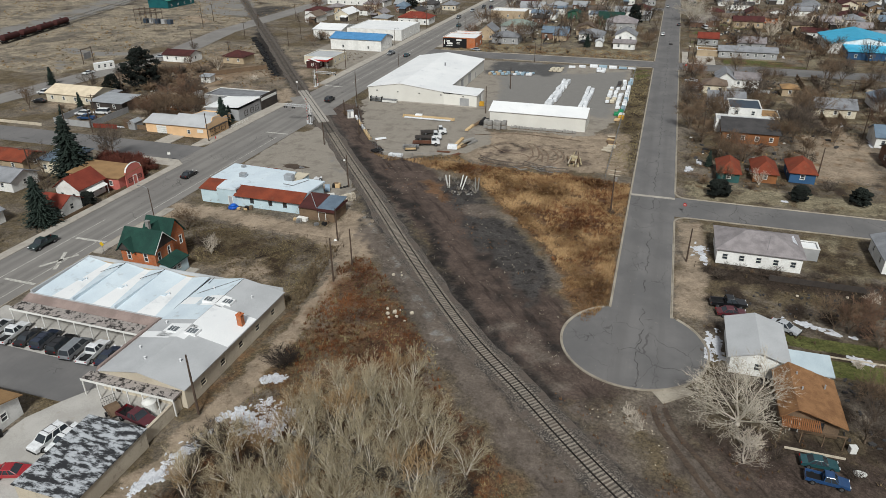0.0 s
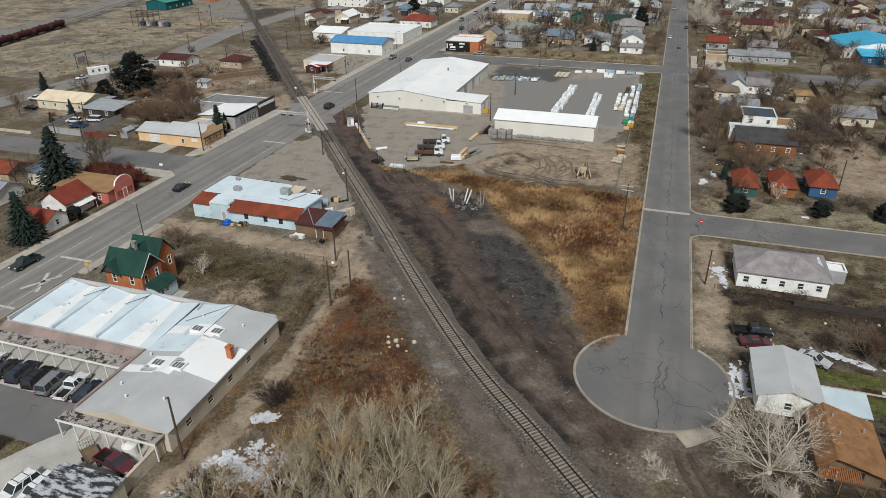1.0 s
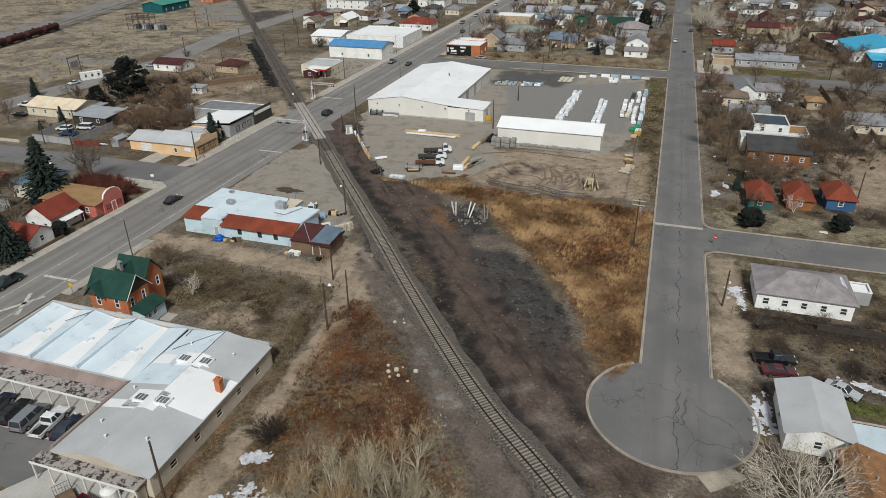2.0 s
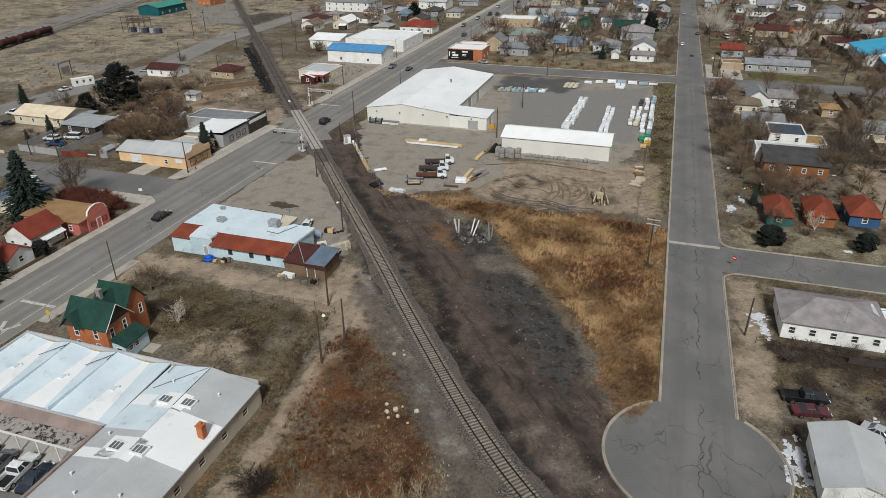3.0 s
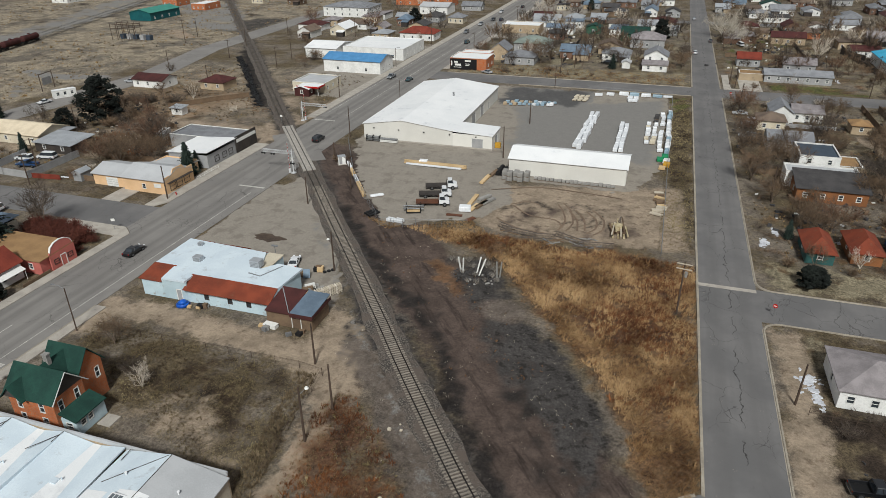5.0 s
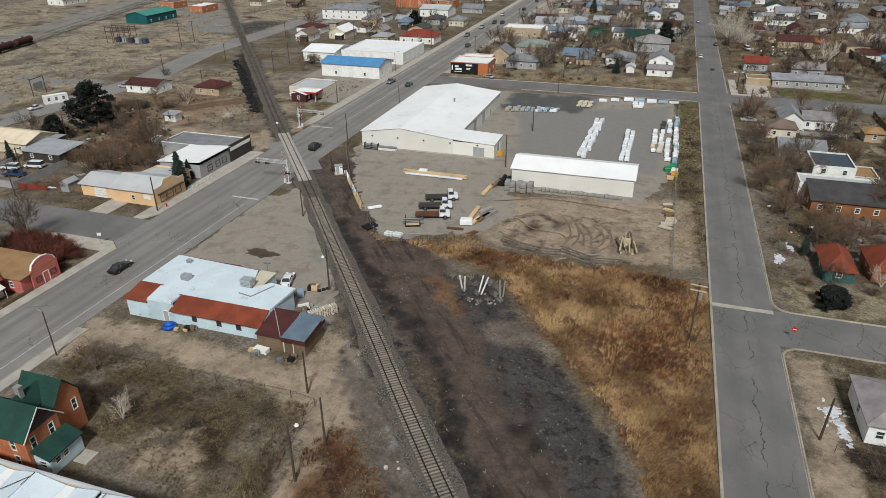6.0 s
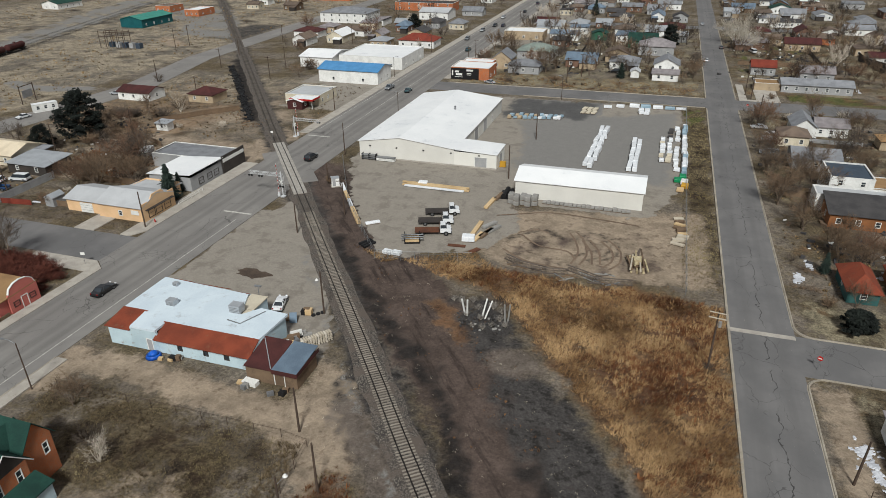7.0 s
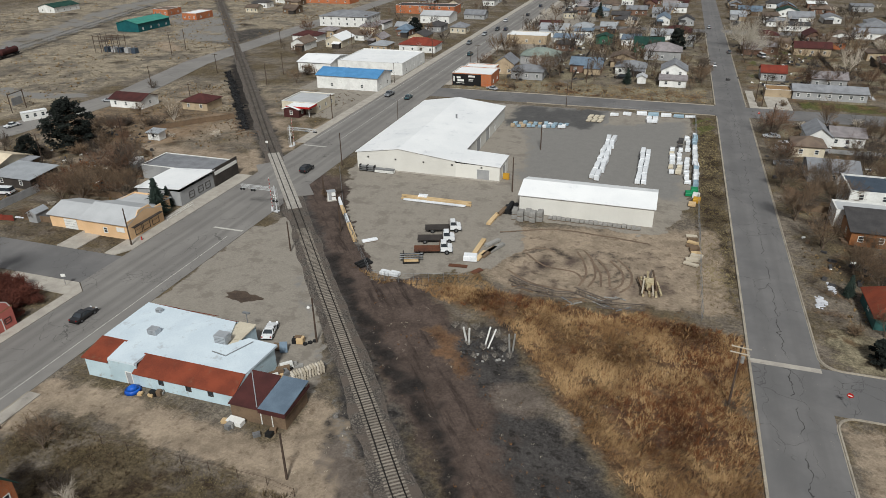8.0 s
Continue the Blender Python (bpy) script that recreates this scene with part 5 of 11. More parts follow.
# low motel with a membrane roof and a long east wing
def motel():
    root = thing("motel", "low pale motel with a white coated roof and carports", "motel", pose(-71.3, -80, 0), "commercial buildings")
    # local origin: north wing x -19.7..6, y 0..13; east wing x 6..19.8, y -13..13
    h = 3.4
    s = Shape()
    wall_panel(s, 25.7, h, [(1.5 + 4.2 * k, 0, 2.5 + 4.2 * k, 2.1) for k in range(6)] + [(2.9 + 4.2 * k, 0.8, 4.6 + 4.2 * k, 2.1) for k in range(6)], pose(-19.7, 0, 0))
    wall_panel(s, 13, h, [(2, 0.9, 4, 2.2), (8, 0.9, 10, 2.2)], pose(-19.7, 13, 0, 0, 0, -90))
    wall_panel(s, 39.5, h, [], pose(19.8, 13, 0, 0, 0, 180))
    part("wall", s, "wall_tan", root)
    for k in range(6):
        door_unit(root, 1.0, 2.1, pose(-19.7 + 1.5 + 4.2 * k, 0, 0), "trim_dark")
        window_unit(root, 1.7, 1.3, pose(-19.7 + 2.9 + 4.2 * k, 0, 0.8), bars=False)
    for a in (2, 8):
        window_unit(root, 2, 1.3, pose(-19.7, 13 - a, 0.9, 0, 0, -90), bars=False)
    # folded membrane between party walls
    xs = [-19.4, -11.2, -3.0, 6.0]
    for a, b in zip(xs, xs[1:]):
        m = (a + b) / 2
        low = [(a, 3.3), (m - 1.0, 3.0), (m + 2.6, 2.95), (b, 3.3)]
        high = [(a, 3.9), (m - 0.2, 3.2), (m + 0.9, 3.2), (b, 3.9)]
        # light and shade of the folds put into colour: white middle, bluer sides
        for k, mat in enumerate(("roof_paleblue", "roof_white", "roof_paleblue")):
            (x0, z0), (x1, z1), (x2, z2), (x3, z3) = low[k], low[k + 1], high[k + 1], high[k]
            p = [(x0, 0.3, z0), (x1, 0.3, z1), (x2, 12.7, z2), (x3, 12.7, z3)]
            part("roof_bay", Shape().add(p + [(x, y, z - 0.2) for x, y, z in p], [(0, 1, 2, 3), (7, 6, 5, 4), (0, 4, 5, 1), (1, 5, 6, 2), (2, 6, 7, 3), (3, 7, 4, 0)]), mat, root)
        part("roof_vent", Shape().rod((m + 0.6, 7, 3.0), (m + 0.6, 7, 3.5), 0.09, n=8).box(m - 0.5, 6.2, 2.9, m + 0.3, 7.0, 3.25), "roof_paleblue", root)
    cap = Shape()
    cap.box(-19.8, -0.05, h, 6, 0.3, h + 0.12).box(-19.8, 12.82, h, 19.8, 13.05, 4.0).box(-19.8, 0.3, h, -19.4, 12.7, 3.95)
    for x in xs[1:3]:
        part("party_wall", Shape().box(x - 0.08, 0.3, h - 0.5, x + 0.08, 12.7, 3.93), "roof_paleblue", root)
    part("parapet_cap", cap, "roof_grey", root, "pale grey parapet")
    # east wing with a low gable roof
    w0, w1, s0 = 6.0, 19.8, -13.0
    s = Shape()
    wall_panel(s, 26 - WALL_T, h, [(3 + 4.6 * k, 1.1, 4.2 + 4.6 * k, 2.2) for k in range(5)], pose(w1, s0 + WALL_T, 0, 0, 0, 90))
    wall_panel(s, w1 - w0, h, [(2, 0, 3, 2.1), (4, 0.9, 5.8, 2.1), (8, 0, 9, 2.1), (10, 0.9, 11.8, 2.1)], pose(w0, s0, 0))
    wall_panel(s, 12.8, h, [(2, 0.9, 4, 2.1), (6, 0, 7, 2.1), (9, 0.9, 11, 2.1)], pose(w0, 0, 0, 0, 0, -90))
    r, g0, mid = 1.3, h, (w0 + w1) / 2
    s.add([(w0, s0, h), (w1, s0, h), (mid, s0, h + r), (w0, s0 + WALL_T, h), (w1, s0 + WALL_T, h), (mid, s0 + WALL_T, h + r)], [(0, 1, 2), (5, 4, 3), (0, 3, 4, 1), (1, 4, 5, 2), (2, 5, 3, 0)])
    part("wing_wall", s, "block", root)
    for k in range(5):
        window_unit(root, 1.2, 1.1, pose(w1, s0 + WALL_T + 3 + 4.6 * k, 1.1, 0, 0, 90), "block")
    for a, kind in ((2, "d"), (4, "w"), (8, "d"), (10, "w")):
        door_unit(root, 1, 2.1, pose(w0 + a, s0, 0), "trim_dark") if kind == "d" else window_unit(root, 1.8, 1.2, pose(w0 + a, s0, 0.9), bars=False)
    for a in (2, 9):
        window_unit(root, 2, 1.2, pose(w0, -a, 0.9, 0, 0, -90), bars=False)
    door_unit(root, 1, 2.1, pose(w0, -6, 0, 0, 0, -90), "trim_dark")
    for xa, za, xb, zb, y0, y1, mat in ((w0 + 0.25, h + 0.05, mid, h + r, s0 - 0.4, -0.2, "roof_grey"), (w0 + 0.25, h + 0.05, mid, h + r, -0.19, 12.65, "roof_paleblue"), (mid, h + r, w1 + 0.45, h - 0.06, s0 - 0.4, 12.65, "roof_grey")):
        q = Shape()
        p = [(xa, y0, za), (xb, y0, zb), (xb, y1, zb), (xa, y1, za)]
        q.add(p + [(x, y, z + 0.15) for x, y, z in p], [(3, 2, 1, 0), (4, 5, 6, 7), (0, 1, 5, 4), (1, 2, 6, 5), (2, 3, 7, 6), (3, 0, 4, 7)])
        part("wing_roof", q, mat, root, "pale grey rolled roofing" if mat == "roof_grey" else "white coated roof slope")
    for xs0, y0, xs1, y1, z0, z1 in ((mid, 4.5, mid, 12.6, h + r + 0.17, h + r + 0.17), (mid - 0.3, 12.5, 7.2, 7.6, h + r + 0.1, h + 0.42), (7.0, 12.6, 7.0, 10.9, h + 0.6, h + 0.45), (-3.0, 12.6, -3.0, 10.7, 3.97, 3.97), (-11.2, 12.6, -11.2, 10.7, 3.97, 3.97), (-5.5, 9.2, -3.1, 12.0, 3.55, 3.92), (-13.7, 9.2, -11.3, 12.0, 3.55, 3.92)):
        part("roof_seam", Shape().rod((xs0, y0, z0), (xs1, y1, z1), 0.045, n=5), "trim_dark", root, "dark tarred roof seam")

    def on_slope(x):
        return h + 0.05 + (x - w0 - 0.25) / (mid - w0 - 0.25) * (r - 0.05) if x < mid else h + r - (x - mid) / (w1 + 0.45 - mid) * (r + 0.06)

    def patch(x0, y0, x1, y1):
        q = Shape()
        e = 0.156
        cuts = sorted({x0, x1, *([mid] if x0 < mid < x1 else [])})
        for a, b in zip(cuts, cuts[1:]):
            p = [(a, y0, on_slope(a) + e), (b, y0, on_slope(b) + e), (b, y1, on_slope(b) + e), (a, y1, on_slope(a) + e)]
            q.add(p + [(x, y, z + 0.012) for x, y, z in p], [(4, 5, 6, 7), (0, 1, 5, 4), (1, 2, 6, 5), (2, 3, 7, 6), (3, 0, 4, 7)])
        part("roof_patch", q, "roof_white", root, "bright white coated roof patch")

    patch(w0 + 0.3, -5.2, 11.6, -3.6)
    patch(9.2, -4.9, mid + 1.2, -1.4)
    patch(mid + 0.1, -3.4, w1 + 0.35, 4.2)
    patch(10.4, 4.0, mid + 1.4, 7.0)
    patch(w0 + 0.3, 4.3, 9.2, 6.4)
    for x, y in ((11.1, -3.2), (14.2, -3.0), (11.2, 5.4), (14.4, 5.6)):
        sl = Shape().box(x - 0.9, y - 0.75, on_slope(x) - 0.1, x + 0.9, y + 0.75, on_slope(x) + 0.42)
        sky_l = part("skylight", sl, "roof_white", root, "white skylight curb")
        part("pane", Shape().box(x - 0.7, y - 0.55, on_slope(x) + 0.424, x + 0.7, y + 0.55, on_slope(x) + 0.47), "skylight", sky_l)
        for e in (-0.24, 0.24):
            part("bar", Shape().box(x + e - 0.03, y - 0.55, on_slope(x) + 0.474, x + e + 0.03, y + 0.55, on_slope(x) + 0.5), "roof_white", sky_l)
    c = Shape().box(18.6, 1.5, 3.2, 19.4, 2.3, 5.5).box(18.52, 1.42, 5.5, 19.48, 2.38, 5.65).rod((19, 1.9, 5.65), (19, 1.9, 6.0), 0.22, 0.18, n=8)
    part("chimney", c, "brick", root, "red brick chimney")
    for x, y in ((9, -8), (12, -10.5), (16.5, -9), (8.3, -1.4), (16.8, 8.5), (9.5, 9)):
        part("roof_vent", Shape().rod((x, y, on_slope(x) - 0.05), (x, y, on_slope(x) + 0.5), 0.09, n=8).rod((x, y, on_slope(x) + 0.5), (x, y, on_slope(x) + 0.58), 0.16, n=8), "roof_white", root)
    # brown mansard strip along the court
    part("mansard", Shape().add([(5.3, -12.9, 2.9), (5.3, -0.3, 2.9), (5.9, -0.3, 3.9), (5.9, -12.9, 3.9), (6.25, -12.9, 3.9), (6.25, -0.3, 3.9), (6.25, -0.3, 2.9), (6.25, -12.9, 2.9)],
                                [(0, 1, 2, 3), (3, 2, 5, 4), (4, 5, 6, 7), (0, 3, 4, 7), (1, 6, 5, 2), (0, 7, 6, 1)]), "roof_plum", root, "weathered mauve shingled mansard")
    # carports
    def carport(name, x0, y0, x1, y1, posts):
        cp = part(name, Shape().box(x0, y0, 2.72, x1, y1, 2.9), "roof_patchy", root, "flat carport roof with flaking dark covering")
        fascia = Shape().box(x0 - 0.05, y0 - 0.05, 2.6, x1 + 0.05, y0 - 0.002, 2.95)
        part("fascia", fascia, "trim_white", cp)
        for k in range(posts):
            x = x0 + 0.1 + (x1 - x0 - 0.2) * k / (posts - 1)
            part("post", Shape().box(x - 0.07, y0 + 0.05, 0, x + 0.07, y0 + 0.19, 2.72), "trim_white", cp)

    carport("carport", -20, -3.9, 5.2, -1.52, 9)
    p = [(-19.9, -1.5, 2.95), (5.2, -1.5, 2.95), (5.9, -0.06, 3.56), (-19.8, -0.06, 3.56)]
    part("mansard", Shape().add(p + [(x, y, z - 0.25) for x, y, z in p], [(0, 1, 2, 3), (7, 6, 5, 4), (0, 4, 5, 1), (1, 5, 6, 2), (2, 6, 7, 3), (3, 7, 4, 0)]), "roof_plum", root, "weathered mauve shingled mansard")
    carport("porch_roof", 4.5, -14.9, 19.4, -13.05, 7)


motel()


# brick house with a green roof
def green_house():
    root = thing("brick_house", "two-storey orange brick house with green shingle roof", "house", pose(-81.9, -62.3, 0) @ Matrix.Diagonal((0.87, 0.8, 1.03, 1)), "houses")
    h = 5.3
    spots = []

    def side(s, length, m, holes):
        wall_panel(s, length, h, holes, m)
        for a, z, b, t in holes:
            spots.append((b - a, t - z, m @ pose(a, 0, z)))

    up = lambda a: (a, 3.1, a + 0.9, 4.7)
    low = lambda a: (a, 0.8, a + 0.95, 2.3)
    for length, m, holes in ((8.4, pose(-4.2, -3.2, 0), [up(1.5), up(5.6), low(1.5), low(5.6)]), (6.4 - 2 * WALL_T, pose(4.2, -3.2 + WALL_T, 0, 0, 0, 90), [up(0.7), up(4.0), low(0.7)]), (6.4 - 2 * WALL_T, pose(-4.2, 3.2 - WALL_T, 0, 0, 0, -90), [up(1.4), up(4.0), low(2.6)])):
        s = Shape()
        side(s, length, m, holes)
        part("wall", s, "brick", root)
    for length, m, holes in ((5.2, pose(3.2, 3.22, 0, 0, 0, 90), [up(3.4)]), (6.4 - 2 * WALL_T, pose(3.2 - WALL_T, 8.42, 0, 0, 0, 180), [up(1.2), up(4.0), low(2.4)]), (5.2, pose(-3.2, 8.42, 0, 0, 0, -90), [up(2.0), low(2.0)])):
        s = Shape()
        side(s, length, m, holes)
        part("rear_wall", s, "brick", root)
    for w, t, m in spots:
        window_unit(root, w, t, m)
    part("roof", gable_roof(8.4, 6.4, h, 2.7, "x", 0.5), "roof_green", root)
    part("rear_roof", gable_roof(6.4, 5.2, h + 0.25, 2.7, "x", 0.45), "roof_green", root).matrix_local = pose(0, 5.9, 0)
    part("link_roof", gable_roof(3.4, 7.0, h + 0.5, 1.9, "y", 0.1), "roof_green", root).matrix_local = pose(-0.4, 3.2, 0)
    part("front_roof", gable_roof(3.4, 4.2, h - 0.1, 1.6, "y", 0.4), "roof_green", root).matrix_local = pose(-2.3, -2.0, 0)
    # gable ends take a dark colour that includes the shade below the eaves
    for e in (-1, 1):
        g = Shape()
        q = [(e * 4.2, -3.2, h), (e * 4.2, 3.2, h), (e * 4.2, 0, h + 2.7)]
        g.add(q + [(x - e * 0.2, y, z) for x, y, z in q], [(0, 1, 2), (5, 4, 3), (0, 3, 4, 1), (1, 4, 5, 2), (2, 5, 3, 0)])
        part("gable", g, "trim_dark", root, "dark shingled gable end with eave shade in its colour")
    g = Shape()
    q = [(-4.0, -4.06, h - 0.1), (-0.6, -4.06, h - 0.1), (-2.3, -4.06, h + 1.5)]
    g.add(q + [(x, y + 0.2, z) for x, y, z in q], [(0, 1, 2), (5, 4, 3), (0, 3, 4, 1), (1, 4, 5, 2), (2, 5, 3, 0)])
    part("gable", g, "trim_dark", root, "dark shingled gable end with eave shade in its colour")
    for e in (-1, 1):
        g = Shape()
        q = [(e * 3.2, 3.3, h), (e * 3.2, 8.42, h), (e * 3.2, 8.42, h + 0.25), (e * 3.2, 5.9, h + 2.9), (e * 3.2, 3.3, h + 0.25)]
        g.add(q + [(x - e * 0.2, y, z) for x, y, z in q], [(0, 1, 2, 3, 4), (9, 8, 7, 6, 5), (0, 5, 6, 1), (1, 6, 7, 2), (2, 7, 8, 3), (3, 8, 9, 4), (4, 9, 5, 0)])
        part("rear_gable", g, "brick", root)
    fascia = Shape()
    for x in (4.72,):
        for y0, y1, z0, z1 in ((-3.7, 0, h - 0.4, h + 2.72), (0, 3.7, h + 2.72, h - 0.4)):
            fascia.rod((x, y0, z0), (x, y1, z1), 0.08, n=5)
    part("bargeboard", fascia, "trim_white", root)
    c = Shape().box(-0.7, 1.6, 6.2, 0.1, 2.3, 8.7).box(-0.78, 1.52, 8.7, 0.18, 2.38, 8.9)
    part("chimney", c, "stone", root, "pale grey chimney")
    for length, holes, m in ((2.7, [(0.8, 0.9, 2.0, 1.9)], pose(4.22, -2.6, 0)), (6.0 - 2 * WALL_T, [(0.7, 1.1, 1.7, 2.0), (2.2, 1.1, 3.2, 2.0)], pose(6.92, -2.6 + WALL_T, 0, 0, 0, 90)), (2.7, [], pose(6.92, 3.4, 0, 0, 0, 180))):
        s = Shape()
        wall_panel(s, length, 2.4, holes, m)
        part("annex_wall", s, "wall_blue", root, "pale teal boarded lean-to wall")
    for a in (0.7, 2.2):
        window_unit(root, 1.0, 0.9, pose(6.92, -2.6 + WALL_T + a, 1.1, 0, 0, 90))
    window_unit(root, 1.2, 1.0, pose(5.02, -2.6, 0.9))
    q = Shape()
    p = [(4.24, -2.9, 3.1), (7.25, -2.9, 2.3), (7.25, 3.7, 2.3), (4.24, 3.7, 3.1)]
    q.add(p + [(x, y, z + 0.14) for x, y, z in p], [(3, 2, 1, 0), (4, 5, 6, 7), (0, 1, 5, 4), (1, 2, 6, 5), (2, 3, 7, 6), (3, 0, 4, 7)])
    part("annex_roof", q, "roof_green", root)
    part("step", Shape().box(7.3, 0.6, -0.05, 9.6, 3.2, 0.12), "concrete", root)


green_house()


# long white tavern with red awnings
def tavern():
    root = thing("tavern", "low pale blue block tavern with white roof and red eaves", "tavern", pose(-92.4, -32.2, 0), "commercial buildings")
    h = 3.7

    def side(*panel):
        s = Shape()
        wall_panel(s, *panel)
        part("wall", s, "wall_blue", root)

    holes = [(12.6, 1.1, 13.4, 2.5), (17.2, 1.1, 18.0, 2.5), (20.8, 1.1, 21.6, 2.5)]
    side(4.2, 3.2, [], pose(0, 0, 0))
    side(5.0, h, [(2.8, 0, 3.8, 2.1)], pose(4.2, 0, 0))
    side(16.4, 2.85, [(a - 9.2, z, b - 9.2, t) for a, z, b, t in holes], pose(9.2, 0, 0))
    side(2.1, 2.85, [], pose(25.6, WALL_T, 0, 0, 0, 90))
    side(7.26, h, [(1.9, 0, 2.9, 2.1)], pose(25.6, WALL_T + 2.1, 0, 0, 0, 90))
    side(5.8, h, [], pose(25.6, 9.8, 0, 0, 0, 180))
    side(4.2 - WALL_T, 3.5, [], pose(19.8, 9.8, 0, 0, 0, 90))
    side(3.0, 3.5, [], pose(19.8, 14.0, 0, 0, 0, 180))
    side(16.8, h, [], pose(16.8, 14.0, 0, 0, 0, 180))
    side(9.6, h, [(2, 0.9, 4, 2.3), (6, 0, 7, 2.1)], pose(0, 13.8, 0, 0, 0, -90))
    side(4.0, 3.2, [(0.6, 0.9, 2.6, 2.3)], pose(0, 4.2, 0, 0, 0, -90))
    for e in (9.2, 25.38):
        s = Shape()
        s.add([(x, y, z) for x in (e, e + 0.2) for y, z in ((0.02, 2.85), (2.3, 2.85), (2.3, 3.95))], [(0, 2, 1), (3, 4, 5), (0, 1, 4, 3), (1, 2, 5, 4), (2, 0, 3, 5)])
        part("eave_gable", s, "wall_blue", root)
    for a, z, b, t in holes:
        window_unit(root, b - a, t - z, pose(a, 0, z), "trim_dark")
    door_unit(root, 1, 2.1, pose(7, 0, 0), "wall_grey")
    door_unit(root, 1, 2.1, pose(25.6, WALL_T + 4, 0, 0, 0, 90), "trim_dark")
    for a in (2, 10.2):
        window_unit(root, 2, 1.4, pose(0, 13.8 - a, 0.9, 0, 0, -90))
    door_unit(root, 1, 2.1, pose(0, 13.8 - 6, 0, 0, 0, -90), "trim_dark")
    r = Shape().prism([(-0.25, 4.4), (3.9, 4.1), (4.5, -0.15), (9.1, -0.15), (9.2, 2.3), (25.5, 2.3), (26.1, 9.9), (21.2, 10.2), (19.0, 7.6), (16.8, 13.4), (-0.25, 14.3)], h, h + 0.35)
    part("roof", r, "roof_paleblue", root, "white coated roof with grey seams")
    part("rear_roof", Shape().box(16.9, 7.4, 3.52, 19.95, 14.15, 3.69), "wall_cream", root, "lower cream roof of the rear room")
    for x, y, t, u in ((6, 6.5, 1.5, 0.9), (17.0, 7.6, 1.9, 1.3), (3, 12, 0.9, 0.6)):
        c = part("cooler", Shape().box(x, y, h + 0.352, x + t, y + t * 0.8, h + 0.352 + u), "roof_tin", root, "rooftop evaporative cooler")
        for k in range(4):
            part("louvre", Shape().box(x + 0.1, y - 0.03, h + 0.47 + u * 0.2 * k, x + t - 0.1, y - 0.002, h + 0.54 + u * 0.2 * k), "steel", c)
    pipe = Shape().rod((18.0, 5.6, h + 0.45), (20.5, 5.2, h + 0.45), 0.09).rod((20.5, 5.2, h + 0.45), (22.4, 9.4, h + 0.45), 0.07)
    part("pipe", pipe, "steel", root)

    def awning(x0, x1, y_in, z_in, y_out, z_out, name="awning"):
        a = Shape()
        p = [(x0, y_out, z_out), (x1, y_out, z_out), (x1, y_in, z_in), (x0, y_in, z_in)]
        a.add(p + [(x, y, z - 0.12) for x, y, z in p], [(0, 1, 2, 3), (7, 6, 5, 4), (0, 4, 5, 1), (1, 5, 6, 2), (2, 6, 7, 3), (3, 7, 4, 0)])
        part(name, a, "roof_rust", root, "sloping rust-red shingle eave")

    awning(8.9, 25.6, 2.4, 4.14, -0.75, 2.75)
    awning(-0.35, 4.3, 4.3, 4.1, -0.3, 3.3)
    awning(-0.2, 4.9, 14.3, 4.02, 15.2, 3.3)
    awning(5.2, 12.6, 14.1, 4.02, 14.9, 3.45)
    awning(12.9, 16.7, 13.6, 4.02, 14.3, 3.5)
    # eastern shed with the tin lid
    s = Shape()
    wall_panel(s, 8.2, 2.6, [(4.6, 0, 6.2, 2.0)], pose(25.64, -1.8, 0))
    wall_panel(s, 5.4, 2.6, [], pose(33.84, -1.8 + WALL_T, 0, 0, 0, 90))
    wall_panel(s, 8.2, 2.6, [], pose(33.84, 4.0, 0, 0, 0, 180))
    part("lean_to_wall", s, "wall_wood", root, "brown board lean-to")
    door_unit(root, 1.6, 2.0, pose(30.24, -1.8, 0), "wall_wood")
    q = Shape()
    p = [(25.66, -2.2, 2.62), (30.2, -2.2, 2.62), (30.2, 4.0, 3.6), (25.66, 4.0, 3.6)]
    q.add(p + [(x, y, z + 0.14) for x, y, z in p], [(3, 2, 1, 0), (4, 5, 6, 7), (0, 1, 5, 4), (1, 2, 6, 5), (2, 3, 7, 6), (3, 0, 4, 7)])
    part("lean_to_roof", q, "roof_maroon", root)
    part("flashing", Shape().rod((25.8, 3.6, 3.75), (29.9, -1.9, 2.9), 0.07, n=6), "roof_tin", root)
    q = Shape()
    p = [(30.24, -2.3, 3.0), (34.2, -2.3, 3.0), (34.2, 4.3, 3.45), (30.24, 4.3, 3.45)]
    q.add(p + [(x, y, z + 0.1) for x, y, z in p], [(3, 2, 1, 0), (4, 5, 6, 7), (0, 1, 5, 4), (1, 2, 6, 5), (2, 3, 7, 6), (3, 0, 4, 7)])
    part("tin_roof", q, "roof_bluetin", root, "blue-grey sheet metal roof")
    part("tin_fascia", Shape().box(30.2, -2.34, 2.35, 34.24, -2.302, 3.06).box(34.2, -2.3, 2.5, 34.24, 4.3, 3.1), "roof_maroon", root)


tavern()

H = "gable"
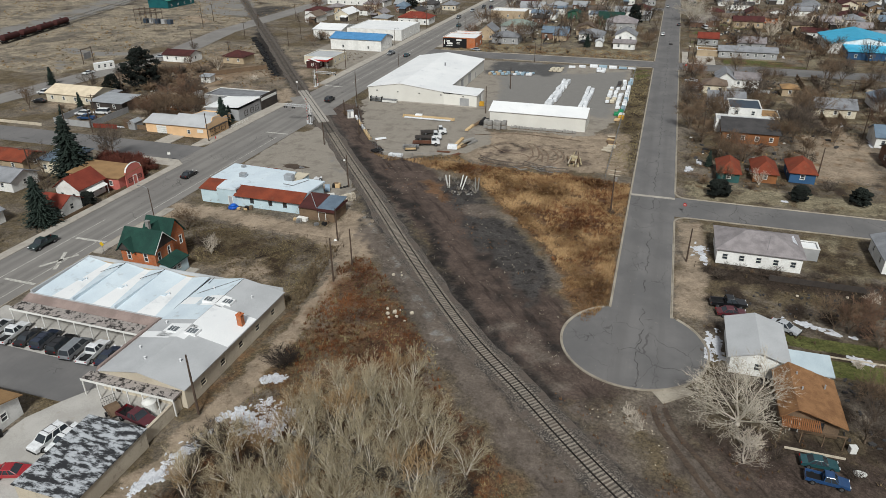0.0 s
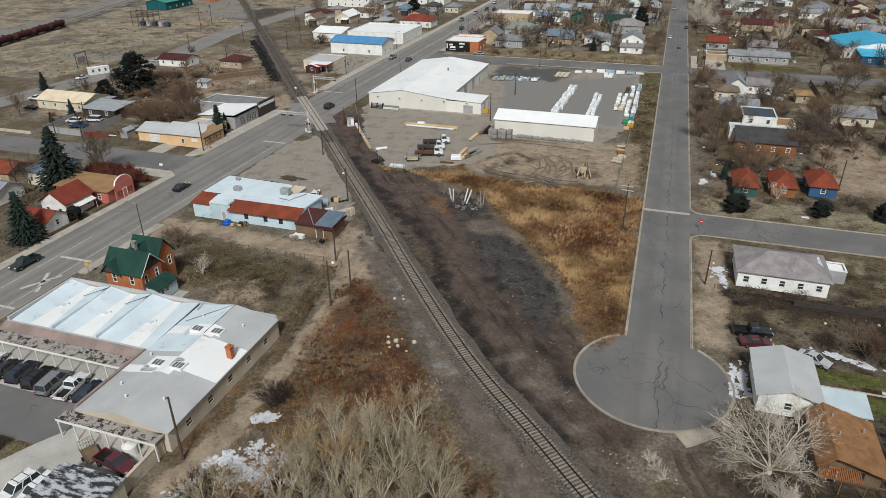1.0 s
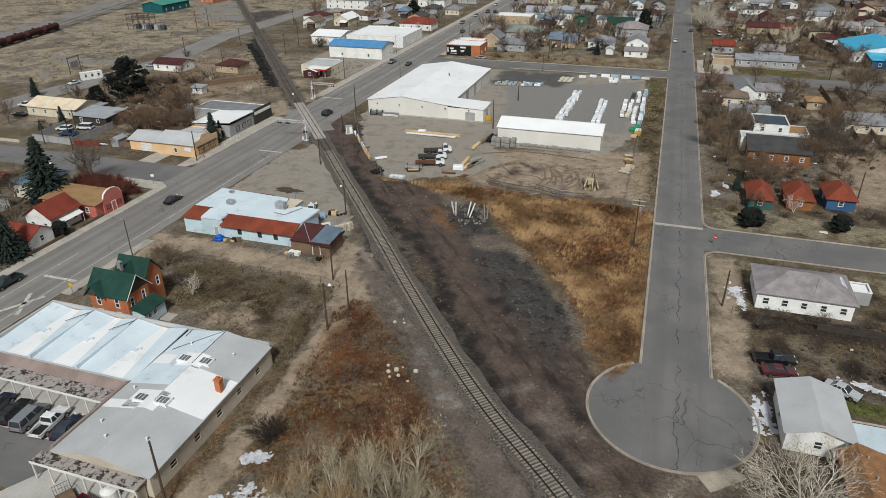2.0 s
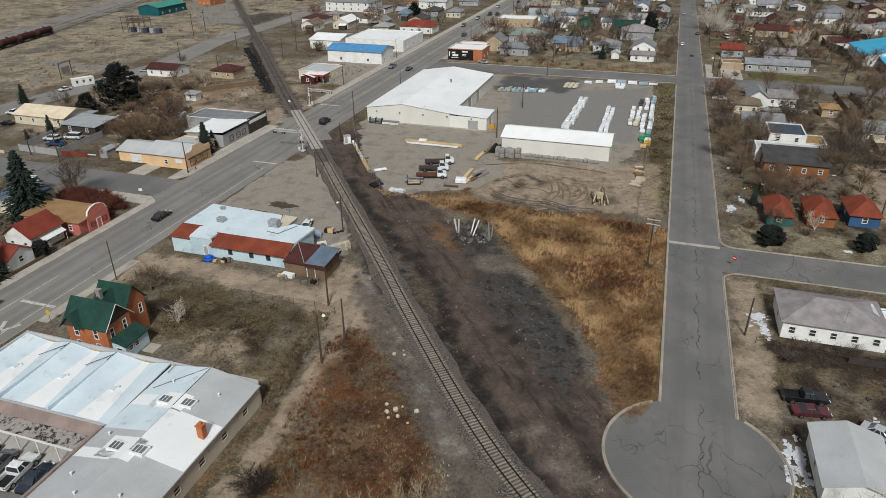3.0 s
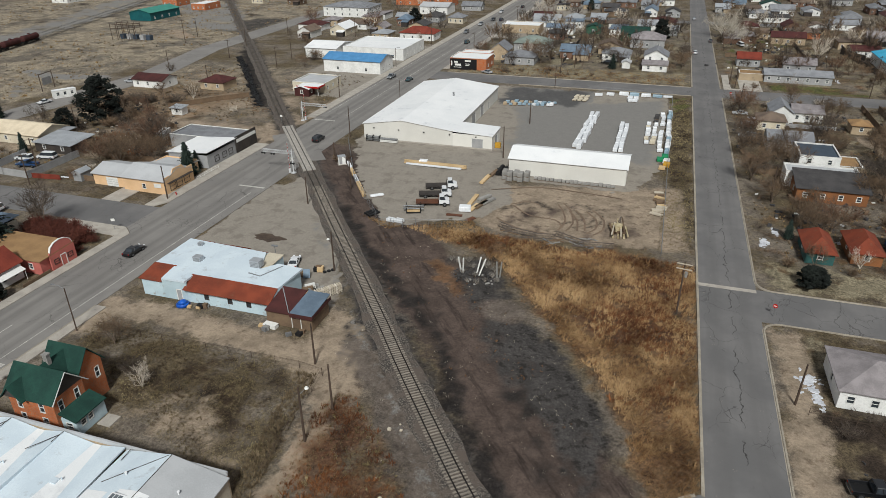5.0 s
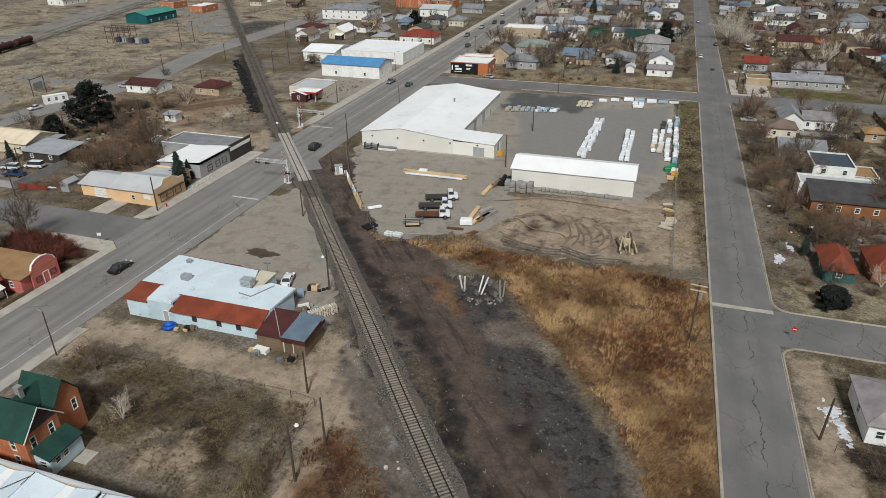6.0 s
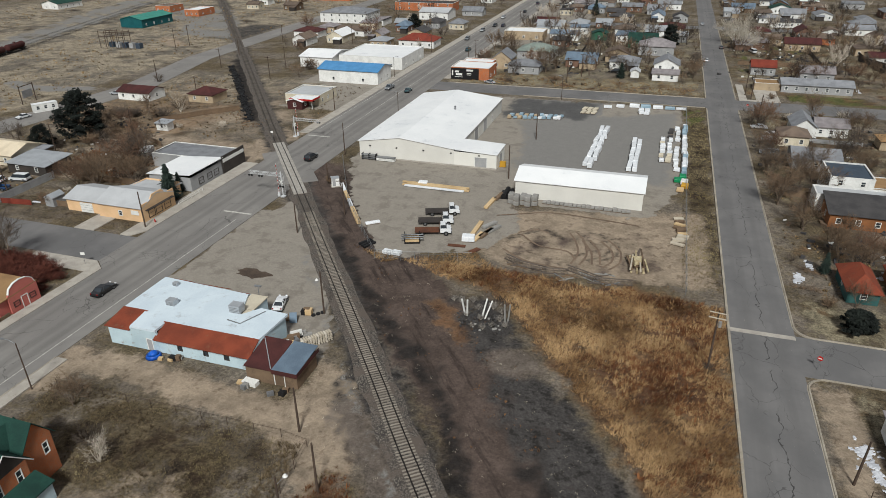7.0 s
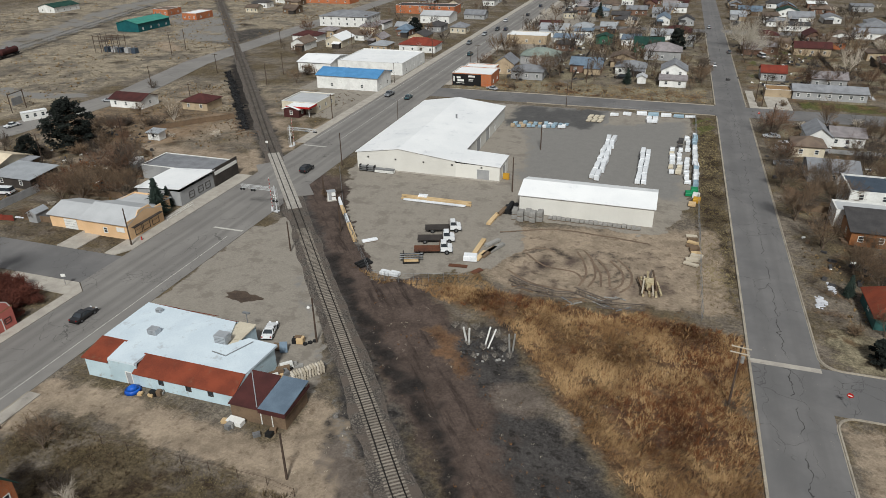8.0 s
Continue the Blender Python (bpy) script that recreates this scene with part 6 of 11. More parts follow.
# rows: name, label, footprint x0 x1 y0 y1, wall height, roof form, ridge axis, rise, wall, roof, windows
ROWS = [
    ("white_house", "long white house with a faded grey hip roof", (17.2, 31.6, -29.2, -19.4), 3.0, "hip", "x", 2.1, "wall_white", "roof_mauve", "S5W1N4E1"),
    ("garage", "pale garage with a low grey roof", (17.6, 25.0, -63.2, -53.2), 2.9, H, "y", 1.2, "wall_white", "roof_grey", "S1W1E1N0"),
    ("shed", "low shed with a pale blue sheet roof", (25.6, 30.4, -63.4, -59.6), 2.3, "shed", "x", 0.4, "wall_white", "roof_paletin", "E0"),
    ("cabin", "small teal cabin with a red roof", (19.2, 24.0, 14.2, 23.5), 2.3, "hip", "y", 2.2, "wall_teal", "roof_rust", "S1E1W1N1"),
    ("cabin", "small grey cabin with a red roof", (27.2, 32.4, 16.2, 25.5), 2.3, "hip", "y", 2.2, "wall_orange", "roof_rust", "S1E1W1N1"),
    ("cabin", "small blue cabin with a red roof", (35.4, 41.0, 18.4, 27.4), 2.5, "hip", "y", 2.3, "wall_royal", "roof_rust", "S1E1W1N1"),
    ("flat_house", "white two-storey box with a dark flat roof", (23.6, 32.6, 62.2, 73), 5.6, "flat", "x", 0, "wall_white", "roof_navy", "S2W3E2N2"),
    ("flat_annex", "low tan annex with a flat roof", (32.7, 38.0, 63.0, 71), 3.4, "flat", "x", 0, "wall_tan", "roof_tan", "S1E1"),
    ("dark_roofed_house", "orange rendered house with a black sloping roof", (21.5, 36.0, 46.2, 54.6), 3.0, "shed", "x", 1.7, "wall_orange", "roof_dark", "S4W1E1"),
    ("flat_shop", "grey flat-roofed building behind a white parapet", (20.0, 36.0, 54.8, 60.6), 3.9, "flat", "x", 0, "wall_white", "roof_grey", "W1N2"),
    ("grey_house", "grey metal-roofed house among bare trees", (18.8, 29.8, 81.5, 91.2), 3.0, H, "x", 1.6, "wall_grey", "roof_slate", "S3W1E1"),
    ("tan_house", "tan hip-roofed house near the street", (17.8, 25.4, 100.8, 108.4), 3.0, "hip", "x", 1.8, "wall_cream", "roof_brown", "S2W1E1"),
    ("gabled_house", "white gabled house with a pale roof", (22.4, 28.6, 110.5, 121), 3.2, H, "y", 2.2, "wall_white", "roof_slate", "S1W2E1"),
    ("gabled_wing", "white house wing with a grey roof", (28.7, 37.2, 112.8, 121), 3.0, H, "x", 1.6, "wall_white", "roof_mauve", "S3E1"),
    ("blue_shed", "white shed with a blue sheet metal roof", (69, 79, 92, 104), 3.0, H, "y", 1.6, "wall_white", "roof_bluetin", "S1W1"),
    ("red_shed", "small tan-roofed garden shed", (43.5, 48.5, 104, 110), 2.6, "hip", "x", 1.0, "wall_tan", "roof_tan", "S1"),
    ("ranch_house", "long grey ranch house behind a lawn", (25.6, 48.6, 166.0, 175), 2.9, H, "x", 1.4, "wall_grey", "roof_slate", "S7E1W1"),
    ("carport_wing", "low flat carport wing of a ranch house", (16.8, 25.4, 167, 174), 2.6, "flat", "x", 0, "wall_tan", "roof_tan", "E0"),
    ("red_roofed_house", "grey house with a red metal roof", (17.6, 26.4, 193, 200.5), 3.2, H, "x", 2.0, "wall_grey", "roof_red", "S3W2"),
    ("blue_hall", "big hall with a bright blue metal roof", (71.5, 100, 188, 217), 4.2, H, "y", 3.0, "wall_white", "roof_sky", "S5W5"),
    ("blue_wing", "low hall wing with a bright blue roof", (77, 112, 176, 187.8), 3.2, "shed", "x", 0.9, "wall_royal", "roof_sky", "S6W1"),
    ("white_cottage", "tall white house with gabled dormer", (-19.0, -9.8, 177.5, 188), 5.2, H, "y", 2.4, "wall_white", "roof_slate", "S2E2W2", ),
    ("white_wing", "white porch wing of a tall house", (-19.2, -9.6, 172.6, 177.3), 2.6, "shed", "x", 1.0, "wall_white", "roof_mauve", "S2"),
    ("shed", "tiny white garden shed", (-27.4, -24.2, 175.6, 180), 2.4, H, "y", 0.8, "wall_white", "roof_grey", "S0"),
    ("hip_house", "grey hip-roofed house with wide eaves", (-27.4, -12.0, 222, 234), 4.0, "hip", "x", 2.8, "wall_grey", "roof_mauve", "S3E2W2"),
    ("green_roofed_house", "dark green house with gables", (-33, -20, 238, 250), 3.6, H, "x", 2.6, "wall_green", "roof_green", "S3"),
    ("green_shed", "green metal shed among trees", (-52, -44.5, 255, 263), 3.2, H, "y", 1.4, "wall_green", "roof_green", "S1"),
    ("corner_shop", "brick corner shop with a white roof", (-95.0, -79.6, 155.6, 168), 4.6, "flat", "x", 0, "brick", "roof_white", "E2W2"),
    ("corner_annex", "flat shop annex with a white roof", (-94.6, -82, 168.2, 177), 4.0, "flat", "x", 0, "brick", "roof_white", "E1"),
    ("tan_gable_house", "tan house with a steep gable", (-84, -76, 178, 188), 4.2, H, "y", 2.8, "wall_tan", "roof_slate", "S2E2"),
    ("grey_house", "weathered grey house with a porch", (-75.6, -63, 171, 180), 3.2, "hip", "x", 1.8, "wall_grey", "roof_slate", "S3E1"),
    ("grey_house", "hip-roofed house with pale sage shingles", (-78, -62, 200, 212), 3.6, "hip", "x", 2.6, "wall_grey", "roof_sage", "S3E1"),
    ("tan_shop", "tan shop with a white flat roof", (-95, -75, 247, 259), 4.2, "flat", "x", 0, "wall_tan", "roof_white", "S3W2"),
    ("grey_store", "low grey metal store", (-72, -58, 250, 260), 3.2, H, "x", 1.2, "wall_white", "roof_bluetin", "S2"),
    ("stucco_house", "cream house with a pale roof", (-196.5, -177, 26.6, 37.4), 3.0, H, "x", 1.8, "wall_cream", "roof_cream", "S4E1"),
    ("black_shack", "dark board shack with a tin roof", (-174.6, -162, 23, 31.6), 2.6, "shed", "x", 0.7, "trim_dark", "roof_tin", "S2"),
    ("white_shop", "white-roofed shop with a false front", (-131.5, -119.6, 25.0, 37.6), 3.4, "shed", "y", 0.9, "wall_grey", "roof_white", "S1"),
    ("garage_store", "dark-fronted shop with a brown flat roof", (-141, -119.5, 37.8, 47.4), 3.6, "flat", "x", 0, "wall_grey", "roof_slate", "S1"),
    ("cream_garage", "buff stucco garage with grey metal roof", (-140.2, -130.5, 7.8, 16.4), 2.9, H, "x", 1.3, "wall_buff", "roof_grey", "N1W1"),
    ("cream_shop", "buff stucco shop with grey metal roof", (-130.4, -118.6, 6.8, 16.8), 3.4, H, "x", 1.7, "wall_buff", "roof_grey", "S1E0"),
    ("cream_wing", "rear wing of a buff stucco shop", (-131.0, -121.5, 16.9, 23.4), 3.0, "shed", "x", -0.5, "wall_buff", "roof_grey", "W1"),
    ("far_house", "white house at the edge of lawns", (45.5, 55, -25, -15), 3.0, H, "y", 1.6, "wall_white", "roof_slate", "S2W2"),
    ("red_cottage", "white house with a steep red roof", (-124.4, -117.8, -41.4, -33.9), 3.4, H, "y", 2.3, "wall_white", "roof_red", "S2E3"),
    ("red_low_house", "white bungalow with a red roof", (-123.4, -115.8, -48.6, -43.2), 2.5, H, "x", 1.5, "wall_white", "roof_red", "S3E1"),
    ("porch_cottage", "small grey cottage with a white porch", (-137, -126, -64.5, -54), 2.8, H, "y", 1.8, "wall_white", "roof_slate", "S2E2"),
    ("tan_store", "flat store with a tan gravel roof", (-129.4, -114.9, -32.4, -25.0), 2.9, "shed", "x", 0.5, "wall_pink", "roof_tan", "S3"),
    ("red_cabin", "long red-roofed house behind spruces", (-160, -147, -29.5, -22), 2.8, H, "x", 1.4, "wall_tan", "roof_rust", "S2E1"),
    ("grey_cottage", "small grey-roofed white cottage", (-150, -138, -41, -33.6), 2.8, H, "x", 1.6, "wall_white", "roof_slate", "S2E1"),
    ("maroon_house", "white house with a maroon roof", (-201, -187.6, 93, 101.5), 2.9, H, "x", 1.5, "wall_white", "roof_maroon", "S3E1"),
    ("maroon_house", "low maroon-roofed house beside the track", (-174, -164, 97, 105.5), 2.8, "hip", "x", 1.9, "wall_tan", "roof_maroon", "S2"),
    ("gas_station", "former filling station with a red roof edge", (-139.5, -126.5, 104.5, 118), 3.4, "flat", "x", 0, "wall_cream", "roof_grey", "S3E3"),
    ("blue_store", "tall white store with a blue metal roof", (-143.5, -118.6, 137.5, 151), 4.9, H, "x", 1.7, "wall_white", "roof_blue", "S2E2"),
    ("white_store", "white flat-roofed store beside the highway", (-148, -119.2, 165, 192), 4.8, "flat", "x", 0, "wall_white", "roof_white", "E3S3"),
    ("white_gabled_store", "white metal gabled store", (-164, -149, 160, 178), 4.4, H, "x", 1.6, "wall_white", "roof_white", "S2"),
    ("red_cross_house", "white house with a bright red roof", (-139.5, -121.6, 213, 224), 3.4, "hip", "x", 2.6, "wall_white", "roof_red", "S4E2"),
    ("white_block", "big white building with a grey roof", (-214, -184, 276, 296), 5.6, "hip", "x", 2.4, "wall_white", "roof_slate", "S6E3"),
    ("maroon_cottage", "small white cottage with maroon roof", (-204, -190, 226, 236), 3.0, "hip", "x", 1.8, "wall_white", "roof_maroon", "S2"),
    ("white_cottage", "small white cottage with brown roof", (-184, -168, 236, 246), 3.0, H, "x", 1.5, "wall_white", "roof_brown", "S2"),
    ("teal_hall", "long teal metal hall beside the rail yard", (-319.5, -304.5, 230, 257), 4.6, H, "y", 1.8, "wall_darkteal", "roof_teal", "E4"),
    ("brick_depot", "orange brick depot with a white roof", (-311.5, -301, 278, 295), 4.0, "flat", "x", 0, "brick", "roof_white", "S3E2"),
    ("brick_depot", "low brick store with a dark roof", (-343.5, -332, 290, 304), 4.0, "flat", "x", 0, "brick", "roof_brown", "S3E2"),
    ("green_roofed_store", "white building with a dark green roof past the rail yard", (-434, -420, 284, 306), 3.6, H, "y", 2.0, "wall_white", "roof_green", "E4S2"),
    ("brown_hall", "long red-brown brick building", (-190, -150, 336, 350), 5.0, "flat", "x", 0, "brick", "roof_dark", "S6"),
    ("brick_store", "long brick store with a pale roof", (-282, -240, 372, 388), 5.0, "flat", "x", 0, "brick", "roof_grey", "S6"),
    ("white_hall", "white-walled hall among trees", (-160, -142, 300, 316), 4.4, H, "x", 1.8, "wall_white", "roof_grey", "S4"),
    ("white_house", "white house with a dark low roof", (37, 52, 318, 327), 3.0, H, "x", 1.2, "wall_white", "roof_dark", "S5"),
    ("brown_house", "brown-roofed brick house with lawn", (47, 60, 268, 280), 3.0, "hip", "x", 1.8, "brick", "roof_brown", "S3W2"),
    ("tan_house", "low tan house beside a lawn", (26, 36, 262, 272), 3.0, H, "x", 1.4, "wall_tan", "roof_brown", "S3"),
    ("green_house", "white house with a pale green roof", (42, 54, 372, 382), 3.2, H, "y", 2.2, "wall_white", "roof_green", "S2"),
    ("grey_bungalow", "grey bungalow beyond the yards", (70, 84, 300, 310), 3.0, H, "x", 1.6, "wall_white", "roof_slate", "S3"),
    ("corner_house", "pale house by the lower corner", (-84, -71.8, -110, -100.4), 3.0, H, "x", 1.4, "wall_white", "roof_tan", "N2E2"),
]
for name, label, foot, h, form, axis, rise, wall, top, wins in ROWS:
    x, y, w, d = span(*foot)
    house(name, label, x, y, w, d, h, form, axis, rise, wall=wall, top=top, wins=wins, floors=2 if h >= 5.0 else 1)


def old_cottage():
    """A sagging cottage with its ridge off centre, and a slatted porch roof before the gable."""
    root = thing("old_cottage", "old cottage under a sagging ochre shingle roof", "house", pose(26.4, -69.6, 0) @ Matrix.Diagonal((0.9, 0.93, 1, 1)), "houses")
    s = Shape()
    wall_panel(s, 7.2, 2.6, [(1.2, 0, 2.2, 2.05), (4.2, 1.0, 5.2, 2.1)], pose(-3.4, -4.4, 0))
    wall_panel(s, 8.76, 2.5, [(2, 1.0, 3, 2.1), (5.6, 1.0, 6.6, 2.1)], pose(3.8, -4.18, 0, 0, 0, 90))
    wall_panel(s, 7.2, 2.6, [], pose(3.8, 4.8, 0, 0, 0, 180))
    wall_panel(s, 8.76, 2.6, [(3.6, 1.0, 4.6, 2.1)], pose(-3.4, 4.58, 0, 0, 0, -90))
    for y in (-4.4, 4.58):
        s.add([(x, yy, z) for yy in (y, y + 0.22) for x, z in ((-3.4, 2.6), (3.8, 2.6), (-2.1, 4.0))], [(0, 1, 2), (5, 4, 3), (0, 3, 4, 1), (1, 4, 5, 2), (2, 5, 3, 0)])
    part("wall", s, "wall_wood", root)
    door_unit(root, 1.0, 2.05, pose(-2.2, -4.4, 0), "trim_dark")
    window_unit(root, 1.0, 1.1, pose(0.8, -4.4, 1.0), "trim_dark")
    for y in (-2.18, 1.42):
        window_unit(root, 1.0, 1.1, pose(3.8, y, 1.0, 0, 0, 90), "trim_dark")
    window_unit(root, 1.0, 1.1, pose(-3.4, 0.98, 1.0, 0, 0, -90), "trim_dark")
    for xa, za, xb, zb in ((-4.1, 2.55, -2.1, 4.22), (-2.1, 4.22, 4.5, 2.45)):
        q = Shape()
        nx, ny = 10, 14
        for top in (0.0, 0.16):
            for j in range(ny + 1):
                for i in range(nx + 1):
                    f, g = i / nx, j / ny
                    x, y = xa + (xb - xa) * f, -5.5 + 10.7 * g
                    wob = 0.10 * noise.noise((x * 0.6, y * 0.6, 4)) - 0.12 * math.sin(math.pi * g) * (1 - abs(x) / 5)
                    rag = 0.16 * noise.noise((x * 1.3, 7, j)) if j in (0, ny) else 0
                    q.v.append((x, y + rag, za + (zb - za) * f + wob + top))
        n = (nx + 1) * (ny + 1)
        for j in range(ny):
            for i in range(nx):
                a = j * (nx + 1) + i
                q.f += [(n + a, n + a + 1, n + a + nx + 2, n + a + nx + 1), (a + nx + 1, a + nx + 2, a + 1, a)]
        for i in range(nx):
            q.f += [(i, i + 1, n + i + 1, n + i), (n + ny * (nx + 1) + i, n + ny * (nx + 1) + i + 1, ny * (nx + 1) + i + 1, ny * (nx + 1) + i)]
        for j in range(ny):
            for e in (0, nx):
                a, b = j * (nx + 1) + e, (j + 1) * (nx + 1) + e
                q.f.append((a, n + a, n + b, b) if e == 0 else (b, n + b, n + a, a))
        part("roof", q, "roof_ochre", root)
    for x, y in ((-1.2, 3.0), (-0.9, -0.4), (2.6, 2.0)):
        part("vent", Shape().rod((x, y, 3.0), (x, y, 4.4 if x < 0 else 3.7), 0.12, n=8), "roof_tin", root)
    porch = part("porch_frame", Shape().box(-3.9, -6.55, 2.0, 4.3, -6.45, 2.16).box(-3.9, -4.62, 2.3, 4.3, -4.52, 2.42), "wall_wood", root)
    for k in range(20):
        x = -3.8 + 0.25 * k
        p = [(x, -6.7, 2.17), (x + 0.16, -6.7, 2.17), (x + 0.16, -4.6, 2.43), (x, -4.6, 2.43)]
        part("slat", Shape().add(p + [(a, b, c + 0.04) for a, b, c in p], [(3, 2, 1, 0), (4, 5, 6, 7), (0, 1, 5, 4), (1, 2, 6, 5), (2, 3, 7, 6), (3, 0, 4, 7)]), "wall_orange", porch)
    for x in (-3.8, -1.2, 1.6, 4.1):
        part("post", Shape().box(x - 0.06, -6.56, 0, x + 0.06, -6.44, 2.0), "wall_wood", porch)


old_cottage()

# ---- vehicles ----
CAR_MESH = {}


def car_mesh(key, make, material, smooth=False):
    if key not in CAR_MESH:
        CAR_MESH[key] = make().mesh(key[0], material, smooth)
    return CAR_MESH[key]


def wheel_shape(r, wide):
    s = Shape().rod((-wide / 2, 0, 0), (wide / 2, 0, 0), r, n=16)
    s.rod((-wide / 2 - 0.015, 0, 0), (wide / 2 + 0.015, 0, 0), r * 0.82, n=16, cap=False)
    return s


KINDS = {  # length, width, height, ground clearance, wheel radius, front and rear axle, cabin from and to
    "sedan": (4.7, 1.82, 1.46, 0.28, 0.33, 1.42, -1.38),
    "suv": (4.8, 1.9, 1.78, 0.34, 0.38, 1.45, -1.4),
    "pickup": (5.7, 1.98, 1.86, 0.42, 0.41, 1.8, -1.85),
    "van": (5.2, 1.98, 2.0, 0.34, 0.37, 1.65, -1.6),
    "coupe": (4.6, 1.8, 1.32, 0.24, 0.33, 1.4, -1.35),
}


def car_shapes(kind):
    L, W, H, g, wr, fa, ra = KINDS[kind]
    f, b, hw = L / 2, -L / 2, W / 2
    belt = {"sedan": 0.92, "coupe": 0.86, "suv": 1.08, "pickup": 1.12, "van": 1.12}[kind]
    nose = belt - 0.14
    if kind == "pickup":
        cab0, cab1 = -0.35, 1.15
        low = [(b, g + 0.1), (f - 0.05, g + 0.1), (f, g + 0.35), (f - 0.04, nose - 0.05), (f - 0.25, nose), (cab1 + 0.25, belt), (cab0 - 0.25, belt), (cab0 - 0.25, belt - 0.5), (b, belt - 0.5)]
        glass = [(cab0 - 0.2, belt), (cab1 + 0.18, belt), (cab1 - 0.45, H - 0.06), (cab0 - 0.08, H - 0.06)]
    elif kind in ("suv", "van"):
        front = 1.25 if kind == "suv" else 1.75
        low = [(b, g + 0.1), (f - 0.05, g + 0.08), (f, g + 0.35), (f - 0.05, nose - 0.04), (f - 0.3, nose + 0.04), (front, belt), (b + 0.05, belt), (b, belt - 0.35)]
        glass = [(b + 0.08, belt), (front - 0.05, belt), (front - 0.75, H - 0.06), (b + 0.28, H - 0.06)]
    else:
        low = [(b, g + 0.12), (f - 0.06, g + 0.06), (f, g + 0.28), (f - 0.06, nose - 0.1), (f - 0.35, nose), (1.05, belt), (-1.55, belt + 0.02), (b + 0.1, belt - 0.06), (b, belt - 0.3)]
        glass = [(-1.5, belt), (1.0, belt), (0.3, H - 0.05), (-0.85, H - 0.05)]
    body = Shape().side(low, -hw, hw, [0.06, 0.1, 0.12, 0.1, 0.08, 0.03] + [0.03] * (len(low) - 6))
    if kind == "pickup":
        for x0, x1 in ((-hw + 0.03, -hw + 0.13), (hw - 0.13, hw - 0.03)):
            body.box(x0, b, belt - 0.5, x1, cab0 - 0.25, belt - 0.02)
        body.box(-hw + 0.13, b, belt - 0.5, hw - 0.13, b + 0.08, belt - 0.04)
    win = Shape().side(glass, -hw + 0.06, hw - 0.06, [0, 0, 0.17, 0.17])
    t0, t1 = glass[3][0], glass[2][0]
    top = Shape().prism([(-hw + 0.22, t0 - 0.03), (hw - 0.22, t0 - 0.03), (hw - 0.24, t1 + 0.03), (-hw + 0.24, t1 + 0.03)], H - 0.07, H, top=[(-hw + 0.3, t0 + 0.08), (hw - 0.3, t0 + 0.08), (hw - 0.3, t1 - 0.08), (-hw + 0.3, t1 - 0.08)])
    mids = [0.5] if kind in ("pickup", "coupe") else [0.33, 0.66]
    pillars = []
    for e in (-1, 1):
        pillars.append(Shape().rod((e * (hw - 0.07), glass[1][0], glass[1][1]), (e * (hw - 0.24), glass[2][0], glass[2][1]), 0.05, n=5))
        pillars.append(Shape().rod((e * (hw - 0.07), glass[0][0], glass[0][1]), (e * (hw - 0.24), glass[3][0], glass[3][1]), 0.07, n=5))
        for q in mids:
            ym, yt = glass[0][0] + (glass[1][0] - glass[0][0]) * q, t0 + (t1 - t0) * q
            pillars.append(Shape().rod((e * (hw - 0.06), ym, belt), (e * (hw - 0.22), yt, H - 0.05), 0.05, n=5))
    return body, win, top, pillars


